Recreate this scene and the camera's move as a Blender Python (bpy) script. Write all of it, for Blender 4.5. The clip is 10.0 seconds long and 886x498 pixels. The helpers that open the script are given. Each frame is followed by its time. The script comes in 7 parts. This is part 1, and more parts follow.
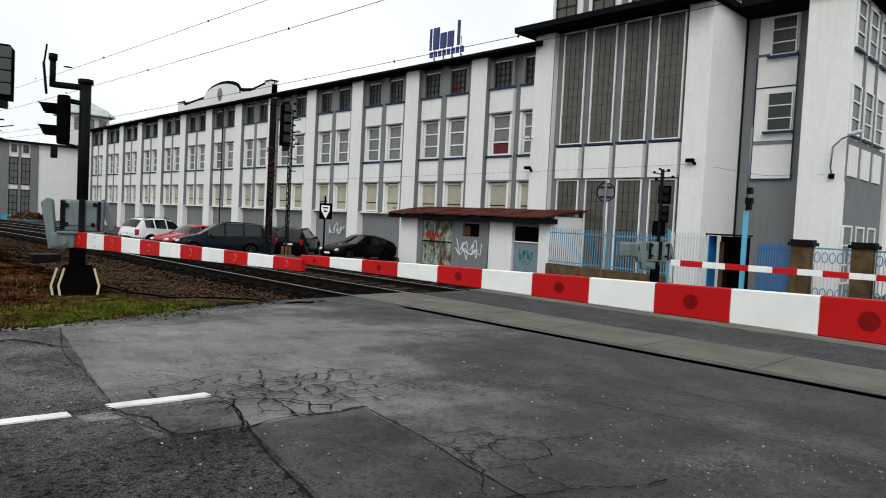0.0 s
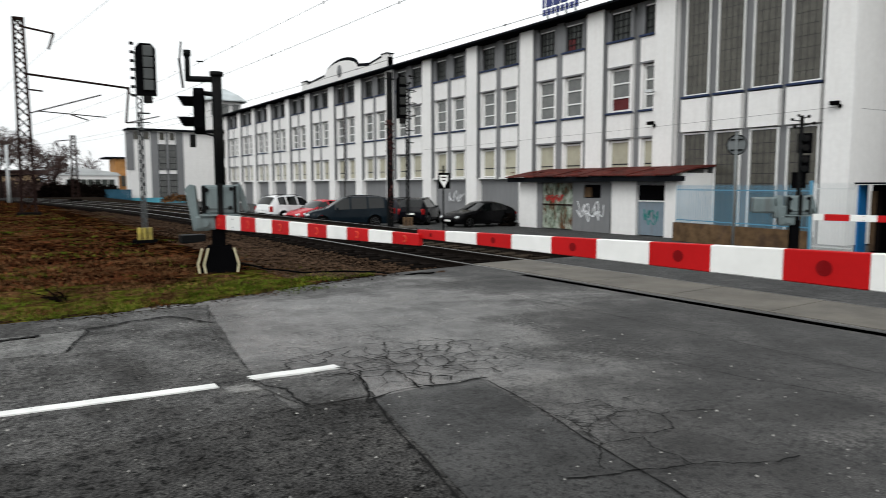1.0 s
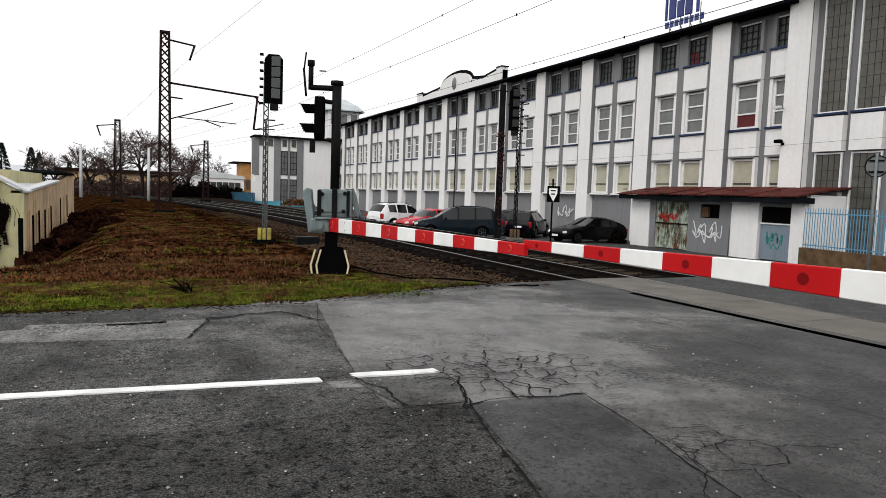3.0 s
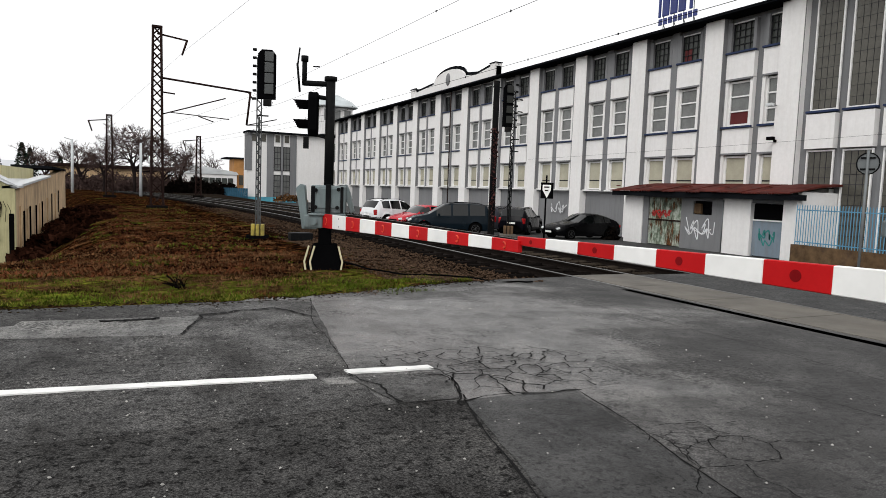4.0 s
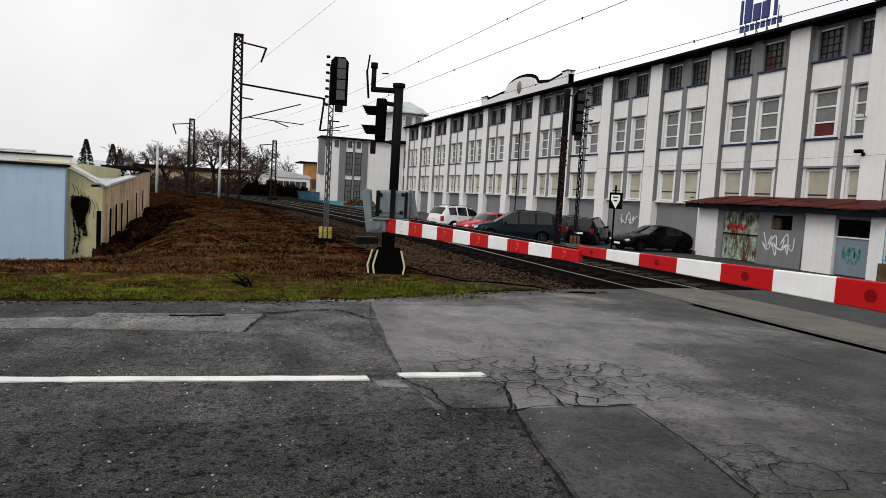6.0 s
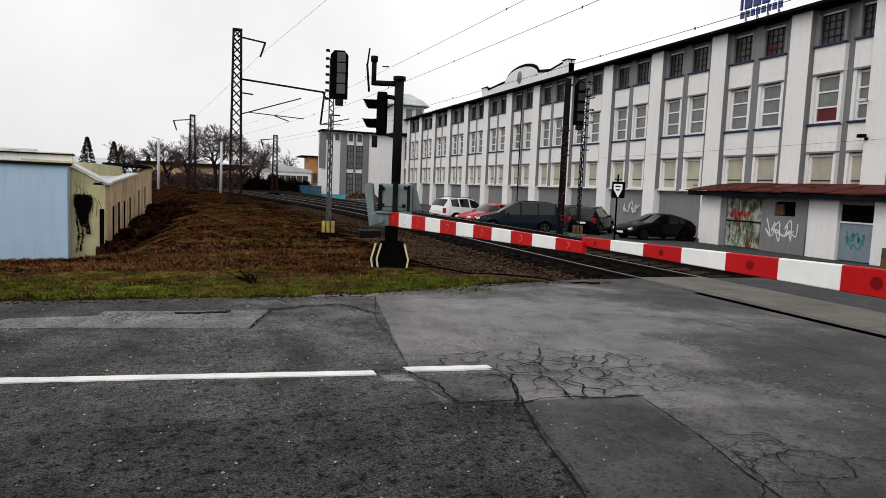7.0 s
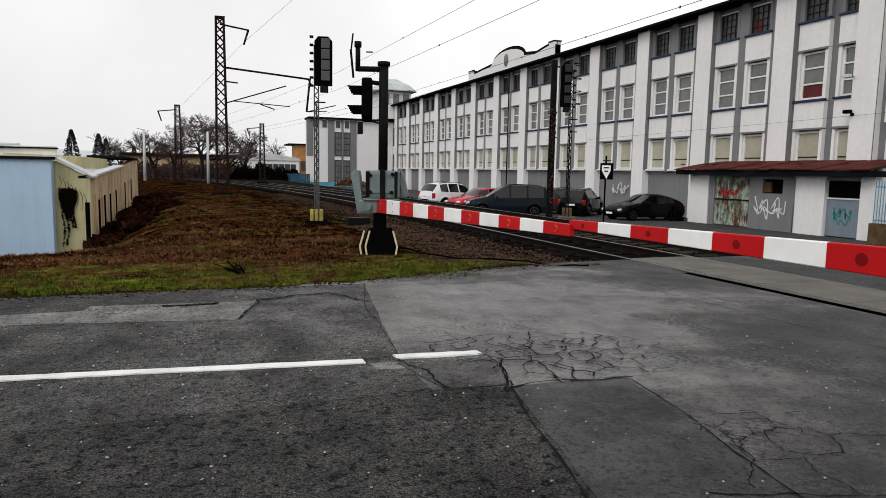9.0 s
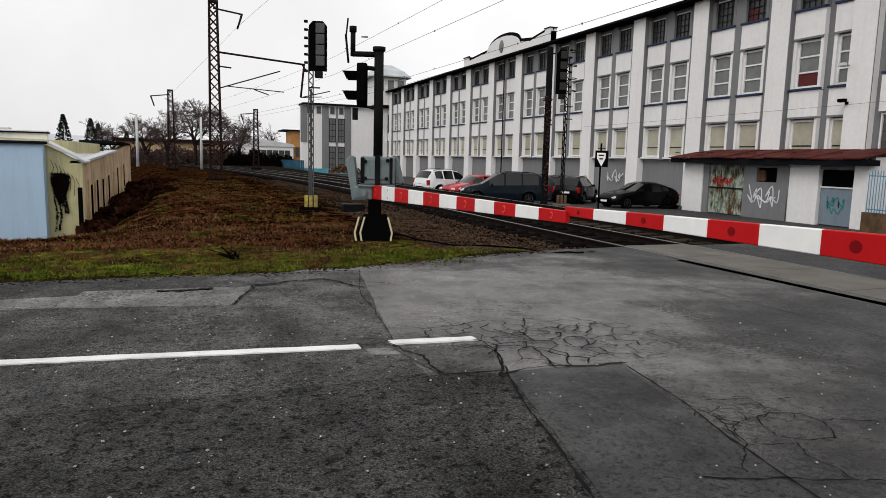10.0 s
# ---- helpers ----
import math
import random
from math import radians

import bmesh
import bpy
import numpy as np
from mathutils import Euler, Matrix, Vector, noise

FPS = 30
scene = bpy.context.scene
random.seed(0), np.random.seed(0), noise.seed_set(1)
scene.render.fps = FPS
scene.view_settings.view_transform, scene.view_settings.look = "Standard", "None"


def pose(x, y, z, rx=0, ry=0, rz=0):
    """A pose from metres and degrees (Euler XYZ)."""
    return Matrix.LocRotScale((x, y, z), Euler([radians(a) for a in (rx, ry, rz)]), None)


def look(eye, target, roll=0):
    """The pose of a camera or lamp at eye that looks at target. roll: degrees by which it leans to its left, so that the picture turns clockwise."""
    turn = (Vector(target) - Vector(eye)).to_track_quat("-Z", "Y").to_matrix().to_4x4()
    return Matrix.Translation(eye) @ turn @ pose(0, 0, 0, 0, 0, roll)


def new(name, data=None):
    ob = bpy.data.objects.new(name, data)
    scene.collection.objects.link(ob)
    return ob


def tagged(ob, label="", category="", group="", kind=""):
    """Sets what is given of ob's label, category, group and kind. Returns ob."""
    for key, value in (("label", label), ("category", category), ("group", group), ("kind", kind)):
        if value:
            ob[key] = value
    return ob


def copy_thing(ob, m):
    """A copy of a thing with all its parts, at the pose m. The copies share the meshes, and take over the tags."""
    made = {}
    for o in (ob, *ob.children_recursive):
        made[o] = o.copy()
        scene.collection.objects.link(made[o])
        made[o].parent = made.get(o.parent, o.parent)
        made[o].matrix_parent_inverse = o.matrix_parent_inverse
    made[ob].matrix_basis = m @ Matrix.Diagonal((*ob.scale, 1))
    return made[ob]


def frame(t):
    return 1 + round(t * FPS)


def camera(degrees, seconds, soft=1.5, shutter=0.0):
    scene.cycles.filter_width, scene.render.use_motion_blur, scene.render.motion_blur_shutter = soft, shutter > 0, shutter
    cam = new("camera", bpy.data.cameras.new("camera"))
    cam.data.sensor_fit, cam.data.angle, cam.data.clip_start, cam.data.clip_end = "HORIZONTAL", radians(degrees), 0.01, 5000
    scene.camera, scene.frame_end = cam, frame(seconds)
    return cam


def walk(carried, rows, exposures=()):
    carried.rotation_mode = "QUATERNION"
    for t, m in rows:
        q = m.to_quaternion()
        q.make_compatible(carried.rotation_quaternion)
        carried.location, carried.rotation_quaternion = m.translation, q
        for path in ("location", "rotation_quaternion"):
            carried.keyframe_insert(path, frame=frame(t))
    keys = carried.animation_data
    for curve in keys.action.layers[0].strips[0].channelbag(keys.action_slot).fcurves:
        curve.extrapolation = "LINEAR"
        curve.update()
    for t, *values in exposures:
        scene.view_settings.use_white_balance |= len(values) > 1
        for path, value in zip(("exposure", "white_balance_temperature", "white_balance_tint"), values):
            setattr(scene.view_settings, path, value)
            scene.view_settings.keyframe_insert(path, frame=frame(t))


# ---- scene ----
cam = camera(66.6, 10.0, soft=0.75, shutter=0.2)
PATH = [
    (0, (0.13, 0.706, 1.465), (1.529, 2.133, 1.388), 2.9),
    (0.5, (0.208, 0.67, 1.5), (1.652, 2.043, 1.334), 1.9),
    (1, (0.163, 0.635, 1.543), (1.281, 2.282, 1.352), -0.1),
    (1.5, (0.156, 0.643, 1.518), (0.988, 2.454, 1.351), 0.2),
    (2, (0.153, 0.637, 1.509), (0.976, 2.456, 1.388), 2.0),
    (2.5, (0.176, 0.636, 1.502), (1.01, 2.449, 1.362), 2.0),
    (4, (0.164, 0.638, 1.507), (1.029, 2.433, 1.337), 2.1),
    (4.5, (0.171, 0.667, 1.498), (0.981, 2.491, 1.357), 0.4),
    (5, (0.229, 0.604, 1.496), (0.988, 2.448, 1.352), 3.7),
    (5.5, (0.255, 0.582, 1.52), (0.929, 2.458, 1.358), 4.8),
    (5.7, (0.254, 0.608, 1.501), (0.928, 2.485, 1.348), 4.1),
    (7, (0.237, 0.615, 1.52), (0.912, 2.489, 1.337), 2.4),
    (7.5, (0.258, 0.627, 1.525), (0.914, 2.505, 1.318), 1.5),
    (8, (0.263, 0.626, 1.517), (0.926, 2.5, 1.295), 1.4),
    (8.5, (0.265, 0.626, 1.518), (0.946, 2.493, 1.295), 1.3),
    (9, (0.278, 0.63, 1.528), (0.978, 2.49, 1.302), 1.1),
    (9.5, (0.27, 0.639, 1.522), (0.977, 2.496, 1.295), 1.7),
    (10, (0.268, 0.637, 1.516), (0.983, 2.486, 1.253), 1.4),
]
walk(cam, [(t, look(eye, target, roll)) for t, eye, target, roll in PATH],
     [(0, 0.05, 6300, 5), (0.5, 0.05, 6300, 4), (1.0, 0.20, 6350, 6), (2.0, 0.25, 6480, 9), (2.7, 0.22, 6480, 9), (4.5, 0.22, 6480, 9),
      (5.0, 0.24, 6480, 9), (5.5, -0.04, 6500, 10), (7.0, -0.03, 6500, 10), (10.0, -0.05, 6500, 10)])


# ---- world and light ----
world = bpy.data.worlds.new("overcast_sky")
scene.world = world
world.use_nodes = True
wn, wl = world.node_tree.nodes, world.node_tree.links
wn.clear()
sky = wn.new("ShaderNodeTexSky")
sky.sky_type, sky.sun_disc = "NISHITA", False
sky.sun_elevation, sky.sun_rotation = radians(38), radians(231)
sky.dust_density, sky.air_density = 4.0, 1.5
grey = wn.new("ShaderNodeHueSaturation")
grey.inputs["Saturation"].default_value = 0.12
sky_scale = wn.new("ShaderNodeMixRGB")
sky_scale.blend_type = "MIX"
sky_scale.inputs[0].default_value = 0.72
cloud = wn.new("ShaderNodeTexNoise")
cloud.inputs["Scale"].default_value = 2.2
cloud.inputs["Detail"].default_value = 5
cloud_ramp = wn.new("ShaderNodeValToRGB")
cloud_ramp.color_ramp.elements[0].position, cloud_ramp.color_ramp.elements[0].color = 0.3, (10.8, 10.75, 10.9, 1)
cloud_ramp.color_ramp.elements[1].position, cloud_ramp.color_ramp.elements[1].color = 0.7, (13.9, 13.75, 13.8, 1)
wtc = wn.new("ShaderNodeTexCoord")
bg = wn.new("ShaderNodeBackground")
bg.inputs["Strength"].default_value = 0.10
wout = wn.new("ShaderNodeOutputWorld")
wl.new(sky.outputs[0], grey.inputs["Color"])
wl.new(grey.outputs[0], sky_scale.inputs[1])
wl.new(wtc.outputs["Generated"], cloud.inputs["Vector"])
wl.new(cloud.outputs["Fac"], cloud_ramp.inputs[0])
wl.new(cloud_ramp.outputs[0], sky_scale.inputs[2])
wl.new(sky_scale.outputs[0], bg.inputs["Color"])
wl.new(bg.outputs[0], wout.inputs[0])

sun_data = bpy.data.lights.new("sun", "SUN")
sun_data.energy, sun_data.angle, sun_data.color = 0.85, radians(30), (1.0, 0.97, 0.93)
sun = new("sun", sun_data)
sun.matrix_world = look((-52, -42, 56), (0, 0, 0))


# ---- materials ----
def shade(name, rough=0.7, metal=0.0, spec=0.5):
    m = bpy.data.materials.new(name)
    m.use_nodes = True
    b = m.node_tree.nodes["Principled BSDF"]
    b.inputs["Roughness"].default_value = rough
    b.inputs["Metallic"].default_value = metal
    b.inputs["Specular IOR Level"].default_value = spec
    return m, m.node_tree.nodes, m.node_tree.links, b


def noise_node(n, l, scale, detail=4.0, rough=0.6, vec=None, stretch=None):
    t = n.new("ShaderNodeTexNoise")
    t.inputs["Scale"].default_value = scale
    t.inputs["Detail"].default_value = detail
    t.inputs["Roughness"].default_value = rough
    g = n.new("ShaderNodeNewGeometry")
    src = g.outputs["Position"] if vec is None else vec
    if stretch:
        mp = n.new("ShaderNodeMapping")
        mp.inputs["Scale"].default_value = stretch
        l.new(src, mp.inputs["Vector"])
        src = mp.outputs[0]
    l.new(src, t.inputs["Vector"])
    return t.outputs["Fac"]


def ramp(n, l, fac, stops):
    r = n.new("ShaderNodeValToRGB")
    e = r.color_ramp.elements
    while len(e) < len(stops):
        e.new(0.5)
    for el, (p, c) in zip(e, stops):
        el.position, el.color = p, (*c, 1) if len(c) == 3 else c
    l.new(fac, r.inputs[0])
    return r.outputs[0]


def mix(n, l, fac, a, b, mode="MIX"):
    m = n.new("ShaderNodeMixRGB")
    m.blend_type = mode
    for sock, v in zip(m.inputs, (fac, a, b)):
        if isinstance(v, (int, float)):
            sock.default_value = v
        elif isinstance(v, tuple):
            sock.default_value = (*v, 1)
        else:
            l.new(v, sock)
    return m.outputs[0]


def bump(n, l, b, height, strength, dist):
    k = n.new("ShaderNodeBump")
    k.inputs["Strength"].default_value, k.inputs["Distance"].default_value = strength, dist
    l.new(height, k.inputs["Height"])
    l.new(k.outputs[0], b.inputs["Normal"])


def surface(name, col, rough=0.7, metal=0.0, var=0.25, big=0.6, fine=30.0, bumps=0.2, dist=0.004, dirt=None, dirt_amount=0.4,
            streaks=False, spread=0.0, spec=0.5):
    """Plain painted or raw surface with tone variation at two scales, fine relief, and dirt in patches or streaks."""
    m, n, l, b = shade(name, rough, metal, spec)
    lo, hi = tuple(c * (1 - var) for c in col), tuple(min(1, c * (1 + var * 0.5)) for c in col)
    c1 = ramp(n, l, noise_node(n, l, big, 5), [(0.3, lo), (0.7, hi)])
    c2 = ramp(n, l, noise_node(n, l, fine, 3), [(0.3, (0.93, 0.93, 0.93)), (0.7, (1, 1, 1))])
    c = mix(n, l, 1.0, c1, c2, "MULTIPLY")
    if dirt:
        st = (3.0, 3.0, 0.25) if streaks else (1, 1, 1)
        f = ramp(n, l, noise_node(n, l, 1.6, 6, 0.7, stretch=st), [(0.48, (0, 0, 0)), (0.62 if dirt_amount > 0.95 else 0.75, (dirt_amount,) * 3)])
        c = mix(n, l, f, c, dirt)
    if spread:
        oi = n.new("ShaderNodeObjectInfo")
        v = ramp(n, l, oi.outputs["Random"], [(0, (1 - spread,) * 3), (1, (1, 1, 1))])
        c = mix(n, l, 1.0, c, v, "MULTIPLY")
    l.new(c, b.inputs["Base Color"])
    rr = ramp(n, l, noise_node(n, l, 2.0, 4), [(0.3, (max(0, rough - 0.12),) * 3), (0.7, (min(1, rough + 0.1),) * 3)])
    l.new(rr, b.inputs["Roughness"])
    if bumps:
        bump(n, l, b, noise_node(n, l, fine * 1.7, 4), bumps, dist)
    return m


def asphalt_material(name, dark, light, wet=0.5, grit=90.0, speck=1.0, gloss=0.5, pitted=1.0):
    """Asphalt with stone grain, stains, and damp patches that shine by gloss and, in some mixes, by paler colour."""
    m, n, l, b = shade(name, 0.5)
    # wet sheen centred on a fixed point; it drives colour as well as roughness
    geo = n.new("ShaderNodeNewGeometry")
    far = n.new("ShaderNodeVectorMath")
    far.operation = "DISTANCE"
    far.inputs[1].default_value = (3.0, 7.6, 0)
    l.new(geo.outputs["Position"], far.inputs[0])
    sheen_pool = n.new("ShaderNodeMapRange")
    sheen_pool.inputs["From Min"].default_value, sheen_pool.inputs["From Max"].default_value = 1.0, 5.2
    sheen_pool.inputs["To Min"].default_value, sheen_pool.inputs["To Max"].default_value = 0.23, -0.18
    l.new(far.outputs["Value"], sheen_pool.inputs[0])
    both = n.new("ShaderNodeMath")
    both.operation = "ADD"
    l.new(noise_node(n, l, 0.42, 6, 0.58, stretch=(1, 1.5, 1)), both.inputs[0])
    l.new(sheen_pool.outputs[0], both.inputs[1])
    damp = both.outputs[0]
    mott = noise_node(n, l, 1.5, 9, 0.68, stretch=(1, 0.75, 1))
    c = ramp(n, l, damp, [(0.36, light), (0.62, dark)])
    cloud = ramp(n, l, mott, [(0.36, (0.55, 0.54, 0.53)), (0.5, (1, 1, 1)), (0.66, (1.55, 1.53, 1.5))])
    c = mix(n, l, 0.9, c, cloud, "MULTIPLY")
    fine = noise_node(n, l, grit, 2, 0.8)
    g = ramp(n, l, fine, [(0.36, (0.30, 0.30, 0.30)), (0.52, (0.95, 0.95, 0.95)), (0.68, (1.7 * speck, 1.7 * speck, 1.66 * speck))])
    c = mix(n, l, 1.0, c, g, "MULTIPLY")
    pits = ramp(n, l, noise_node(n, l, grit * 0.2, 4, 0.75), [(0.40, (0.12, 0.12, 0.12)), (0.47, (1, 1, 1))])
    c = mix(n, l, 0.85, c, pits, "MULTIPLY")
    worn = ramp(n, l, noise_node(n, l, 1.1, 5, 0.65), [(0.48, (0, 0, 0)), (0.62, (pitted,) * 3)])
    holes = ramp(n, l, noise_node(n, l, 26.0, 3, 0.7), [(0.44, (0.10, 0.10, 0.10)), (0.52, (1, 1, 1))])
    c = mix(n, l, worn, c, mix(n, l, 1.0, c, holes, "MULTIPLY"))
    st = ramp(n, l, noise_node(n, l, 2.3, 7, 0.72), [(0.47, (1, 1, 1)), (0.70, (0.5, 0.5, 0.51))])
    c = mix(n, l, 0.85, c, st, "MULTIPLY")
    l.new(c, b.inputs["Base Color"])
    r = ramp(n, l, damp, [(0.42, (0.82, 0.82, 0.82)), (0.66, (0.82 - 0.70 * wet,) * 3)])
    rg = ramp(n, l, fine, [(0.4, (0.25, 0.25, 0.25)), (0.6, (0, 0, 0))])
    r = mix(n, l, 1.0, r, rg, "ADD")
    rm = ramp(n, l, mott, [(0.42, (0.22, 0.22, 0.22)), (0.58, (0, 0, 0))])
    r = mix(n, l, 1.0, r, rm, "ADD")
    r = mix(n, l, 1.0, r, mix(n, l, worn, (0, 0, 0), ramp(n, l, noise_node(n, l, 26.0, 3, 0.7), [(0.44, (0.5, 0.5, 0.5)), (0.52, (0, 0, 0))])), "ADD")
    l.new(r, b.inputs["Roughness"])
    b.inputs["Specular IOR Level"].default_value = gloss
    bump(n, l, b, fine, 0.75 if gloss < 0.5 else 0.5, 0.006)
    return m


def ground_material():
    m, n, l, b = shade("verge_soil", 1.0, 0.0, 0.0)
    geo = n.new("ShaderNodeNewGeometry")
    sep = n.new("ShaderNodeSeparateXYZ")
    l.new(geo.outputs["Position"], sep.inputs[0])
    patch = ramp(n, l, noise_node(n, l, 0.55, 7, 0.7), [(0.34, (0, 0, 0)), (0.66, (1, 1, 1))])
    brown = ramp(n, l, noise_node(n, l, 6.0, 5, 0.7), [(0.40, (0.0008, 0.0005, 0.0004)), (0.53, (0.010, 0.0042, 0.002)), (0.72, (0.16, 0.062, 0.024))])
    green = ramp(n, l, noise_node(n, l, 5.0, 7, 0.75), [(0.36, (0.006, 0.006, 0.002)), (0.5, (0.050, 0.058, 0.008)), (0.68, (0.17, 0.18, 0.026))])
    leaf = ramp(n, l, noise_node(n, l, 11.0, 6, 0.75), [(0.36, (0.008, 0.004, 0.002)), (0.52, (0.05, 0.026, 0.013)), (0.70, (0.16, 0.085, 0.045))])
    spots = ramp(n, l, noise_node(n, l, 1.7, 6, 0.7), [(0.47, (0, 0, 0)), (0.58, (1, 1, 1))])
    green = mix(n, l, spots, green, leaf)
    grave = ramp(n, l, noise_node(n, l, 18.0, 3, 0.7), [(0.36, (0.004, 0.003, 0.0025)), (0.74, (0.036, 0.028, 0.022))])

    def band(sock, lo, hi):
        mr = n.new("ShaderNodeMapRange")
        mr.inputs["From Min"].default_value, mr.inputs["From Max"].default_value = lo, hi
        mr.inputs["To Min"].default_value, mr.inputs["To Max"].default_value = 1, 0
        l.new(sock, mr.inputs[0])
        return mr.outputs[0]
    near = band(sep.outputs["Y"], 10.2, 13.2)
    add = n.new("ShaderNodeMath")
    add.operation = "ADD"
    l.new(near, add.inputs[0])
    l.new(patch, add.inputs[1])
    gm = ramp(n, l, add.outputs[0], [(0.70, (0, 0, 0)), (1.30, (0.95, 0.95, 0.95))])
    c = mix(n, l, gm, brown, green)
    wide = ramp(n, l, noise_node(n, l, 0.33, 5, 0.65), [(0.36, (0.45, 0.40, 0.38)), (0.5, (1, 1, 1)), (0.66, (1.9, 1.75, 1.5))])
    c = mix(n, l, 1.0, c, wide, "MULTIPLY")
    tr = n.new("ShaderNodeMapRange")
    tr.inputs["From Min"].default_value, tr.inputs["From Max"].default_value = 4.2, 6.2
    l.new(sep.outputs["X"], tr.inputs[0])
    c = mix(n, l, tr.outputs[0], c, grave)
    l.new(c, b.inputs["Base Color"])
    bump(n, l, b, noise_node(n, l, 14.0, 6, 0.75), 0.9, 0.05)
    return m


# first colour is the paler: sky sheen of the wet film put into albedo
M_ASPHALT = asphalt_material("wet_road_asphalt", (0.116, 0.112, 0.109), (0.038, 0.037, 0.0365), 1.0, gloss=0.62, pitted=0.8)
M_ASPHALT_OLD = asphalt_material("coarse_old_asphalt", (0.050, 0.049, 0.0482), (0.049, 0.048, 0.0472), 0.25, 75.0, 1.15, 0.05, 0.3)
M_ASPHALT_MID = asphalt_material("granular_asphalt", (0.088, 0.0862, 0.085), (0.056, 0.0548, 0.054), 0.5, 80.0, 1.25, 0.14, 0.6)
M_PATCH = asphalt_material("smooth_patch_asphalt", (0.050, 0.050, 0.050), (0.052, 0.052, 0.052), 0.7, 150.0, 0.6, 0.4, 0.1)
M_REPAIR = asphalt_material("grey_repair_asphalt", (0.075, 0.073, 0.071), (0.055, 0.054, 0.053), 0.7, 120.0, 0.7, 0.4)
M_PALE = asphalt_material("pale_worn_asphalt", (0.14, 0.138, 0.134), (0.21, 0.207, 0.20), 0.6, 110.0, 0.75)
M_YARD = asphalt_material("yard_asphalt", (0.024, 0.024, 0.024), (0.036, 0.036, 0.036), 0.4, 40.0)
M_CONCRETE = surface("crossing_concrete", (0.105, 0.094, 0.077), 0.75, var=0.4, big=1.2, fine=40, dirt=(0.05, 0.045, 0.04), dirt_amount=0.6)
M_GROUND = ground_material()
M_CRACK = surface("crack_tar", (0.008, 0.008, 0.008), 0.85, bumps=0, spec=0.06)
M_LINE = surface("road_line_paint", (0.78, 0.78, 0.76), 0.55, var=0.12, big=4, fine=60, dirt=(0.2, 0.2, 0.2), dirt_amount=0.55)
M_WHITEWALL = surface("white_render", (0.79, 0.78, 0.772), 0.85, var=0.04, big=0.35, fine=5, bumps=0.08, dirt=(0.60, 0.57, 0.55), dirt_amount=0.35, streaks=True)
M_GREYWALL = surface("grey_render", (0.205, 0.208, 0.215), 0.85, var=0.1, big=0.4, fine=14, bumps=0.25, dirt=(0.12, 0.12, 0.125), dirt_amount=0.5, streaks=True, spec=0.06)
M_DARKGREY = surface("dark_eave_grey", (0.009, 0.010, 0.012), 0.7, var=0.2, spec=0.0)
M_BLUESILL = surface("blue_sill_paint", (0.030, 0.044, 0.095), 0.5, var=0.2, spec=0.06)
M_FRAME = surface("white_window_frame", (0.78, 0.78, 0.77), 0.45, var=0.08, dirt=(0.45, 0.43, 0.4), dirt_amount=0.3)
M_DARKFRAME = surface("dark_steel_glazing", (0.03, 0.03, 0.033), 0.5, var=0.2, spec=0.06)
M_BLIND = surface("cream_blind", (0.42, 0.40, 0.31), 0.9, var=0.2, big=0.9, fine=8)
M_REDBLIND = surface("red_blind", (0.10, 0.008, 0.009), 0.8)


def glass_material(name, tint, rough=0.06, spec=0.5):
    m, n, l, b = shade(name, rough, 0.0, spec)
    c = ramp(n, l, noise_node(n, l, 1.4, 5, 0.7), [(0.3, tuple(v * 0.6 for v in tint)), (0.7, tint)])
    l.new(c, b.inputs["Base Color"])
    bump(n, l, b, noise_node(n, l, 2.5, 2), 0.05, 0.02)
    return m


M_DARKBLUEFENCE = surface("faded_dark_blue_boards", (0.03, 0.09, 0.14), 0.8, var=0.4, spec=0.1)
M_LITTER = surface("dark_rotting_leaves", (0.105, 0.036, 0.016), 0.9, var=0.97, big=0.55, fine=8, bumps=0, spec=0.0)
M_MUD = surface("wet_mud", (0.022, 0.015, 0.009), 0.85, var=0.7, big=3, fine=20, bumps=0.8, dist=0.02, spec=0.0)
M_GLASS = glass_material("grimy_window_glass", (0.16, 0.165, 0.16), 0.12)
M_OLDGLASS = glass_material("dusty_wired_glass", (0.095, 0.090, 0.075), 0.25, 0.35)
M_CARGLASS = glass_material("car_glass", (0.004, 0.005, 0.005), 0.05, 0.42)
M_STEEL = surface("galvanised_steel", (0.17, 0.185, 0.19), 0.55, 0.3, var=0.3, fine=20)
M_BOXPAINT = surface("grey_green_machine_paint", (0.15, 0.19, 0.195), 0.45, 0.2, var=0.3, big=2, dirt=(0.06, 0.055, 0.05), dirt_amount=0.7, streaks=True)
M_BLACK = surface("black_paint_and_opening_shade", (0.0035, 0.0035, 0.004), 0.6, var=0.3, spec=0.0)
M_DARKPOLE = surface("dark_grey_pole_paint", (0.007, 0.0075, 0.008), 0.55, var=0.3, dirt=(0.035, 0.03, 0.027), dirt_amount=0.4, spec=0.03)
M_RUST = surface("rusty_brown_steel", (0.024, 0.013, 0.011), 0.8, 0.2, var=0.5, big=3, fine=30, spec=0.06)
M_RED = surface("barrier_red", (0.47, 0.006, 0.008), 0.45, var=0.12, big=2, fine=40, bumps=0.05, spec=0.15)
M_DARKRED = surface("dark_red_reflector", (0.20, 0.006, 0.008), 0.35, spec=0.06)
M_WHITE = surface("barrier_white", (0.86, 0.86, 0.84), 0.4, var=0.05, big=2, fine=4, bumps=0.0, dirt=(0.6, 0.59, 0.56), dirt_amount=0.15)
M_RAIL = surface("rail_steel", (0.012, 0.009, 0.0075), 0.7, 0.2, var=0.3, spec=0.03)
M_RAILHEAD = surface("polished_rail_head", (0.13, 0.128, 0.125), 0.38, 1.0, var=0.3)
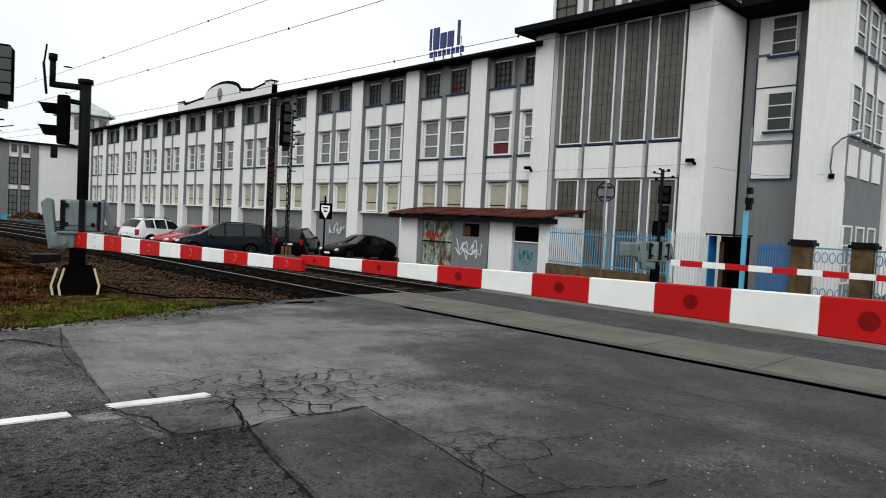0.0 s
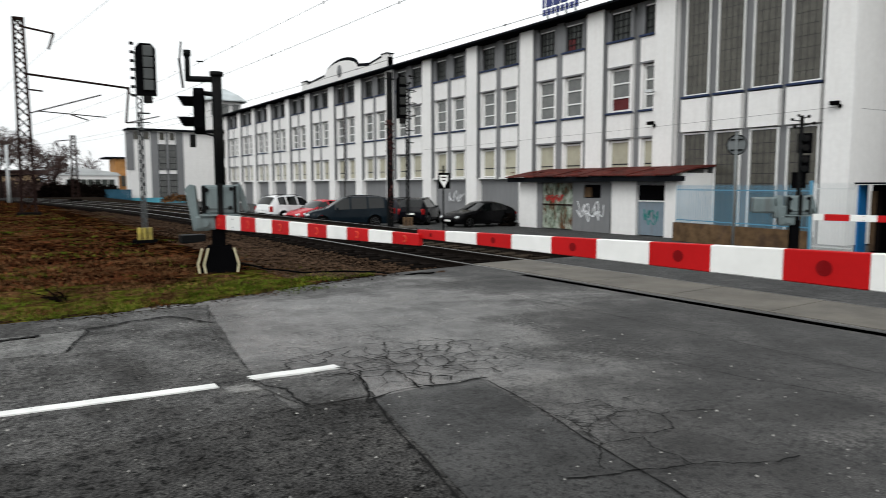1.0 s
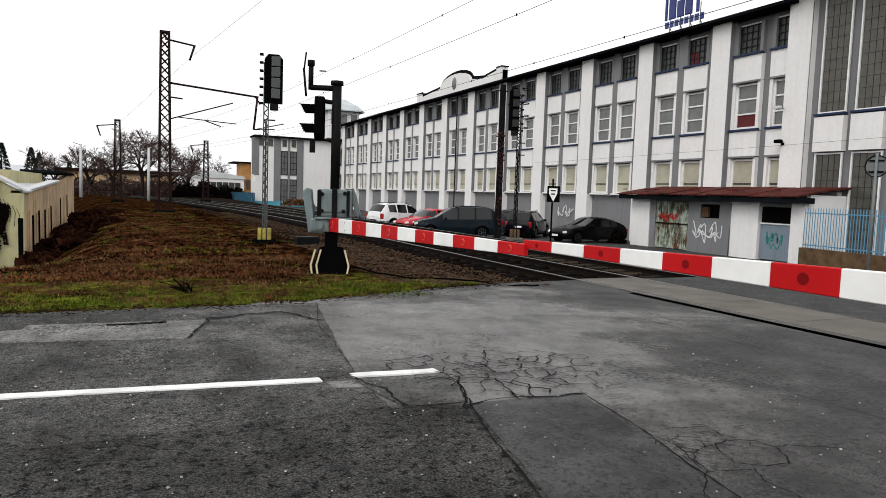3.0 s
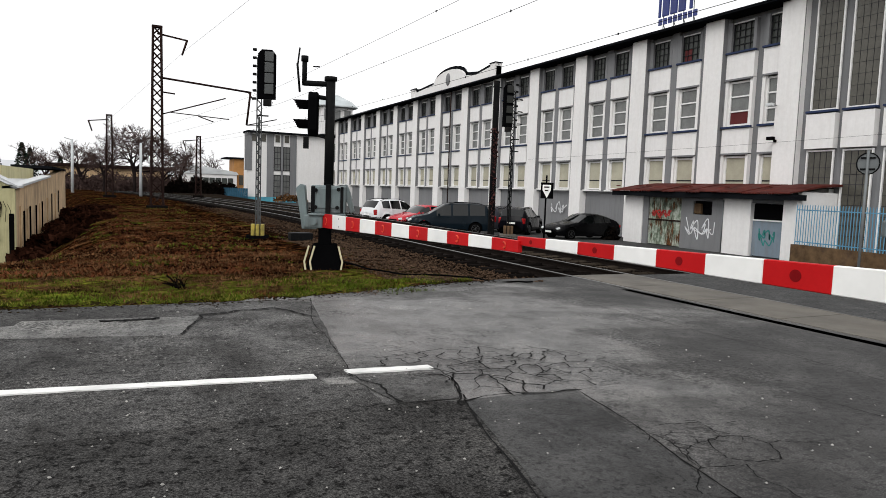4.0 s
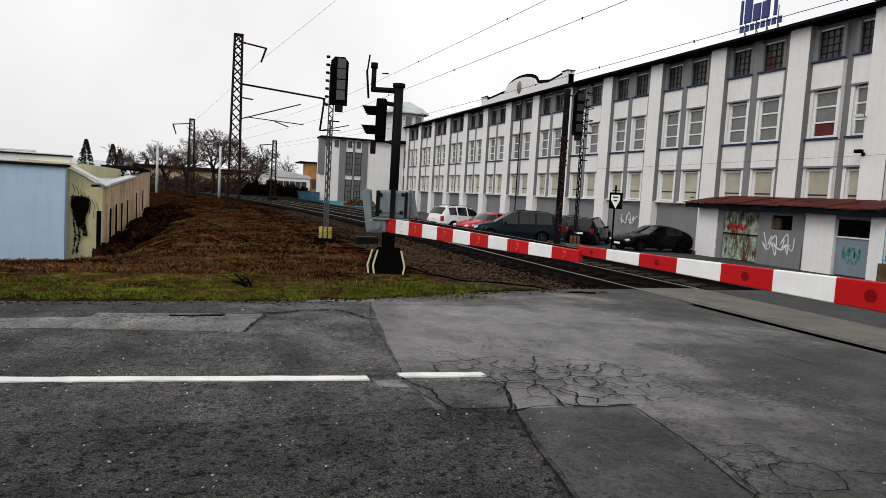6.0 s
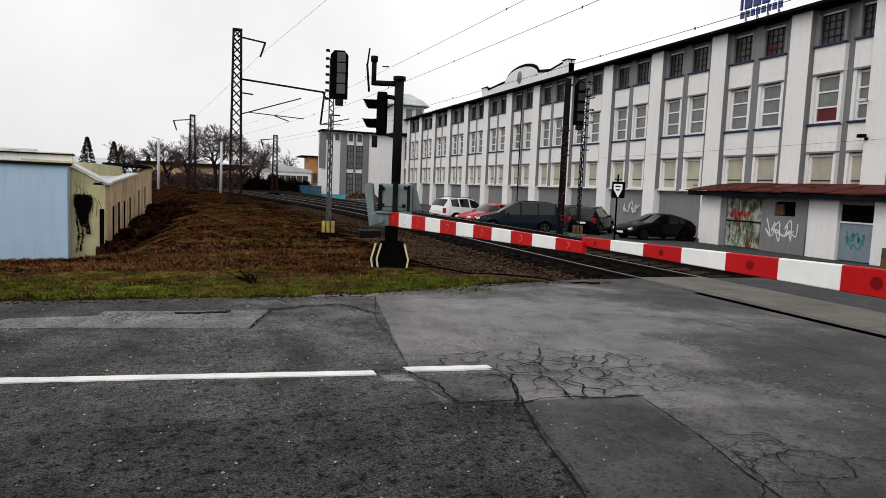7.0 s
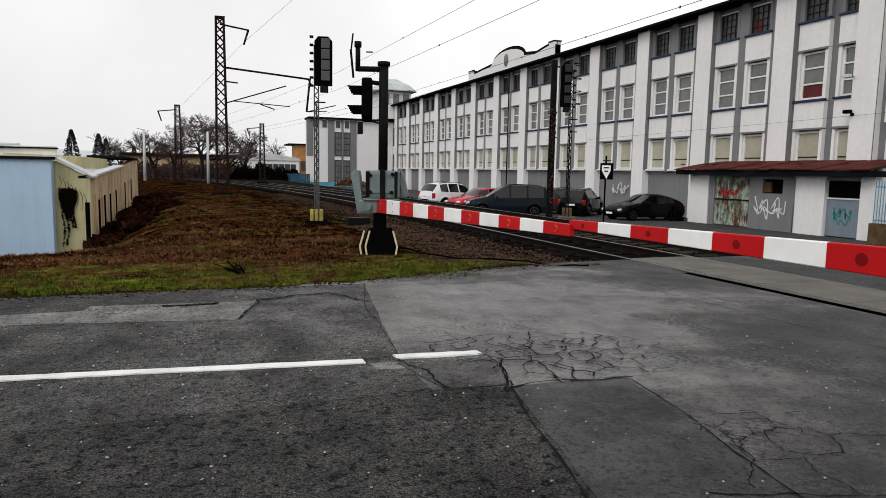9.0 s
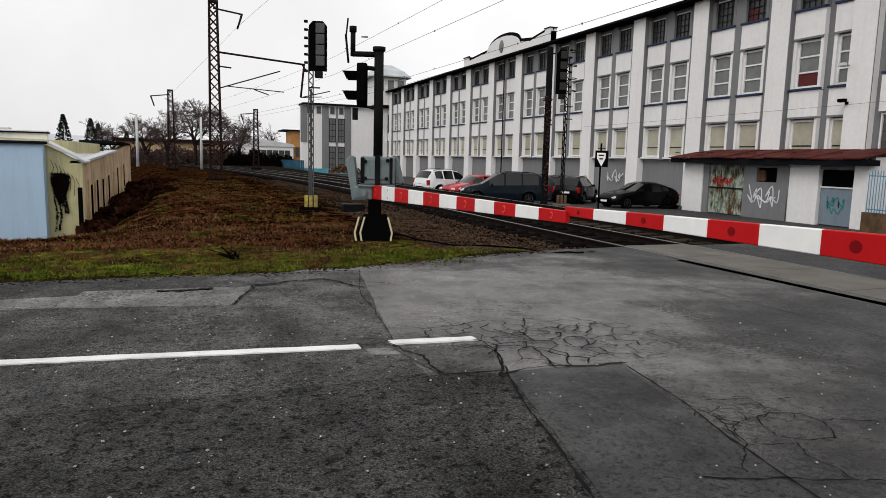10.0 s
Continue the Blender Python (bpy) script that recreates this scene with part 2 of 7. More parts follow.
M_SLEEPER_PALE = surface("brown_weathered_sleeper", (0.055, 0.044, 0.034), 0.85, var=0.4, big=3, spread=0.4, spec=0.0)
M_SLEEPER = surface("near_black_sleeper", (0.012, 0.010, 0.009), 0.85, var=0.4, big=3, spread=0.4, spec=0.0)
M_BALLAST = surface("brown_ballast_stone", (0.075, 0.048, 0.032), 0.85, var=0.9, big=11, fine=50, spread=0.0, spec=0.0)
# much darker than the shoulder ballast
M_BED = surface("near_black_track_bed_stone", (0.003, 0.0026, 0.0024), 0.85, var=0.5, big=4, fine=50, spec=0.0)
M_TILE = surface("rusted_red_roof", (0.10, 0.022, 0.017), 0.75, var=0.55, big=1.5, fine=20, dirt=(0.05, 0.03, 0.028), dirt_amount=0.8, spec=0.06)
M_BLUEFENCE = surface("bright_blue_fence_paint", (0.010, 0.15, 0.40), 0.45, var=0.2)
M_PALEFENCE = surface("pale_blue_fence_paint", (0.09, 0.28, 0.43), 0.5, var=0.2)
M_WHITEFENCE = surface("off_white_fence_paint", (0.62, 0.64, 0.64), 0.5, var=0.15)
M_STONE = surface("stained_gate_stone", (0.13, 0.082, 0.045), 0.9, var=0.5, big=2.5, dirt=(0.05, 0.035, 0.03), dirt_amount=0.9, spec=0.06)
M_YELLOWWALL = surface("faded_yellow_plaster", (0.58, 0.54, 0.30), 0.9, var=0.2, big=0.8, fine=12, dirt=(0.20, 0.14, 0.08), dirt_amount=0.6, streaks=True)
M_STAINWALL = surface("stained_ochre_plaster", (0.60, 0.42, 0.24), 0.9, var=0.4, big=0.9, fine=12, dirt=(0.12, 0.075, 0.045), dirt_amount=0.9, streaks=True)
M_BLUEWALL = surface("pale_blue_render", (0.40, 0.55, 0.70), 0.85, var=0.08, big=0.5, dirt=(0.25, 0.33, 0.42), dirt_amount=0.35, streaks=True)
M_ROOFGREY = surface("pale_sheet_roof", (0.55, 0.57, 0.58), 0.5, var=0.15)
M_ORANGE = surface("orange_brick", (0.42, 0.20, 0.06), 0.85, var=0.3)
M_BARK = surface("winter_bark", (0.02, 0.015, 0.014), 0.9, var=0.4, spec=0.0)
M_TWIG = surface("winter_twigs", (0.075, 0.05, 0.045), 0.9, var=0.4, spec=0.0)
M_FIR = surface("conifer_needles", (0.014, 0.024, 0.016), 0.9, var=0.4, spec=0.06)
# distance haze is put into this pale hill colour
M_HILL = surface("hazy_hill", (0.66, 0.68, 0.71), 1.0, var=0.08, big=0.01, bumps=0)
M_TURQ = surface("turquoise_mural_paint", (0.10, 0.42, 0.55), 0.7, var=0.5, big=0.7)
M_SIGNBLUE = surface("deep_blue_sign_letters", (0.01, 0.025, 0.17), 0.4)
M_RUBBER = surface("black_rubber", (0.004, 0.004, 0.004), 0.8, spec=0.0)
M_ALLOY = surface("alloy_wheel", (0.10, 0.10, 0.105), 0.4, 0.9)
M_HEADLAMP = surface("clear_headlamp", (0.8, 0.82, 0.84), 0.15, 0.0)
M_TAILLAMP = surface("red_tail_lamp", (0.35, 0.01, 0.012), 0.2)
M_LENS = surface("unlit_signal_lens", (0.09, 0.095, 0.095), 0.15, spec=0.06)
M_YELLOW = surface("yellow_base_paint", (0.42, 0.33, 0.05), 0.6, var=0.4, big=5, dirt=(0.05, 0.045, 0.02), dirt_amount=0.9)
M_IVY = surface("dry_dark_ivy", (0.008, 0.006, 0.005), 0.9, var=0.5, spec=0.0)
M_CREAM = surface("cream_reflective_strip", (0.62, 0.56, 0.36), 0.5, var=0.15)


def car_paint(name, col, rough=0.2, metal=0.0, gloss=0.12):
    m = surface(name, col, rough, metal, var=0.1, bumps=0, spec=gloss)
    m.node_tree.nodes["Principled BSDF"].inputs["Coat Weight"].default_value = gloss * 0.6
    return m


# ---- mesh helpers ----
def box(bm, c, s, rot=None, bevel=0.0):
    """A box of size s at c, turned by rot (degrees about z, or a matrix)."""
    t = bmesh.new() if bevel else bm
    m = Matrix.Translation(c)
    if rot is not None:
        m = m @ (Matrix.Rotation(radians(rot), 4, "Z") if isinstance(rot, (int, float)) else rot)
    m = m @ Matrix.Diagonal((*s, 1))
    bmesh.ops.create_cube(t, size=1, matrix=m)
    if bevel:
        bmesh.ops.bevel(t, geom=t.edges[:], offset=bevel, segments=2, affect="EDGES", profile=0.6)
        join(bm, t)


def join(bm, t):
    vm = {v: bm.verts.new(v.co) for v in t.verts}
    for f in t.faces:
        try:
            g = bm.faces.new([vm[v] for v in f.verts])
            g.smooth = f.smooth
        except ValueError:
            pass
    t.free()


def rod(bm, a, b, r0, r1=None, seg=8, caps=True):
    """A round bar from a to b."""
    a, b = Vector(a), Vector(b)
    r1 = r0 if r1 is None else r1
    d = (b - a)
    if d.length < 1e-6:
        return
    q = d.to_track_quat("Z", "Y")
    ring = []
    for p, r in ((a, r0), (b, r1)):
        ring.append([bm.verts.new(p + q @ Vector((r * math.cos(2 * math.pi * i / seg), r * math.sin(2 * math.pi * i / seg), 0))) for i in range(seg)])
    for i in range(seg):
        j = (i + 1) % seg
        f = bm.faces.new((ring[0][i], ring[0][j], ring[1][j], ring[1][i]))
        f.smooth = seg > 5
    if caps:
        bm.faces.new(list(reversed(ring[0])))
        bm.faces.new(ring[1])


def bar(bm, a, b, w, h=None):
    """A square bar from a to b."""
    a, b = Vector(a), Vector(b)
    d = b - a
    q = d.to_track_quat("Z", "Y").to_matrix().to_4x4()
    bmesh.ops.create_cube(bm, size=1, matrix=Matrix.Translation((a + b) / 2) @ q @ Matrix.Diagonal((w, h or w, d.length, 1)))


def prism(bm, pts, axis, lo, hi):
    """A polygon pts swept along an axis from lo to hi. x: pts are (y, z); y: (x, z); z: (x, y)."""
    def at(p, v):
        return {"x": (v, p[0], p[1]), "y": (p[0], v, p[1]), "z": (p[0], p[1], v)}[axis]
    a, b = [bm.verts.new(at(p, lo)) for p in pts], [bm.verts.new(at(p, hi)) for p in pts]
    bm.faces.new(a)
    bm.faces.new(list(reversed(b)))
    for i in range(len(pts)):
        j = (i + 1) % len(pts)
        bm.faces.new((a[j], a[i], b[i], b[j]))


def finish(name, bm, mat, smooth=False):
    bmesh.ops.recalc_face_normals(bm, faces=bm.faces[:])
    me = bpy.data.meshes.new(name)
    bm.to_mesh(me)
    bm.free()
    for m in (mat if isinstance(mat, (list, tuple)) else (mat,)):
        me.materials.append(m)
    if smooth:
        me.polygons.foreach_set("use_smooth", [True] * len(me.polygons))
    return me


def part(name, bm, mat, parent=None, label="", smooth=False):
    """One mesh object under a thing or under a part."""
    ob = new(name, finish(name, bm, mat, smooth) if isinstance(bm, bmesh.types.BMesh) else bm)
    ob.parent = parent
    if label:
        ob["label"] = label
    return ob


def placed(name, me, parent, m, label=""):
    ob = new(name, me)
    ob.parent = parent
    ob.matrix_basis = m
    if label:
        ob["label"] = label
    return ob


def boxpart(name, c, s, mat, parent=None, label="", bevel=0.0, rot=None):
    bm = bmesh.new()
    box(bm, c, s, rot, bevel)
    return part(name, bm, mat, parent, label)


def thing(name, label, category, m=None, group="", kind=""):
    ob = new(name)
    ob.empty_display_size = 0.2
    if m is not None:
        ob.matrix_basis = m
    return tagged(ob, label, category, group, kind)


def sheet(name, verts, faces, mat, smooth=False):
    me = bpy.data.meshes.new(name)
    me.from_pydata(verts, [], faces)
    for m in (mat if isinstance(mat, (list, tuple)) else (mat,)):
        me.materials.append(m)
    if smooth:
        me.polygons.foreach_set("use_smooth", [True] * len(me.polygons))
    return me


def tube(bm, pts, r, seg=5):
    """One continuous thin tube through the points."""
    prev = None
    for i, p in enumerate(pts):
        d = (pts[min(i + 1, len(pts) - 1)] - pts[max(i - 1, 0)]).normalized()
        q = d.to_track_quat("Z", "Y")
        ring = [bm.verts.new(p + q @ Vector((r * math.cos(6.2832 * k / seg), r * math.sin(6.2832 * k / seg), 0))) for k in range(seg)]
        if prev:
            for k in range(seg):
                bm.faces.new((prev[k], prev[(k + 1) % seg], ring[(k + 1) % seg], ring[k]))
        prev = ring


def smoothstep(v):
    v = max(0.0, min(1.0, v))
    return v * v * (3 - 2 * v)


# ---- ground ----
ROAD_NEAR, ROAD_FAR = -1.2, 9.6
BEND, RADIUS = 24.0, 330.0


def base_level(x):
    return -0.80 * smoothstep((x - 12.6) / 4.0) - 0.12 * smoothstep((x - 17) / 9.0)


def track_shift(y):
    return -((y - BEND) ** 2) / (2 * RADIUS) if y > BEND else 0.0


def level(x, y):
    z = base_level(x)
    if y > ROAD_FAR:
        z += 0.03 * smoothstep((y - 9.6) / 1.5) * smoothstep((5.5 - x) / 2.0)
        drop = smoothstep((0.2 + track_shift(y) * 0.9 - x) / 4.2) * smoothstep((y - 12.6) / 9.0)
        z -= 1.9 * drop
        off = abs(x - (9.6 + track_shift(y)))
        z -= 0.34 * smoothstep((3.9 - off) / 0.6) * smoothstep((y - 10.4) / 0.5)
        z += (0.05 * noise.noise((x * 0.8, y * 0.8, 0)) + 0.045 * noise.noise((x * 2.1, y * 2.1, 3))) * smoothstep((y - 9.7) / 1.0)
    return z


def verge_edge(x):
    """Where the asphalt ends and the verge begins."""
    return (9.52 if x < 2.0 else 9.52 + 0.31 * min(x - 2.0, 4.2)) + 0.10 * noise.noise((x * 1.4, 1, 0)) + 0.05 * noise.noise((x * 5.0, 2, 0))


def ground_sheet():
    def ticks(lo, hi, step, far):
        mid = list(np.arange(lo, hi + 1e-6, step))
        return [-f for f in reversed(far) if -f < lo] + mid + [f for f in far if f > hi]
    xs = ticks(-14, 34, 0.25, [16, 20, 26, 36, 50, 70, 100, 150, 250, 400, 700, 1200, 2500])
    ys = ticks(-8, 60, 0.25, [12, 20, 40, 62, 66, 70, 76, 82, 90, 100, 112, 126, 145, 170, 200, 260, 400, 700, 1200, 2500])
    verts = []
    for y in ys:
        for x in xs:
            z = level(x, y)
            if ROAD_NEAR - 0.3 < y < ROAD_FAR - 0.25 or (x > 12.3 and y > 8):
                z -= 0.12
            if 1.5 < x <= 4.6 and 9.0 < y < verge_edge(x) + 0.15:
                z -= 0.10
            if 4.6 < x < 14.5 and ROAD_NEAR < y < 11.2:
                z -= 0.12
            verts.append((x, y, z))
    w = len(xs)
    faces = [(j * w + i, j * w + i + 1, (j + 1) * w + i + 1, (j + 1) * w + i) for j in range(len(ys) - 1) for i in range(w - 1)]
    ob = new("ground", sheet("ground", verts, faces, M_GROUND, True))
    tagged(ob, "brown winter verge soil with moss and dead leaves", "ground", kind="structure")


ground_sheet()


def road_strip(name, x0, x1, y0, y1, lift, mat, label, step=0.5, wob=0.0):
    nx, ny = max(1, int((x1 - x0) / step)), max(1, int((y1 - y0) / step))
    verts = []
    for j in range(ny + 1):
        for i in range(nx + 1):
            x, y = x0 + (x1 - x0) * i / nx, y0 + (y1 - y0) * j / ny
            if j in (0, ny) and wob:
                y += wob * noise.noise((x * 1.3, y, 3.0))
            verts.append((x, y, base_level(x) + lift))
    w = nx + 1
    faces = [(j * w + i, j * w + i + 1, (j + 1) * w + i + 1, (j + 1) * w + i) for j in range(ny) for i in range(nx)]
    return tagged(new(name, sheet(name, verts, faces, mat, True)), label, "road", kind="structure")


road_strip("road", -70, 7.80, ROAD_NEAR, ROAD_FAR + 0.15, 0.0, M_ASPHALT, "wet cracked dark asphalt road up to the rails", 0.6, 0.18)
road_strip("road", 12.2, 70, -1.5, 11.2, 0.0, M_YARD, "dark asphalt road beyond the rails", 0.8)
road_strip("pavement", 12.6, 29.5, 11.2, 120, -0.02, M_YARD, "dark asphalt parking yard before the factory", 1.2)

# ---- factory facade ----
DX, PITCH, GROUND_Z = 29.0, 5.75, -0.95
factory = thing("factory_building", "white and grey rendered three-storey factory with pilasters and window bands", "building", kind="structure")


def window_mesh(w, h, rows, cols, frame_w=0.07):
    """Frame and bars of a window in its own plane: x across, z up from the sill, y = 0 outside."""
    bm = bmesh.new()
    for s in (-1, 1):
        box(bm, (s * (w - frame_w) / 2, 0.03, h / 2), (frame_w, 0.08, h))
    for z in (frame_w / 2, h - frame_w / 2):
        box(bm, (0, 0.03, z), (w - 2 * frame_w, 0.08, frame_w))
    for z in rows:
        box(bm, (0, 0.03, z * h), (w - 2 * frame_w, 0.06, frame_w * 0.8))
    for x in cols:
        box(bm, (x * w, 0.034, h / 2), (frame_w * 0.35, 0.05, h - 2 * frame_w))
    return bm


def pane_mesh(w, h):
    bm = bmesh.new()
    box(bm, (0, 0.07, h / 2), (w - 0.08, 0.012, h - 0.08))
    return bm


def sill_mesh(w):
    bm = bmesh.new()
    box(bm, (0, -0.06, -0.06), (w, 0.22, 0.10), bevel=0.015)
    return bm


M_TOPGLASS = glass_material("dark_dusty_wired_glass", (0.05, 0.056, 0.05), 0.3, 0.3)
WALLSIDE = Matrix.Rotation(radians(-90), 4, "Z")      # local x runs to -y, local y runs into the wall (+x)
W_MID, H_MID, W_TOP, H_TOP, W_LOW, H_LOW = 1.36, 2.28, 1.36, 1.42, 1.40, 1.86
ME = {
    "mid": finish("window_frame", window_mesh(W_MID, H_MID, (0.33, 0.66), (), 0.095), M_FRAME),
    "mid_pane": finish("pane", pane_mesh(W_MID, H_MID), M_GLASS),
    "top": finish("window_frame", window_mesh(W_TOP, H_TOP, (0.25, 0.5, 0.75), (-0.25, 0, 0.25), 0.04), M_DARKFRAME),
    "top_pane": finish("pane", pane_mesh(W_TOP, H_TOP), M_TOPGLASS),
    "border": finish("border", window_mesh(W_TOP + 0.14, H_TOP + 0.14, (), (), 0.065), M_FRAME),
    "low_bar": finish("blind_bar", pane_mesh(W_LOW - 0.1, 0.15), M_DARKFRAME),
    "low": finish("window_frame", window_mesh(W_LOW, H_LOW, (), (), 0.09), M_FRAME),
    "low_pane": finish("pane", pane_mesh(W_LOW, H_LOW), M_BLIND),
    "sill": finish("sill", sill_mesh(1.80), M_BLUESILL),
    "sill_low": finish("sill", sill_mesh(1.80), M_FRAME),
    "red": finish("blind", pane_mesh(W_MID - 0.1, 0.74), M_REDBLIND),
    "redtop": finish("blind", pane_mesh(0.62, 0.75), M_REDBLIND),
}
bm = bmesh.new()
box(bm, (0, 0, 0.5), (1, 1, 1), bevel=0.0)
CUBE = finish("panel", bm, M_WHITEWALL)
bm = bmesh.new()
box(bm, (0, 0, 0.5), (1, 1, 1))
CUBE_GREY = finish("panel", bm, M_GREYWALL)
bm = bmesh.new()
box(bm, (0, 0, 0.5), (1, 1, 1))
CUBE_DARK = finish("panel_edge", bm, M_BLUESILL)


def slab(name, x0, x1, y0, y1, z0, z1, me, parent=None, label=""):
    """A box piece that shares the unit block."""
    return placed(name, me, parent or factory, Matrix.LocRotScale(((x0 + x1) / 2, (y0 + y1) / 2, z0), None, (x1 - x0, y1 - y0, z1 - z0)), label)


def window(kind, y, z, x=DX, parent=None, blind=None):
    sizes = {"mid": (W_MID, H_MID), "top": (W_TOP, H_TOP), "low": (W_LOW, H_LOW)}[kind]
    w = placed("window", ME[kind], parent or factory, Matrix.Translation((x + 0.06, y, z)) @ WALLSIDE)
    if kind == "top":
        placed("border", ME["border"], w, Matrix.Translation((0, -0.03, -0.07)), "white outer frame")
    if kind == "low":
        placed("blind_bar", ME["low_bar"], w, Matrix.Translation((0, -0.012, 0.52)), "dark bar across the blind")
    placed("pane", ME[kind + "_pane"], w, Matrix.Identity(4))
    placed("sill", ME["sill_low" if kind == "low" else "sill"], w, Matrix.Translation((0, -0.12, -0.02)))
    if blind == "mid":
        placed("blind", ME["red"], w, Matrix.Translation((0, -0.012, 0.03)), "dark red blind")
    if blind == "top":
        placed("blind", ME["redtop"], w, Matrix.Translation((-0.30, -0.012, 0.03)), "dark red blind")
    return w


def window_column(y, blind_mid=None, blind_top=None, wide=1.72):
    """One strip of white spandrels with three windows, proud of the grey bay wall."""
    x0, x1 = DX - 0.12, DX + 0.14
    for z0, z1 in ((4.02, 5.28), (7.84, 9.12)):
        slab("spandrel", x0, x1, y - wide / 2, y + wide / 2, z0, z1, CUBE)
    for z0, h, ww in ((5.42, H_MID, W_MID), (1.98, H_LOW, W_LOW), (9.22, H_TOP, W_TOP)):
        side = (wide - ww) / 2
        for s in (-1, 1):
            yy = y + s * (wide - side) / 2
            slab("reveal", x0 + 0.03, x1, yy - side / 2, yy + side / 2, z0 - 0.1, z0 + h + 0.12, CUBE if z0 < 9 else CUBE_GREY)
    window("mid", y, 5.44, blind=blind_mid)
    window("low", y, 2.02)
    window("top", y, 9.26, blind=blind_top)
    # grey lintels: the shadow line below each spandrel is put into their colour
    slab("lintel", x0 - 0.05, x0, y - wide / 2, y + wide / 2, 7.76, 7.85, CUBE_GREY)
    slab("lintel", x0 - 0.05, x0, y - wide / 2, y + wide / 2, 3.94, 4.03, CUBE_GREY)


FIRST, BAYS = 26.95, 13
END = FIRST + PITCH * BAYS
boxpart("wall", (DX + 0.40, (23.0 + END) / 2, (11.0 + GROUND_Z) / 2), (0.5, END - 23.0, 11.0 - GROUND_Z), M_GREYWALL, factory)
for k in range(BAYS + 1):
    y0 = FIRST + PITCH * k
    slab("pilaster", DX - 0.36, DX + 0.14, y0 + 0.0, y0 + 1.22, GROUND_Z, 11.0, CUBE)
    # thin grey slab over the side face, darker than the white front
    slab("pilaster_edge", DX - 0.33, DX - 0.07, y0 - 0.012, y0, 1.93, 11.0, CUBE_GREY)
    for a, b in ((-0.12, 0.0), (1.22, 1.66), (3.38, 3.91)):
        slab("bay_strip", DX - 0.07, DX + 0.14, y0 + a, y0 + b, 1.93, 11.0, CUBE_GREY)
    if k < BAYS:
        window_column(y0 + 2.52, blind_top="top" if k == 0 else None)
        window_column(y0 + 4.77)
window_column(FIRST - 0.98, blind_mid="mid")
window_column(FIRST - 3.23)
slab("string_course", DX - 0.10, DX + 0.04, 23.0, END, 1.84, 1.93, CUBE_GREY)
bm = bmesh.new()
prism(bm, [(DX - 0.95, 11.02), (DX - 0.95, 11.16), (DX + 0.2, 11.42), (DX + 9, 12.4), (DX + 9, 11.02)], "y", 23.0, END)
part("roof", bm, M_DARKGREY, factory, "dark overhanging eave and low roof")

# curved gable parapet over the middle bays
bm = bmesh.new()
g0, g1 = 51.2, 69.6
pts = [(g0, 11.0), (g0, 12.25), (g0 + 1.2, 12.3), (g0 + 3.6, 11.98), (g0 + 5.6, 12.2)]
for i in range(11):
    a = math.pi * (1 - i / 10)
    pts.append((g0 + 9.3 + 3.4 * math.cos(math.pi * (1 - i / 10)), 12.2 + 1.0 * math.sin(a)))
pts += [(g1 - 4.0, 12.1), (g1 - 1.0, 11.9), (g1 - 0.9, 12.2), (g1, 12.2), (g1, 11.0)]
prism(bm, pts, "x", DX - 0.1, DX + 0.4)
gable = part("gable_parapet", bm, M_WHITEWALL, factory, "white curved gable parapet with a crest")
bm = bmesh.new()
for a, b in zip(pts[1:-2], pts[2:-1]):
    bar(bm, (DX + 0.12, a[0], a[1] + 0.03), (DX + 0.12, b[0], b[1] + 0.03), 0.07, 0.56)
part("coping", bm, M_DARKGREY, gable)
for y, h in ((g0 + 0.45, 12.5), (g1 - 0.45, 12.3)):
    boxpart("end_pier", (DX + 0.12, y, (11.1 + h) / 2), (0.62, 0.9, h - 11.1), M_WHITEWALL, gable)
    boxpart("pier_cap", (DX + 0.12, y, h + 0.04), (0.74, 1.04, 0.08), M_DARKGREY, gable)
bm = bmesh.new()
bmesh.ops.create_uvsphere(bm, u_segments=12, v_segments=8, radius=0.5, matrix=Matrix.Translation((DX - 0.12, g0 + 9.3, 12.3)) @ Matrix.Diagonal((0.25, 0.9, 1.2, 1)))
part("crest", bm, M_GREYWALL, gable, smooth=True)

# stair block with four tall windows
ST0, ST1, STX = 14.96, 23.45, DX - 0.30
stair = thing("stair_block", "white stair block with four tall grimy windows", "building", kind="structure")
boxpart("wall", (STX + 3.3, (14.1 + ST1) / 2, (11.6 + GROUND_Z) / 2), (6.0, ST1 - 14.1, 11.6 - GROUND_Z), M_GREYWALL, stair)
slab("pier", STX - 0.12, STX + 0.32, 22.25, ST1, GROUND_Z, 11.6, CUBE, stair)
slab("pier", STX - 0.12, STX + 3.3, 13.85, ST0, GROUND_Z, 11.6, CUBE, stair)
TALL = [(20.56, 21.72), (18.80, 19.98), (17.03, 18.21), (15.30, 16.48)]
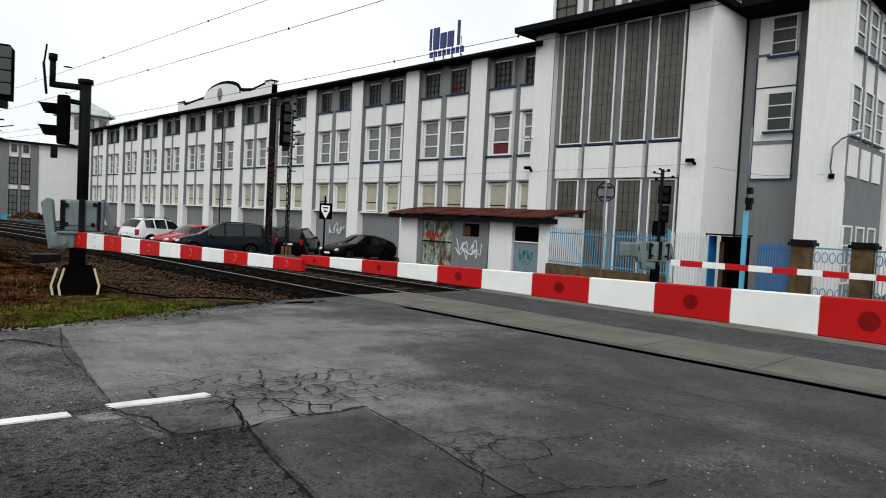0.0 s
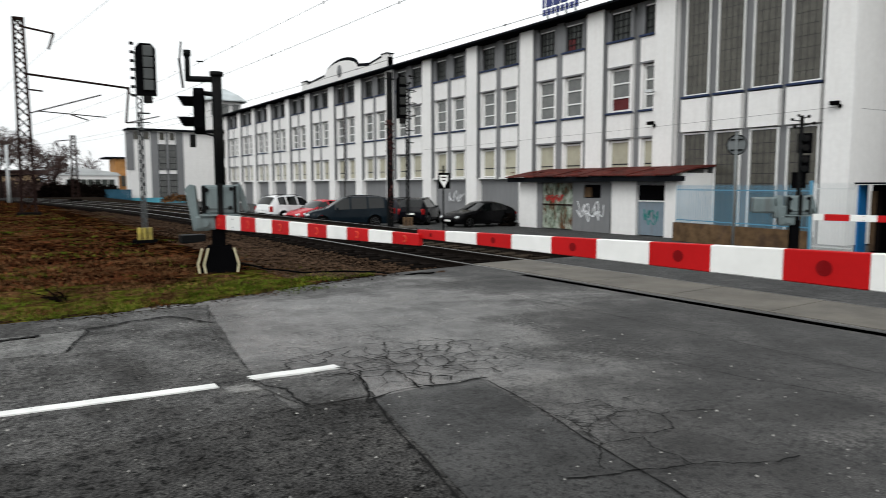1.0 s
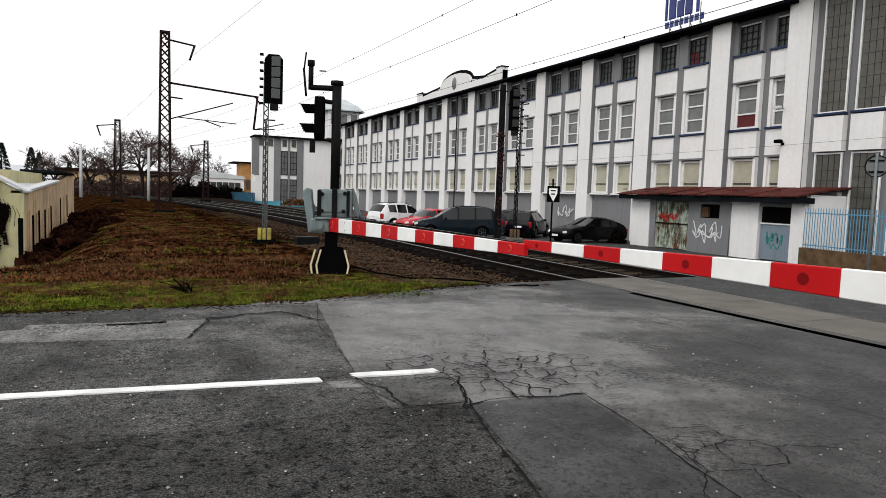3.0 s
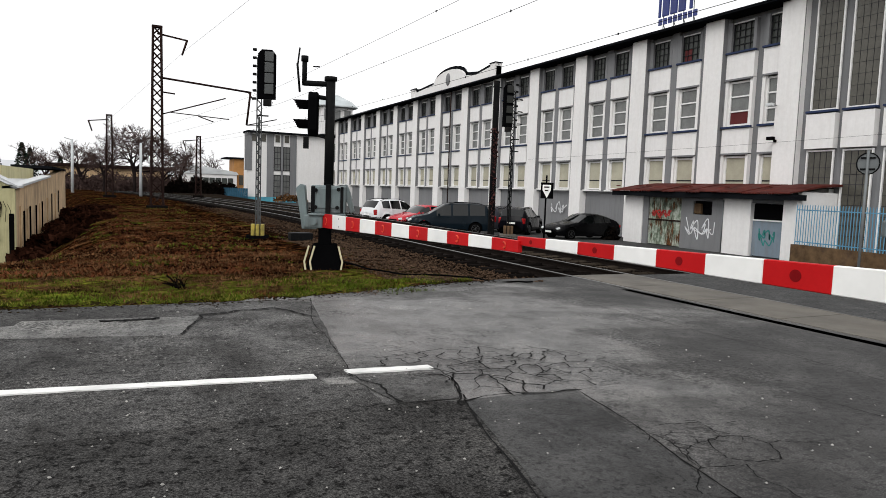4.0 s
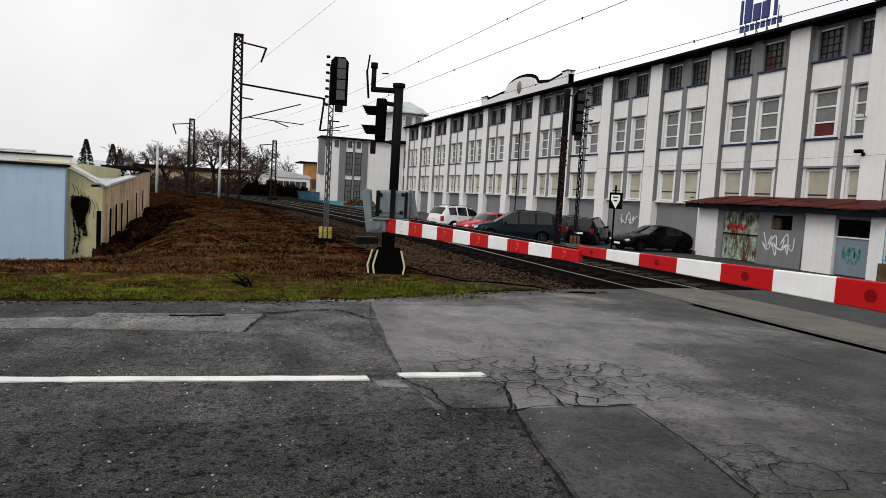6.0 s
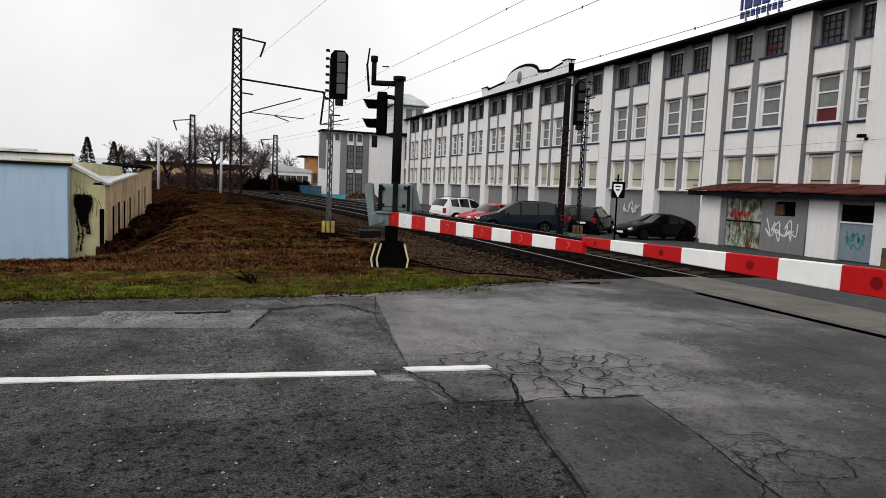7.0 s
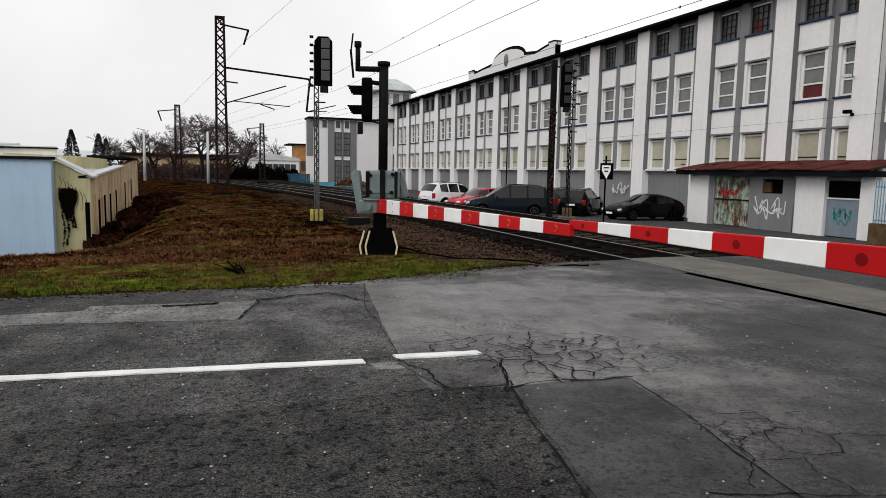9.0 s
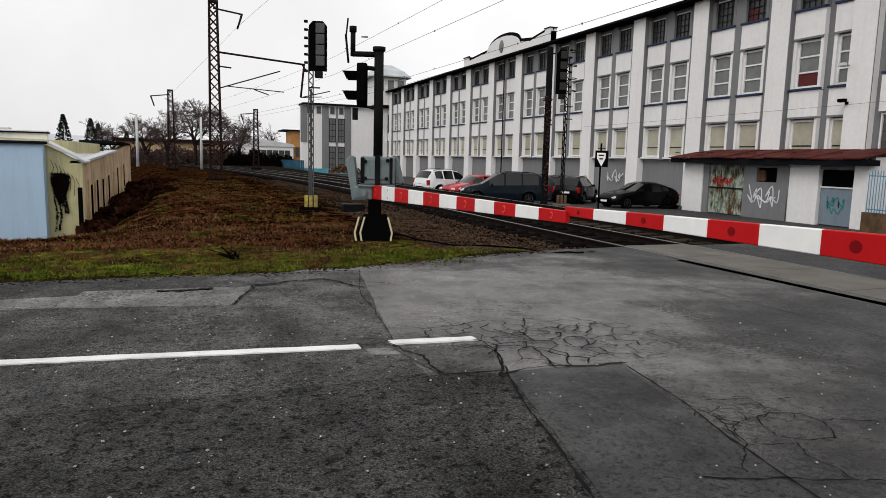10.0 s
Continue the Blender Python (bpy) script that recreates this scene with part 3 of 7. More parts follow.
for a, b in TALL:
    yc, w = (a + b) / 2, b - a
    slab("spandrel", STX - 0.03, STX + 0.32, a - 0.12, b + 0.12, 4.06, 5.62, CUBE, stair)
    t = part("window", window_mesh(w + 0.18, 5.75, (), (), 0.07), M_FRAME, stair)
    t.matrix_basis = Matrix.Translation((STX + 0.14, yc, 5.78)) @ WALLSIDE
    boxpart("pane", (0, 0.06, 2.87), (w, 0.012, 5.6), M_OLDGLASS, t)
    bm = bmesh.new()
    for i in range(1, 12):
        box(bm, (0, 0.05, i * 5.75 / 12), (w, 0.018, 0.010))
    for i in (-0.25, 0, 0.25):
        box(bm, (i * w, 0.05, 2.87), (0.014, 0.016, 5.6))
    part("glazing_bars", bm, M_DARKFRAME, t)
    boxpart("sill", (0, -0.08, -0.06), (w + 0.3, 0.3, 0.10), M_BLUESILL, t, bevel=0.015)
    low_z, low_h = (2.3, 1.7) if a > 20.3 else (-0.7, 4.7)
    t = part("window", window_mesh(w + 0.18, low_h, (), (), 0.07), M_FRAME, stair)
    t.matrix_basis = Matrix.Translation((STX + 0.14, yc, low_z)) @ WALLSIDE
    boxpart("pane", (0, 0.06, low_h / 2), (w, 0.012, low_h - 0.1), M_OLDGLASS, t)
    bm = bmesh.new()
    for i in range(1, int(low_h / 0.45)):
        box(bm, (0, 0.05, i * 0.45), (w, 0.018, 0.022))
    for i in (-0.25, 0, 0.25):
        box(bm, (i * w, 0.05, low_h / 2), (0.022, 0.016, low_h - 0.1))
    part("glazing_bars", bm, M_DARKFRAME, t)
slab("apron", STX - 0.03, STX + 0.32, 20.44, 21.84, GROUND_Z, 2.25, CUBE, stair)
bm = bmesh.new()
box(bm, (STX + 2.6, (13.55 + 24.1) / 2, 11.75), (7.6, 24.1 - 13.55, 0.30), bevel=0.03)
part("eave", bm, M_DARKGREY, stair, "dark projecting eave slab")
boxpart("attic_wall", (STX + 4.2, 18.4, 13.3), (5.6, 9.6, 2.9), M_GREYWALL, stair)
for y in (22.6, 20.3, 18.0, 15.7):
    slab("attic_panel", STX + 1.30, STX + 1.42, y - 0.95, y + 0.95, 12.0, 14.6, CUBE, stair)
    w = part("window", window_mesh(1.3, 1.9, (0.5,), (0,), 0.06), M_DARKFRAME, stair)
    w.matrix_basis = Matrix.Translation((STX + 1.18, y, 12.35)) @ WALLSIDE
    boxpart("pane", (0, 0.06, 0.95), (1.2, 0.012, 1.8), M_OLDGLASS, w)

# set-back link and end pier at the corner of the block
link = thing("corner_wing", "white and grey rendered corner wing of the factory", "building", kind="structure")
LX = 32.2
boxpart("wall", (LX + 1.5, 12.27, (11.6 + GROUND_Z) / 2), (3.0, 3.1, 11.6 - GROUND_Z), M_GREYWALL, link)
slab("panel", LX - 0.10, LX, 11.55, 13.25, 8.35, 9.75, CUBE, link)
slab("panel", LX - 0.10, LX, 11.55, 13.25, 5.9, 8.33, CUBE, link)
slab("panel", LX - 0.10, LX, 11.55, 13.25, 4.2, 5.78, CUBE, link)
slab("panel", LX - 0.10, LX, 11.55, 13.25, 9.9, 11.55, CUBE, link)
for z in (6.35, 9.75):
    w = part("window", window_mesh(1.1, 1.75, (0.33, 0.66), (), 0.06), M_FRAME, link)
    w.matrix_basis = Matrix.Translation((LX - 0.20, 12.15, z)) @ WALLSIDE
    boxpart("pane", (0, 0.06, 0.87), (1.0, 0.012, 1.65), M_TOPGLASS, w)
    boxpart("sill", (0, -0.05, -0.06), (1.3, 0.2, 0.1), M_BLUESILL, w)
for z0, z1 in ((8.35, 9.75), (5.9, 8.33), (4.2, 5.78)):
    slab("panel_edge", LX - 0.13, LX - 0.10, 11.50, 13.30, z0 - 0.03, z0 + 0.03, CUBE_DARK, link)
    for y in (11.52, 13.28):
        slab("panel_edge", LX - 0.13, LX - 0.10, y - 0.025, y + 0.025, z0, z1, CUBE_DARK, link)
slab("sill_band", LX - 0.16, LX - 0.10, 11.55, 13.25, 5.79, 5.90, CUBE_GREY, link)
slab("pier", 30.5, 35.0, 8.95, 10.70, GROUND_Z, 11.62, CUBE, link)
# gable-end face that runs away from the street, with three-light windows
for g in (0.0, 8.3):
    for i in range(3):
        x = 31.2 + g + 1.8 * i
        for z, h in ((9.3, 2.0), (5.85, 2.05), (-0.2, 2.4)):
            w = part("window", window_mesh(1.25, h, (0.33, 0.66), (), 0.08), M_FRAME, link)
            w.matrix_basis = Matrix.Translation((x, 8.872, z))
            boxpart("pane", (0, 0.06, h / 2), (1.15, 0.012, h - 0.1), M_TOPGLASS, w)
            if z > 0:
                boxpart("sill", (0, -0.03, -0.05), (1.4, 0.10, 0.08), M_BLUESILL, w)
        slab("panel", x - 0.62, x + 0.62, 8.84, 8.90, 4.18, 5.42, CUBE, link)
        if i < 2:
            slab("mullion_strip", x + 0.78, x + 1.02, 8.88, 8.95, 5.66, 11.5, CUBE_GREY, link)
    slab("band", 30.5 + g, 36.2 + g, 8.90, 8.95, 3.95, 5.66, CUBE_GREY, link)
    slab("plinth_wall", 30.7 + g, 36.2 + g, 8.90, 8.95, GROUND_Z, 3.95, CUBE_GREY, link)
slab("upper_wall", 35.0, 36.4, 8.95, 9.2, 5.66, 11.6, CUBE, link)
slab("pier", 36.4, 38.0, 8.80, 9.2, GROUND_Z, 11.6, CUBE, link)
slab("upper_wall", 38.0, 44.0, 8.95, 9.2, 5.66, 11.6, CUBE, link)
boxpart("wall", (39.5, 11.5, (11.6 + GROUND_Z) / 2), (9.0, 5.0, 11.6 - GROUND_Z), M_GREYWALL, link)
boxpart("eave", (35.9, 10.9, 11.78), (11.4, 5.0, 0.3), M_DARKGREY, link, "dark projecting eave slab")


# ---- road surface details ----
def quad_patch(name, pts, lift, mat, label):
    """A flat patch of surfacing with an uneven outline, a few millimetres proud of the road."""
    ring = []
    n = len(pts)
    for i in range(n):
        a, b = Vector((*pts[i], 0)), Vector((*pts[(i + 1) % n], 0))
        k = max(2, int((b - a).length / 0.12))
        side = Vector((-(b - a).y, (b - a).x, 0)).normalized()
        for j in range(k):
            p = a + (b - a) * j / k
            p += side * 0.018 * noise.noise((p.x * 6, p.y * 6, 7))
            ring.append(p)
    bm = bmesh.new()
    top = [bm.verts.new((p.x, p.y, base_level(p.x) + lift)) for p in ring]
    low = [bm.verts.new((p.x, p.y, base_level(p.x) - 0.01)) for p in ring]
    f = bm.faces.new(top)
    for i in range(len(ring)):
        j = (i + 1) % len(ring)
        bm.faces.new((top[i], low[i], low[j], top[j]))
    bmesh.ops.triangulate(bm, faces=[f])
    ob = new(name, finish(name, bm, mat))
    return tagged(ob, label, "road patch", kind="structure")


quad_patch("pavement", [(2.42, 4.86), (1.62, 1.2), (2.62, 1.0), (3.36, 4.84)], 0.009, M_PATCH, "smooth dark rectangular asphalt patch")
quad_patch("pavement", [(-40, 4.2), (-0.7, 4.92), (1.75, 4.97), (2.42, 4.86), (1.62, 1.2), (1.5, -1.15), (-40, -1.15)], 0.005, M_ASPHALT_OLD, "coarse dark older asphalt of the near lane")
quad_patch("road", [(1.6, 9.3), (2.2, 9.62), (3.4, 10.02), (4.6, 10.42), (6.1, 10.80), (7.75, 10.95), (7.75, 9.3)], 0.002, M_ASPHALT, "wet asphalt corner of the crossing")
quad_patch("pavement", [(-40, 4.2), (-0.7, 4.93), (1.85, 4.98), (1.86, 5.76), (2.47, 9.50), (-40, 9.50)], 0.003, M_ASPHALT_MID, "granular asphalt of the far lane")
quad_patch("pavement", [(-0.95, 7.9), (-0.75, 8.72), (0.98, 8.6), (0.70, 7.62)], 0.006, M_PALE, "pale worn asphalt patch")
quad_patch("pavement", [(-1.9, 8.0), (-1.6, 8.45), (-0.80, 8.50), (-0.95, 7.92)], 0.005, M_PALE, "pale worn asphalt fringe")
quad_patch("pavement", [(1.95, 4.95), (1.80, 5.66), (2.58, 5.60), (2.40, 4.90)], 0.010, M_REPAIR, "pale asphalt repair beside the centre line")
quad_patch("pavement", [(1.60, 5.52), (1.58, 5.72), (1.80, 5.68), (1.84, 5.50)], 0.010, M_PALE, "small pale patch in the road")
boxpart("drain_slot", (0.25, 8.52, 0.006), (0.55, 0.05, 0.012), M_BLACK)
tagged(bpy.data.objects["drain_slot"], "black narrow drain slot in the road surface", "drain")


def painted_line(x0, x1, ya, yb, w, label):
    ob = quad_patch("road_line", [(x0, ya - w / 2), (x1, yb - w / 2), (x1, yb + w / 2), (x0, ya + w / 2)], 0.013, M_LINE, label)
    return tagged(ob, category="road marking")


painted_line(-9.0, 1.56, 7.05, 5.79, 0.112, "worn white painted centre line on the road")
painted_line(1.83, 2.56, 5.84, 5.77, 0.115, "short white painted dash on the road")


def crack_strip(bm, a, b, w, depth=3, amp=0.14):
    """A wandering crack from a to b."""
    pts = [Vector((*a, 0)), Vector((*b, 0))]
    for _ in range(depth):
        out = [pts[0]]
        for p, q in zip(pts, pts[1:]):
            d = q - p
            m = (p + q) / 2 + Vector((-d.y, d.x, 0)) * random.uniform(-amp, amp)
            out += [m, q]
        pts = out
    prev = None
    for i, p in enumerate(pts):
        q = pts[min(i + 1, len(pts) - 1)] - pts[max(i - 1, 0)]
        s = Vector((-q.y, q.x, 0)).normalized() * w * THIN * random.uniform(0.2, 0.75)
        z = base_level(p.x) + 0.0145
        pair = (bm.verts.new((p.x + s.x, p.y + s.y, z)), bm.verts.new((p.x - s.x, p.y - s.y, z)))
        if prev:
            bm.faces.new((prev[0], prev[1], pair[1], pair[0]))
        prev = pair


def crack_web(bm, cx, cy, rx, ry, cell, w, keep=0.75):
    """A net of uneven many-sided crack cells round a broken spot."""
    nodes = {}

    def node(x, y):
        key = (round(x / cell * 8), round(y / cell * 8))
        if key not in nodes:
            nodes[key] = (cx + x + random.uniform(-0.34, 0.34) * cell, cy + y + random.uniform(-0.34, 0.34) * cell)
        return key
    links = set()
    step = cell * math.sqrt(3)
    for i in range(-int(rx / step) - 2, int(rx / step) + 3):
        for j in range(-int(ry / cell / 1.5) - 2, int(ry / cell / 1.5) + 3):
            hx, hy = step * (i + 0.5 * (j % 2)), 1.5 * cell * j
            ring = [node(hx + cell * math.sin(math.pi * k / 3), hy + cell * math.cos(math.pi * k / 3)) for k in range(6)]
            links.update(tuple(sorted(e)) for e in zip(ring, ring[1:] + ring[:1]))
    for p, q in sorted(links):
        (ax, ay), (bx, by) = nodes[p], nodes[q]
        far = (((ax + bx) / 2 - cx) / rx) ** 2 + (((ay + by) / 2 - cy) / ry) ** 2
        if far < 1 and random.random() < keep * (1.15 - 0.5 * far):
            crack_strip(bm, (ax, ay), (bx, by), w * random.uniform(0.45, 1.0), 3, 0.10)


THIN = 0.62
random.seed(11)
bm = bmesh.new()
crack_strip(bm, (-0.04, 8.53), (0.22, 8.49), 0.10, 4, 0.10)
crack_strip(bm, (0.20, 8.49), (0.56, 8.55), 0.13, 4, 0.08)
crack_strip(bm, (2.42, 4.87), (1.61, 1.2), 0.026, 6, 0.018)
crack_strip(bm, (3.37, 4.84), (2.64, 1.0), 0.020, 6, 0.02)
crack_strip(bm, (2.43, 4.86), (2.58, 5.62), 0.022, 4, 0.1)
crack_strip(bm, (2.43, 4.86), (1.75, 4.97), 0.014, 4, 0.06)
crack_strip(bm, (1.75, 4.97), (-0.7, 4.92), 0.007, 5, 0.02)
crack_strip(bm, (1.82, 5.80), (1.97, 4.95), 0.024, 4, 0.1)
crack_strip(bm, (1.57, 5.80), (1.84, 5.85), 0.022, 3, 0.1)
crack_strip(bm, (2.48, 9.5), (1.87, 5.9), 0.012, 6, 0.03)
crack_strip(bm, (0.70, 7.64), (0.98, 8.62), 0.036, 4, 0.12)
crack_strip(bm, (0.98, 8.62), (1.86, 8.88), 0.075, 5, 0.1)
crack_strip(bm, (1.86, 8.88), (2.2, 8.2), 0.05, 4, 0.12)
crack_strip(bm, (-0.95, 7.9), (0.70, 7.62), 0.012, 5, 0.03)
crack_strip(bm, (-0.95, 7.9), (-3.2, 8.3), 0.014, 5, 0.05)
crack_strip(bm, (2.0, 9.3), (2.4, 8.5), 0.014, 4, 0.12)
crack_web(bm, 3.02, 5.42, 0.62, 0.58, 0.17, 0.030, 0.9)
crack_web(bm, 3.05, 6.00, 0.95, 0.34, 0.11, 0.028, 0.8)
crack_web(bm, 3.72, 5.62, 0.55, 0.40, 0.13, 0.027, 0.8)
crack_web(bm, 3.55, 5.10, 0.40, 0.25, 0.16, 0.024, 0.75)
for line in (((2.33, 4.80), (2.51, 5.13), (2.65, 5.50), (2.53, 5.73)), ((2.65, 5.50), (2.91, 5.38), (2.86, 5.05), (2.81, 4.81)), ((2.91, 5.38), (3.09, 5.14), (2.95, 4.85)),
             ((2.33, 4.80), (3.40, 4.78)), ((2.21, 6.19), (2.59, 6.21), (2.95, 6.34))):
    for a, b in zip(line, line[1:]):
        crack_strip(bm, a, b, 0.026, 3, 0.1)
ring = [(3.60 + 0.22 * math.cos(a) + 0.03 * math.sin(3 * a), 3.43 + 0.21 * math.sin(a)) for a in [0.7 * k for k in range(9)]]
for a, b in zip(ring, ring[1:] + ring[:1]):
    crack_strip(bm, a, b, 0.014, 3, 0.1)
for a, b in (((3.23, 3.71), (3.32, 3.58)), ((3.32, 3.58), (3.49, 3.60)), ((3.32, 3.58), (3.10, 3.30)), ((3.10, 3.30), (3.40, 3.24)), ((3.40, 3.94), (3.67, 3.89)), ((3.67, 3.89), (3.72, 3.64)),
             ((3.23, 3.71), (3.10, 3.30)), ((3.10, 3.30), (2.85, 3.05)), ((3.82, 3.45), (4.2, 3.3)), ((3.40, 3.24), (3.3, 2.8)), ((3.26, 3.99), (3.23, 3.71))):
    crack_strip(bm, a, b, 0.013, 4, 0.14)
crack_web(bm, 3.55, 3.72, 0.45, 0.22, 0.10, 0.014, 0.6)
crack_strip(bm, (2.6, 3.08), (3.9, 2.55), 0.018, 5, 0.1)
crack_strip(bm, (6.1, -1.1), (6.05, 10.8), 0.014, 7, 0.012)
crack_strip(bm, (4.9, 6.1), (5.6, 3.2), 0.008, 6, 0.05)
crack_strip(bm, (5.0, 4.2), (5.3, 1.5), 0.012, 5, 0.05)
tagged(new("road_cracks", finish("road_cracks", bm, M_CRACK)), "dark branching cracks in the worn asphalt", "cracks", kind="stuff")


def scatter(name, n, place, size, mat, label, category, sides=5, flat=0.7):
    """Many small irregular stones in one mesh."""
    rng = np.random.default_rng(len(name) * 7 + n)
    verts, faces = [], []
    for _ in range(n):
        p = place(rng)
        if p is None:
            continue
        x, y, z = p
        s = rng.uniform(*size)
        b = len(verts)
        ph = rng.uniform(0, 6.28)
        for i in range(sides):
            a = ph + 6.283 * i / sides
            r = s * rng.uniform(0.7, 1.15)
            verts.append((x + r * math.cos(a), y + r * math.sin(a), z + s * rng.uniform(-0.3, 0.3)))
        verts.append((x + rng.uniform(-0.3, 0.3) * s, y + rng.uniform(-0.3, 0.3) * s, z + s * flat))
        verts.append((x, y, z - s * flat))
        for i in range(sides):
            j = (i + 1) % sides
            faces.append((b + i, b + j, b + sides))
            faces.append((b + j, b + i, b + sides + 1))
    ob = new(name, sheet(name, verts, faces, mat))
    return tagged(ob, label, category, kind="stuff")


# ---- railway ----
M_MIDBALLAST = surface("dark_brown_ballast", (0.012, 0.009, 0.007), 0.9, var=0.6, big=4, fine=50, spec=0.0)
TRACKS = (8.62, 11.85)
GAUGE = 1.44
ZR = {8.62: 0.0, 11.85: -0.03}


def railway_track(xc, label):
    tr = thing("railway_track", label, "railway track", group="parallel tracks", kind="structure")
    z0 = ZR[xc]
    prof = [(-0.07, -0.16), (0.07, -0.16), (0.07, -0.145), (0.012, -0.12), (0.012, -0.045), (0.036, -0.035), (0.036, -0.003), (0.030, 0.003),
            (-0.030, 0.003), (-0.036, -0.003), (-0.036, -0.035), (-0.012, -0.045), (-0.012, -0.12), (-0.07, -0.145)]
    ys = [-40 + 4 * i for i in range(16)] + [24 + 3 * i for i in range(1, 46)]
    for s in (-1, 1):
        verts, faces = [], []
        for y in ys:
            x = xc + s * GAUGE / 2 + track_shift(y)
            verts += [(x + p[0], y, z0 + p[1]) for p in prof]
        n = len(prof)
        for i in range(len(ys) - 1):
            for k in range(n):
                kk = (k + 1) % n
                faces.append((i * n + k, i * n + kk, (i + 1) * n + kk, (i + 1) * n + k))
        me = sheet("rail", verts, faces, [M_RAIL, M_RAILHEAD])
        for i, poly in enumerate(me.polygons):
            if i % n in (6, 7, 8):
                poly.material_index = 1
        part("rail", me, None, tr)
    bm = bmesh.new()
    box(bm, (0, 0, -0.21), (2.5, 0.26, 0.16), bevel=0.02)
    box(bm, (-GAUGE / 2, 0, -0.135), (0.34, 0.16, 0.03))
    box(bm, (GAUGE / 2, 0, -0.135), (0.34, 0.16, 0.03))
    sleeper = finish("sleeper", bm, M_SLEEPER if xc < 10 else M_SLEEPER_PALE)
    y = 11.1
    while y < 95:
        ang = -math.degrees(math.atan2(-(y - BEND) / RADIUS, 1)) if y > BEND else 0
        placed("sleeper", sleeper, tr, Matrix.Translation((xc + track_shift(y), y, z0)) @ Matrix.Rotation(radians(ang), 4, "Z"))
        y += 0.62
    return tr


railway_track(TRACKS[0], "railway track with shiny rails on dark ballast")
railway_track(TRACKS[1], "second railway track beside the factory yard")

# concrete and asphalt panels of the level crossing
RAILS = [TRACKS[0] - GAUGE / 2, TRACKS[0] + GAUGE / 2, TRACKS[1] - GAUGE / 2, TRACKS[1] + GAUGE / 2]
crossing = thing("level_crossing", "concrete panels between the rails of the level crossing", "level crossing", kind="structure")
for t_i in (0, 1):
    a, b = RAILS[2 * t_i] + 0.06, RAILS[2 * t_i + 1] - 0.04
    for k in range(9):
        y0 = -2.4 + 1.5 * k
        bm = bmesh.new()
        box(bm, ((a + b) / 2, y0 + 0.745, -0.07), (b - a, 1.485, 0.15), bevel=0.012)
        part("panel", bm, M_CONCRETE, crossing)
bm = bmesh.new()
box(bm, ((RAILS[1] + RAILS[2]) / 2, 4.3, -0.09), (RAILS[2] - RAILS[1] - 0.09, 13.4, 0.16))
part("infill", bm, M_YARD, crossing, "dark asphalt strip between the tracks")
bm = bmesh.new()
box(bm, (RAILS[3] + 0.35, 4.3, -0.10), (0.62, 13.4, 0.14))
part("infill", bm, M_CONCRETE, crossing)
bm = bmesh.new()
box(bm, (RAILS[0] - 0.16, 4.6, -0.075), (0.22, 12.6, 0.15))
part("infill", bm, M_ASPHALT, crossing, "dark asphalt edge along the rail")


verts, faces = [], []
for i in range(46):
    y = 11.0 + 2.0 * i
    verts += [(x + track_shift(y), y, -0.215) for x in (7.35, 13.2)]
faces = [(2 * i, 2 * i + 1, 2 * i + 3, 2 * i + 2) for i in range(45)]
tagged(new("track_bed", sheet("track_bed", verts, faces, M_BED)), "near-black bed of the railway tracks", "track bed", kind="structure")


def ballast_place(rng):
    y = 10.7 + 38 * rng.random() ** 1.7
    x = rng.uniform(4.6, 13.7)
    if x < 7.2:
        z = -0.17 - 0.10 * (7.2 - x) / 2.6
    else:
        z = -0.19
    if y < 11.0 + 0.5 * rng.random() and x > 6.2:
        return None
    xs = x + track_shift(y)
    return xs, y, max(z, level(xs, y) - 0.02) + rng.uniform(-0.03, 0.03)


def bed_place(rng):
    p = ballast_place(rng)
    if p is None or not 7.55 < p[0] - track_shift(p[1]) < 9.7:
        return None
    return p


def middle_place(rng):
    p = ballast_place(rng)
    if p is None or p[0] - track_shift(p[1]) < 9.6:
        return None
    return p[0], p[1], p[2] - 0.01


def shoulder_place(rng):
    p = ballast_place(rng)
    if p is None or p[0] - track_shift(p[1]) > 7.75:
        return None
    return p


scatter("ballast_stones", 22000, bed_place, (0.02, 0.05), M_BED, "near-black crushed stone between the rails", "ballast")
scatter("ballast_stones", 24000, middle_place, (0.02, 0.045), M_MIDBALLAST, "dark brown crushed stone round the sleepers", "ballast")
scatter("ballast_stones", 46000, shoulder_place, (0.014, 0.038), M_BALLAST, "brown crushed track ballast on the shoulder", "ballast")


def spill_place(rng):
    x = rng.uniform(4.2, 6.9)
    y = 10.6 + 9 * rng.random() ** 1.5 - 0.25 * (x - 6)
    return x, y, level(x, y) + 0.01


scatter("gravel_spill", 4200, spill_place, (0.012, 0.045), M_BALLAST, "loose gravel spilling from the track bed", "gravel")


M_CHIP = surface("pale_stone_chip", (0.34, 0.33, 0.31), 0.7, var=0.5, big=3, fine=40)


def chip_place(rng):
    x = rng.uniform(2.8, 6.0)
    y = 2.0 - 0.33 * (x - 3.3) + rng.normal(0.25, 0.3)
    return x, y, 0.010


scatter("road_grit", 80, chip_place, (0.003, 0.008), M_CHIP, "small pale stone chips lying on the asphalt", "grit", 4)


def chip_place_wide(rng):
    x, y = rng.uniform(-4, 5.5), rng.uniform(1.2, 9.2)
    return x, y, 0.010


scatter("road_grit", 700, chip_place_wide, (0.004, 0.013), M_CHIP, "small grey stone chips scattered over the road", "grit", 4)


def clod_place(rng):
    x = rng.uniform(-9, 6.0)
    y = verge_edge(x) + rng.normal(0.06, 0.16) + 0.12 * noise.noise((x * 1.1, 4, 0))
    return x, y, max(level(x, y), 0.004)


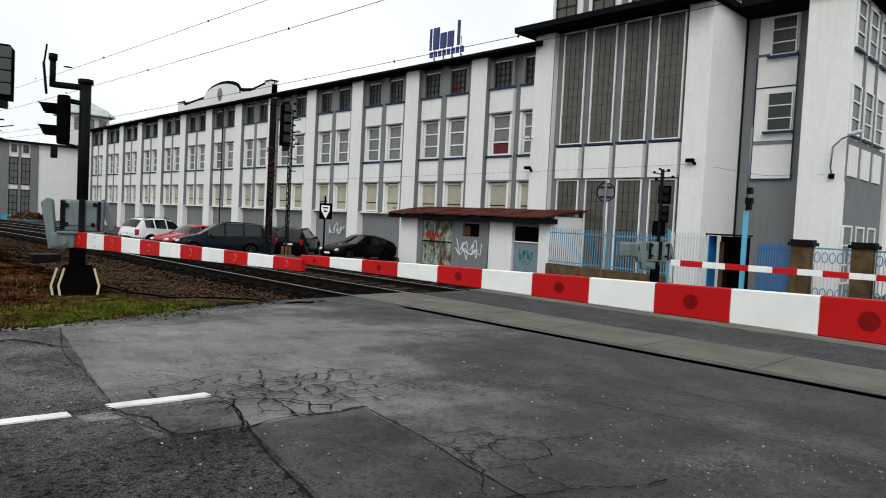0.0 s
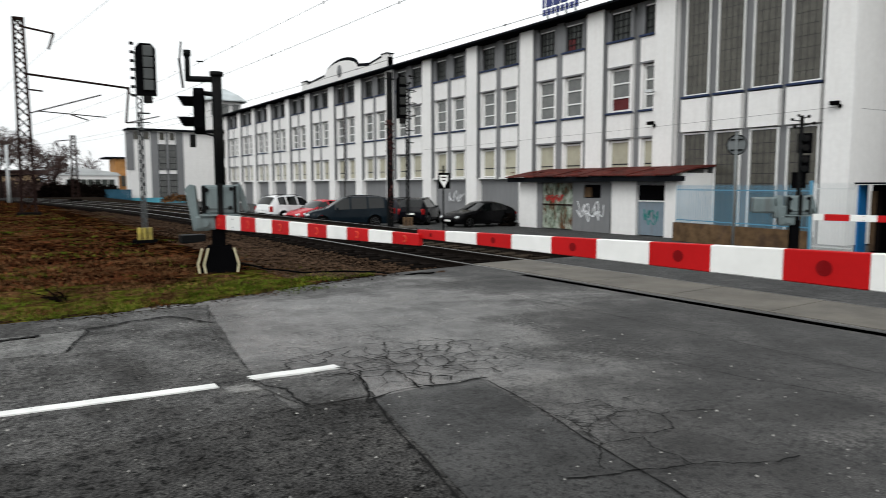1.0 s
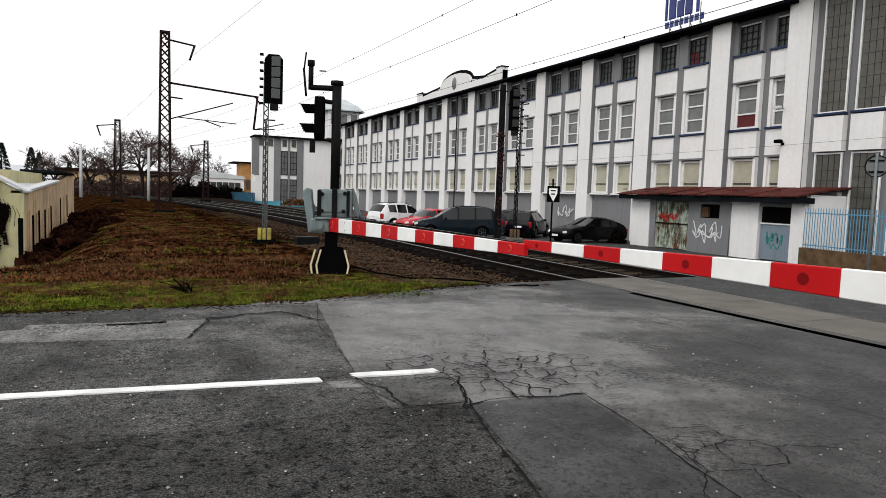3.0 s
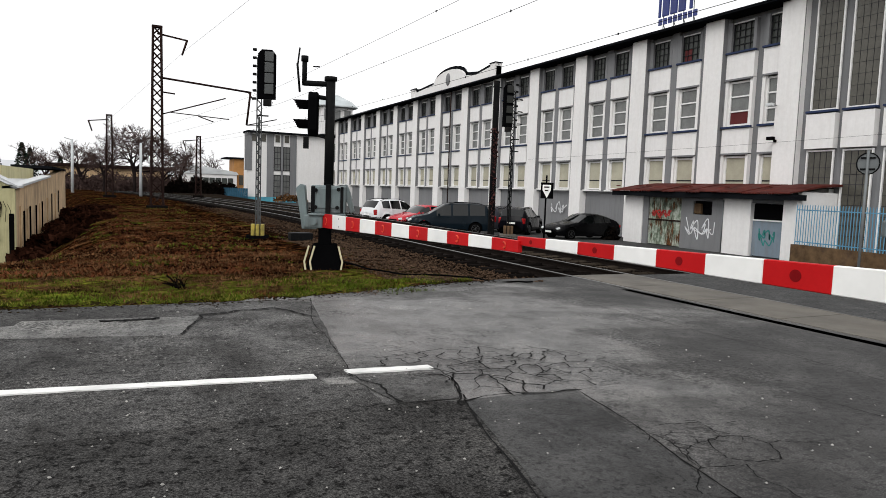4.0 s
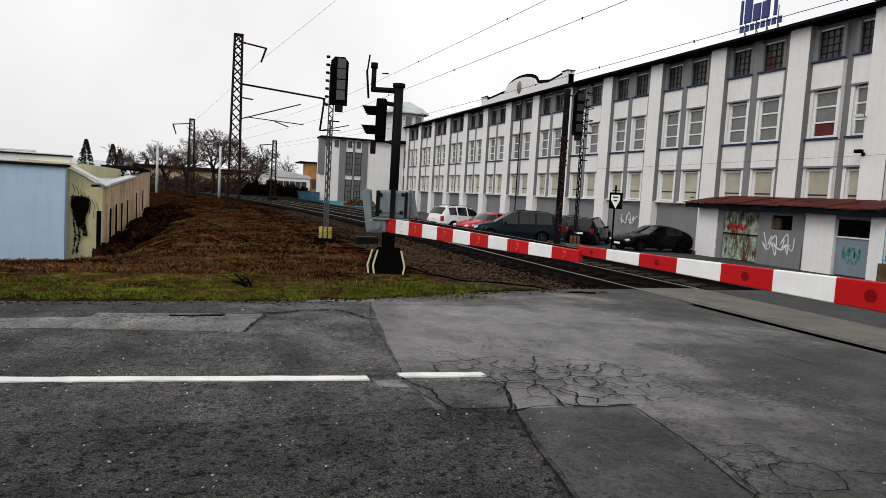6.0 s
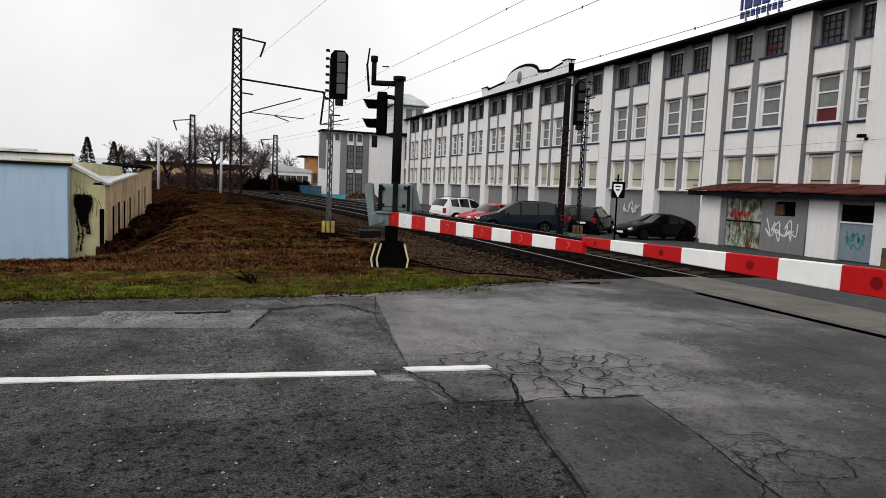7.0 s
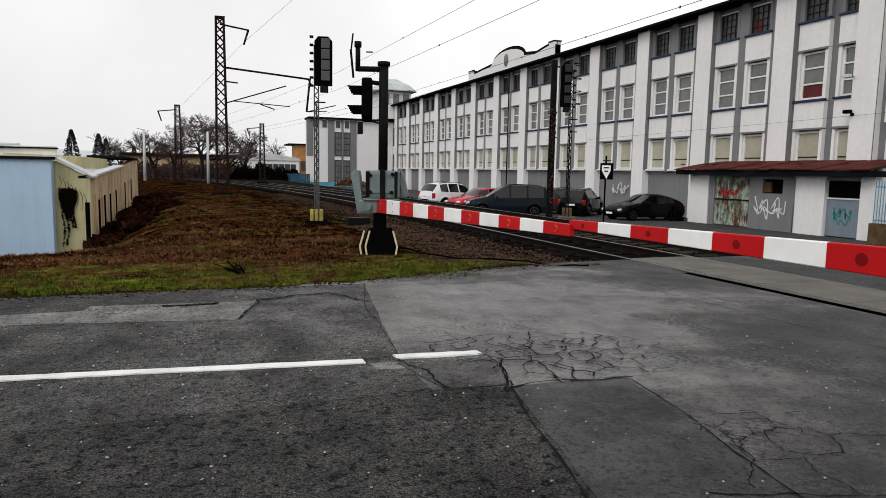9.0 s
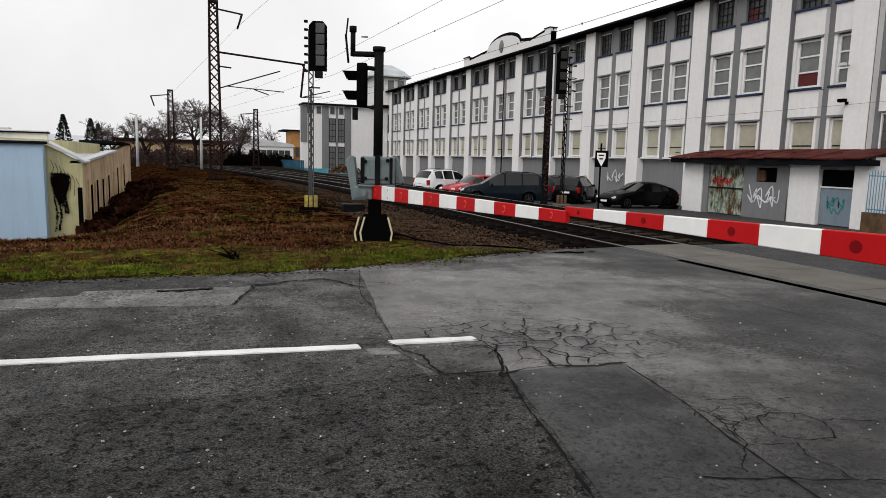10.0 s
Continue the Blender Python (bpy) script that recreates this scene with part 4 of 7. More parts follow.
scatter("soil_clods", 3000, clod_place, (0.004, 0.026), M_MUD, "dark damp soil and leaf crumbs along the road edge", "soil", 5, 0.35)


def grass_blades(name, n, place, hgt, mats, label, lean_range=(0.1, 0.9), wide=0.10):
    rng = np.random.default_rng(n)
    verts, faces, mi = [], [], []
    for _ in range(n):
        p = place(rng)
        if p is None:
            continue
        x, y, z, k = p
        h = rng.uniform(*hgt)
        a = rng.uniform(0, 6.283)
        w = 0.004 + wide * h
        lean = rng.uniform(*lean_range) * h
        b = len(verts)
        dx, dy = math.cos(a), math.sin(a)
        verts += [(x - dy * w, y + dx * w, z - 0.02), (x + dy * w, y - dx * w, z - 0.02), (x + dx * lean, y + dy * lean, z + h)]
        faces.append((b, b + 1, b + 2))
        mi.append(k)
    me = sheet(name, verts, faces, mats)
    me.polygons.foreach_set("material_index", mi)
    return tagged(new(name, me), label, "grass", kind="stuff")


M_GRASS = surface("mossy_grass", (0.085, 0.125, 0.013), 0.8, var=0.9, big=2.2, fine=8, bumps=0, spec=0.0)
M_DRYGRASS = surface("dead_brown_leaves", (0.145, 0.074, 0.034), 0.85, var=0.95, big=0.8, fine=8, bumps=0, spec=0.0)


def verge_grass(rng):
    x = rng.uniform(-9, 6.0)
    y = verge_edge(x) + 0.02 + 6.0 * rng.random() ** 1.8
    d = y - verge_edge(x)
    bare = noise.noise((x * 0.9, y * 1.3, 8)) + 0.5 * noise.noise((x * 3.1, y * 3.1, 8))
    if bare > 0.22 + 0.3 * rng.random() or d < 0.28 * (0.5 + noise.noise((x * 2.3, 0, 6)) + 0.5 * noise.noise((x * 7.0, 0, 6))):
        return None
    green = noise.noise((x * 0.55, y * 0.8, 0)) * 2.2 + 0.85 - d * 0.62
    if x > 3.6 and d > 0.9:
        green -= 0.6
        if rng.random() < 0.8:
            return None
    if rng.random() > green:
        if rng.random() < 0.5:
            return None
        k = 1
    else:
        k = 0
    if k == 0 and rng.random() < 0.30 + 0.5 * noise.noise((x * 1.3, y * 1.3, 12)):
        k = 2
    return x, y, level(x, y), k


def slope_litter(rng):
    y = 12 + 30 * rng.random() ** 1.5
    x = rng.uniform(-5.5, 3.2)
    if x < -0.3 + 0.8 * noise.noise((y * 0.6, 0, 2)) and y > 14.5 and rng.random() < 0.85:
        return None
    if rng.random() < 0.42 + 0.75 * noise.noise((x * 0.6, y * 0.45, 4)):
        return None
    moss = noise.noise((x * 0.7, y * 0.5, 9)) + (x - 1.0) * 0.12
    return x, y, level(x, y), 0 if rng.random() < moss * 0.9 else (2 if rng.random() < 0.35 else 1)


def near_grass(rng):
    x = rng.uniform(2.75, 7.2)
    edge = min(2.05 - 0.33 * (x - 3.3), 1.0 + 2.6 * (x - 2.75)) + 0.25 * noise.noise((x * 2, 0, 0))
    y = edge + 0.15 - (edge + 1.2) * rng.random() ** 0.6
    if rng.random() < 0.45 + 0.9 * noise.noise((x * 1.7, y * 1.7, 5)):
        return None
    return x, y, 0.01, 0 if rng.random() < 0.4 else 1


M_YELLOWGRASS = surface("yellowed_grass", (0.19, 0.175, 0.036), 0.85, var=0.8, big=1.6, fine=8, bumps=0, spec=0.0)
grass_blades("grass", 95000, verge_grass, (0.008, 0.045), [M_GRASS, M_DRYGRASS, M_YELLOWGRASS], "short mossy grass and dead leaves along the road", (0.6, 2.6), 0.16)
grass_blades("leaf_litter", 60000, slope_litter, (0.008, 0.05), [M_GRASS, M_LITTER, M_DRYGRASS], "dead brown leaves and stalks on the bank", (0.8, 3.0), 0.55)
def tussock(rng):
    """Blades gathered in clumps over the verge and the bank."""
    i = rng.integers(0, 420)
    own = random.Random(int(i) * 17 + 3)
    far = own.random() ** 1.4
    x, y = own.uniform(-7, 4.6), 9.9 + 20 * far
    if x < -1.2 and y > 15:
        return None
    spread = own.uniform(0.05, 0.22)
    x, y = x + rng.normal(0, spread), y + rng.normal(0, spread)
    green = own.random() < (0.75 if y < 10.9 else 0.16)
    return x, y, level(x, y), 0 if green else (2 if own.random() < 0.4 else 1)


grass_blades("grass", 46000, tussock, (0.010, 0.052), [M_GRASS, M_DRYGRASS, M_LITTER], "scattered tufts of mossy and dead grass", (0.6, 2.4), 0.14)
quad_patch("ground", [(3.0, 1.9), (3.7, 1.85), (5.6, 1.22), (7.4, 0.6), (7.4, -1.2), (2.7, -1.2), (2.75, 1.0)], 0.012, M_MUD, "muddy grass edge of the road")
grass_blades("grass", 14000, near_grass, (0.01, 0.045), [M_GRASS, M_DRYGRASS], "sparse muddy grass at the near road edge")


# ---- barriers ----
M_RINGRED = surface("faded_orange_red_rim", (0.62, 0.06, 0.03), 0.4, var=0.2, spec=0.2)
def boom(parent, a, b, h0, h1, lengths, first_red, spots, ringed=False):
    """A tapered striped plate boom from the pivot a to the tip b."""
    a, b = Vector(a), Vector(b)
    d = (b - a).normalized()
    total = (b - a).length
    side = Vector((-d.y, d.x, 0)).normalized()
    s, red = 0.0, first_red
    for ln in lengths:
        e = min(s + ln, total)
        bm = bmesh.new()
        vs = []
        for q in (s, e):
            h = h0 + (h1 - h0) * q / total
            c = a + d * q
            for t in (-1, 1):
                for u in (-1, 1):
                    vs.append(bm.verts.new(c + side * 0.03 * t + Vector((0, 0, u * h / 2))))
        for f in ((0, 1, 3, 2), (4, 6, 7, 5), (0, 4, 5, 1), (2, 3, 7, 6), (1, 5, 7, 3), (0, 2, 6, 4)):
            bm.faces.new([vs[i] for i in f])
        bmesh.ops.bevel(bm, geom=bm.edges[:], offset=0.006, segments=1, affect="EDGES")
        st = part("red_stripe" if red else "white_stripe", bm, M_RED if red else M_WHITE, parent)
        m = a + d * (s + e) / 2
        hm = h0 + (h1 - h0) * (s + e) / 2 / total
        bm = bmesh.new()
        if red and spots:
            if ringed:
                turn = [m + d * hm * 0.2 * math.cos(0.45 * k) + Vector((0, 0, hm * 0.24 * math.sin(0.45 * k))) for k in range(-5, 6)]
                tube(bm, [p - side * 0.032 for p in turn], 0.011, 5)
                part("reflector", bm, M_RINGRED, st, "half-round orange-red reflector rim")
            else:
                rod(bm, m - side * 0.033, m + side * 0.033, hm * 0.23, seg=18)
                part("reflector", bm, M_DARKRED, st, "round dark red reflector")
        elif not red and ln > 0.4 and int(s / ln + 0.5) % 6 == 1:
            bm.free()
            for u in (-1, 1):
                bm = bmesh.new()
                p = m + Vector((0, 0, u * hm * 0.28))
                rod(bm, p - side * 0.038, p + side * 0.038, 0.011, seg=6)
                part("bolt", bm, M_STEEL, st)
        else:
            bm.free()
        s, red = e, not red
        if s >= total - 1e-4:
            break


def barrier_drive(parent, c, ang, ground, axis_z, scale=1.0):
    """Drive housing with flared counterweight arms on a black pedestal."""
    R = Matrix.Translation(c) @ Matrix.Rotation(radians(ang), 4, "Z")

    def put(name, bm, mat, under=parent, label=""):
        bm.transform(R)
        return part(name, bm, mat, under, label)
    k = scale
    bm = bmesh.new()
    prism(bm, [(-0.26, 0), (0.26, 0), (0.30, 0.12), (0.20, 0.50), (-0.20, 0.50), (-0.30, 0.12)], "y", -0.22, 0.22)
    bm.transform(Matrix.Translation((0, 0, ground)))
    base = put("pedestal", bm, M_BLACK, label="black pedestal")
    for s in (-1, 1):
        for o in (0.0, 0.10)[:2 if s < 0 else 1]:
            bm = bmesh.new()
            pts = [(s * (0.31 - o), 0.05), (s * (0.335 - o), 0.2), (s * (0.26 - o), 0.48)]
            for p, q in zip(pts, pts[1:]):
                bar(bm, (p[0], -0.235, ground + p[1]), (q[0], -0.235, ground + q[1]), 0.03)
            put("edge_strip", bm, M_CREAM, base, "cream edge strip")
    bm = bmesh.new()
    box(bm, (0, 0, (ground + 0.45 + axis_z) / 2), (0.22, 0.22, axis_z - ground - 0.4), bevel=0.02)
    put("column", bm, M_BLACK)
    bm = bmesh.new()
    box(bm, (0.06, 0, axis_z + 0.42), (0.62 * k, 0.34, 0.50), bevel=0.035)
    box(bm, (0.06, -0.175, axis_z + 0.44), (0.42 * k, 0.03, 0.36), bevel=0.012)
    house = put("housing", bm, M_BOXPAINT, label="grey-green metal drive housing")
    for x, z in ((-0.16, 0.58), (0.24, 0.60), (-0.16, 0.28), (0.05, 0.50), (0.22, 0.28)):
        bm = bmesh.new()
        rod(bm, (x, -0.17, axis_z + z), (x, -0.225, axis_z + z), 0.035, seg=8)
        put("bolt", bm, M_DARKPOLE, house)
    bm = bmesh.new()
    box(bm, (0.06, -0.21, axis_z + 0.43), (0.09, 0.06, 0.52), bevel=0.012)
    put("post", bm, M_DARKPOLE, house, "dark post before the housing")
    # dark strips that paint the shaded edges of the housing face
    for x, w in ((-0.21, 0.07), (0.30, 0.05)):
        bm = bmesh.new()
        box(bm, (x, -0.172, axis_z + 0.42), (w, 0.03, 0.46), bevel=0.008)
        put("shade_edge", bm, M_DARKPOLE, house)
    bm = bmesh.new()
    box(bm, (0.04, -0.16, axis_z + 0.15), (0.66 * k, 0.10, 0.035), bevel=0.008)
    put("ledge", bm, M_BOXPAINT, house)
    for s in (-1, 1):
        bm = bmesh.new()
        if s < 0:
            prism(bm, [(-0.44, 0.68), (-0.52, 0.60), (-0.46, 0.28), (-0.40, -0.12), (-0.14, -0.12), (-0.14, 0.02), (-0.32, 0.06), (-0.36, 0.66)], "y", -0.13, 0.13)
        else:
            prism(bm, [(0.30, 0.68), (0.38, 0.70), (0.44, 0.55), (0.52, 0.22), (0.46, 0.17), (0.36, 0.45)], "y", -0.10, 0.16)
        bmesh.ops.bevel(bm, geom=bm.edges[:], offset=0.012, segments=1, affect="EDGES")
        bm.transform(Matrix.Translation((0.0, 0, axis_z)))
        put("counterweight_arm", bm, M_BOXPAINT)
    bm = bmesh.new()
    box(bm, (-0.20, -0.02, axis_z + 0.02), (0.34, 0.26, 0.24), bevel=0.03)
    rod(bm, (-0.2, -0.2, axis_z + 0.02), (-0.2, 0.2, axis_z + 0.02), 0.07, seg=10)
    put("boom_clamp", bm, M_BOXPAINT)


PIV = Vector((3.52, 12.55, 0.0))
barrier = thing("level_crossing_barrier", "closed red and white half barrier on a grey drive box", "barrier", group="crossing barriers")
barrier_drive(barrier, PIV, -20, -0.02, 0.87)
boom(barrier, (3.46, 12.58, 0.905), (3.98, 6.68, 0.955), 0.255, 0.125, [0.60, 0.60, 0.58, 0.57, 0.56, 0.54, 0.52, 0.49, 0.49, 0.48, 0.5], True, True, True)

far_right = thing("level_crossing_barrier", "closed red and white half barrier reaching over the near lane", "barrier", group="crossing barriers")
barrier_drive(far_right, (4.62, -2.2, 0), 160, -0.02, 0.87)
boom(far_right, (4.54, -2.1, 1.085), (4.01, 6.75, 1.015), 0.335, 0.092, [0.136] + [0.485] * 18, True, True)

opp = thing("level_crossing_barrier", "closed thin red and white barrier beyond the tracks", "barrier", group="crossing barriers")
barrier_drive(opp, (17.85, 10.15, -0.36), -45, -0.47, 0.92, 1.0)
for cx, cy, w, z, h in ((17.35, 10.75, 0.55, 0.98, 0.42), (17.66, 10.42, 0.42, 0.80, 0.34)):
    boxpart("counterweight", (cx, cy, z), (w, 0.34, h), M_BOXPAINT, opp, "grey-green counterweight casting", 0.05, -45)
boom(opp, (18.0, 9.75, 0.68), (20.95, 0.9, 0.62), 0.17, 0.14, [0.25] + [0.58] * 20, False, False)


# ---- crossing signal on the left barrier post ----
sigpost = thing("crossing_signal", "black hooded crossing signal on a dark steel pole above the barrier", "traffic signal",
                Matrix.Translation((3.58, 12.62, 0.0)) @ Matrix.Rotation(radians(-20), 4, "Z"))
bm = bmesh.new()
rod(bm, (0, 0.12, 1.45), (0, 0.12, 3.47), 0.085, seg=14)
rod(bm, (0, 0.12, 3.42), (0, 0.12, 3.49), 0.115, seg=14)
rod(bm, (0, 0.12, 0.0), (0, 0.12, 1.5), 0.07, seg=10)
part("pole", bm, M_DARKPOLE, sigpost)
bm = bmesh.new()
rod(bm, (0.0, 0.12, 3.36), (-0.47, 0.12, 3.36), 0.05)
rod(bm, (-0.47, 0.12, 3.32), (-0.47, 0.12, 3.78), 0.045)
rod(bm, (-0.47, 0.12, 3.74), (-0.47, 0.12, 3.84), 0.065)
rod(bm, (-0.32, 0.12, 3.66), (-0.2, 0.12, 3.66), 0.012)
rod(bm, (-0.55, 0.12, 3.2), (-0.60, 0.12, 3.7), 0.022, seg=6)
rod(bm, (-0.60, 0.12, 3.62), (-0.56, 0.12, 3.98), 0.016, seg=6)
part("bracket", bm, M_DARKPOLE, sigpost, "bracket with warning bell")
bm = bmesh.new()
rod(bm, (0.0, 0.12, 3.10), (-0.36, 0.12, 3.14), 0.04)
part("arm", bm, M_DARKPOLE, sigpost)
bm = bmesh.new()
rod(bm, (-0.03, 0.12, 2.38), (-0.32, 0.12, 2.46), 0.018, seg=6)
rod(bm, (-0.03, 0.12, 2.38), (-0.03, 0.12, 2.60), 0.018, seg=6)
part("arm", bm, M_DARKPOLE, sigpost)
bm = bmesh.new()
prism(bm, [(-0.05, 2.42), (0.05, 2.42), (0.09, 2.52), (0.09, 3.10), (0.05, 3.20), (-0.05, 3.20), (-0.09, 3.1), (-0.09, 2.52)], "x", -0.36, -0.24)
bmesh.ops.bevel(bm, geom=bm.edges[:], offset=0.01, segments=1, affect="EDGES")
bm.transform(Matrix.Translation((-0.30, 0.12, 0)) @ Matrix.Diagonal((1.4, 2.0, 1, 1)) @ Matrix.Translation((0.30, 0, 0)))
backp = part("backplate", bm, M_BLACK, sigpost)
for z in (2.95, 2.60):
    bm = bmesh.new()
    n = 12
    ring = []
    for i in range(n + 1):
        a = math.pi * (-0.12 + 1.24 * i / n)
        ring.append((0.12 + 0.12 * math.cos(a), z + 0.115 * math.sin(a)))
    for i in range(n):
        p, q = ring[i], ring[i + 1]
        mid = 1.0 - 0.35 * abs(i + 0.5 - n / 2) / (n / 2)
        f = [bm.verts.new(c) for c in ((-0.36, *p), (-0.36, *q), (-0.36 - 0.32 * mid, *q), (-0.36 - 0.32 * mid, *p))]
        bm.faces.new(f)
    bmesh.ops.solidify(bm, geom=bm.faces[:], thickness=0.01)
    part("hood", bm, M_BLACK, backp)
    bm = bmesh.new()
    rod(bm, (-0.35, 0.12, z), (-0.38, 0.12, z), 0.10, seg=14)
    part("lens", bm, M_DARKRED, backp)
boxpart("plate", (-0.42, 0.1, 2.30), (0.10, 0.02, 0.22), M_DARKPOLE, sigpost, "small grey number plate without figures")


# ---- railway light signals ----
M_OLDSTEEL = surface("dull_weathered_steel", (0.075, 0.08, 0.082), 0.6, 0.2, var=0.5, big=2, fine=20, spec=0.2)


M_DIMLENS = surface("dusty_dark_lens", (0.035, 0.036, 0.034), 0.5, spec=0.06)


def light_signal(pos, head_z0, head_z1, label, ang, seen_back=False):
    s = thing("railway_signal", label, "railway signal", Matrix.Translation(pos) @ Matrix.Rotation(radians(ang), 4, "Z"), group="railway signals")
    bm = bmesh.new()
    box(bm, (0, 0, 0.03), (0.62, 0.5, 0.16), bevel=0.02)
    part("foundation", bm, M_BLACK if not seen_back else M_CONCRETE, s)
    bm = bmesh.new()
    for x in (-0.13, 0.0, 0.13):
        box(bm, (x, 0, 0.26), (0.10, 0.2, 0.34), bevel=0.02)
    part("base_shoe", bm, M_YELLOW if not seen_back else M_STONE, s, "weathered yellow cable shoe")
    bm = bmesh.new()
    top = head_z1 - 0.2
    for x in (-0.06, 0.06):
        bar(bm, (x, 0, 0.3), (x, 0, top), 0.03, 0.05)
    z = 0.5
    while z < top:
        bar(bm, (-0.06, 0, z), (0.06, 0, z + 0.12), 0.022, 0.03)
        bar(bm, (0.06, 0, z + 0.12), (-0.06, 0, z + 0.24), 0.022, 0.03)
        z += 0.24
    box(bm, (0, 0.02, 1.9), (0.05, 0.03, 3.0))
    part("lattice_pole", bm, M_OLDSTEEL if not seen_back else M_DARKPOLE, s)
    bm = bmesh.new()
    zc, h = (head_z0 + head_z1) / 2, head_z1 - head_z0
    hw = 0.19 if seen_back else 0.24
    prism(bm, [(-hw, -h / 2), (hw, -h / 2), (hw, h / 2 - 0.12), (hw - 0.1, h / 2), (-hw + 0.1, h / 2), (-hw, h / 2 - 0.12)], "y", -0.05, 0.14)
    side = -0.22 if seen_back else 0.20
    bm.transform(Matrix.Translation((side, -0.12, zc)))
    head = part("signal_head", bm, M_BLACK, s)
    n = 4
    for i in range(n):
        zl = head_z0 + 0.26 + (h - 0.45) * i / (n - 1)
        bm = bmesh.new()
        box(bm, (side + 0.06, -0.19, zl), (0.24, 0.06, 0.27), bevel=0.02)
        part("lamp_unit", bm, M_LENS if not seen_back else M_DIMLENS, head)
    for i in range(7):
        boxpart("rung", (-0.13 if not seen_back else 0.10, -0.04, head_z0 + h * i / 6), (0.10, 0.12, 0.06), M_DARKPOLE, s, bevel=0.01)
    boxpart("cable_entry", (side + 0.02, -0.1, head_z0 - 0.10), (0.22, 0.16, 0.18), M_DARKPOLE, s, bevel=0.02)
    if seen_back:
        for k, z in enumerate((head_z0 + 0.1, head_z0 + 0.55, head_z0 + 1.0, head_z1 - 0.05)):
            bm = bmesh.new()
            tube(bm, [Vector((0.12 + 0.20 * math.sin(a), -0.12 + 0.24 * math.cos(a), z)) for a in [math.pi * i / 8 for i in range(9)]], 0.016, 6)
            part("ladder_hoop", bm, M_DARKPOLE, s)
    for z in (head_z0 - 0.45, head_z0 - 0.9):
        boxpart("bracket", (0.10, 0, z), (0.30, 0.05, 0.035), M_DARKPOLE, s)
    return s


light_signal((3.66, 19.9, -0.02), 3.88, 5.20, "tall railway light signal on a galvanised lattice pole", -14)
light_signal((13.55, 22.75, -0.14), 4.15, 5.72, "dark railway signal with ladder beside the second track", -25, True)
bm = bmesh.new()
box(bm, (0, 0, 0.12), (0.62, 0.42, 0.22), bevel=0.03)
cab = part("cable_box", bm, M_DARKPOLE)
cab.matrix_basis = Matrix.Translation((4.75, 19.4, -0.02))
tagged(cab, "low dark cable junction box on the gravel", "cable box")


# ---- catenary ----
def lattice_mast(pos, height, w0, w1, mat, label, arm=True, ang=0.0):
    m = thing("catenary_mast", label, "catenary mast", Matrix.Translation(pos) @ Matrix.Rotation(radians(ang), 4, "Z"), group="catenary masts")
    bm = bmesh.new()
    box(bm, (0, 0, 0.05), (w0 + 0.45, w0 + 0.3, 0.35), bevel=0.03)
    part("foundation", bm, M_SLEEPER, m)

    def wid(z):
        return w0 + (w1 - w0) * z / height
    for sx in (-1, 1):
        for sy in (-1, 1):
            bm = bmesh.new()
            bar(bm, (sx * w0 / 2, sy * w0 * 0.35, 0), (sx * w1 / 2, sy * w1 * 0.35, height), 0.085)
            part("leg", bm, mat, m)
    bm = bmesh.new()
    z, flip = 0.2, 1
    while z < height - 0.3:
        dz = wid(z) * 1.05
        z2 = min(z + dz, height)
        for sy in (-1, 1):
            for f in (flip, -flip):
                bar(bm, (f * wid(z) / 2, sy * wid(z) * 0.35, z), (-f * wid(z2) / 2, sy * wid(z2) * 0.35, z2), 0.04)
        for sx in (-1, 1):
            bar(bm, (sx * wid(z) / 2, -flip * wid(z) * 0.35, z), (sx * wid(z2) / 2, flip * wid(z2) * 0.35, z2), 0.03)
        z, flip = z2, -flip
    part("bracing", bm, mat, m)
    bm = bmesh.new()
    box(bm, (0, 0, height), (w1 + 0.12, w1 * 0.7 + 0.12, 0.10))
    bar(bm, (0, 0, height - 0.35), (1.55, 0, height - 0.55), 0.08)
    rod(bm, (1.5, 0, height - 0.55), (1.25, 0, height - 1.35), 0.06, 0.05)
    part("top_bracket", bm, mat, m)
    if arm:
        bm = bmesh.new()
        rod(bm, (0.2, 0, 7.1), (4.95, 0, 6.75), 0.055)
        rod(bm, (4.9, 0, 6.8), (4.7, 0, 4.9), 0.06)
        rod(bm, (4.75, 0, 6.8), (5.05, 0, 6.35), 0.04)
        rod(bm, (4.7, 0, 4.9), (6.4, 0, 5.35), 0.028)
        rod(bm, (4.7, 0, 4.9), (5.9, 0, 5.0), 0.025)
        part("cantilever", bm, mat, m, "cantilever arm with drop tube")
        bm = bmesh.new()
        rod(bm, (0.2, 0, 5.15), (3.55, 0, 6.3), 0.033)
        rod(bm, (0.6, 0, 5.3), (3.75, 0, 5.15), 0.026)
        rod(bm, (2.1, 0, 5.2), (2.9, 0, 4.95), 0.03)
        rod(bm, (0.2, 0, 6.35), (0.9, 0, 6.3), 0.04)
        part("strut", bm, mat, m)
    return m


lattice_mast((2.02, 40.6, -0.05), 9.75, 0.62, 0.40, M_RUST, "rusty lattice catenary mast with long cantilever arm", True, 0)
lattice_mast((-0.55, 62.6, 0.0), 6.7, 0.55, 0.35, M_RUST, "rusty lattice catenary mast farther down the line", False, 180)
lattice_mast((7.6, 75.3, -0.05), 6.3, 0.55, 0.35, M_RUST, "rusty lattice catenary mast beyond the tracks", False, 180)
pole = thing("concrete_pole", "pale slender concrete pole beside the line", "pole", group="pale poles")
bm = bmesh.new()
rod(bm, (0, 0, -0.5), (0, 0, 5.3), 0.16, 0.11, 10)
part("shaft", bm, M_ROOFGREY, pole)
bm = bmesh.new()
bar(bm, (0, 0, 5.2), (-0.7, 0, 5.4), 0.05)
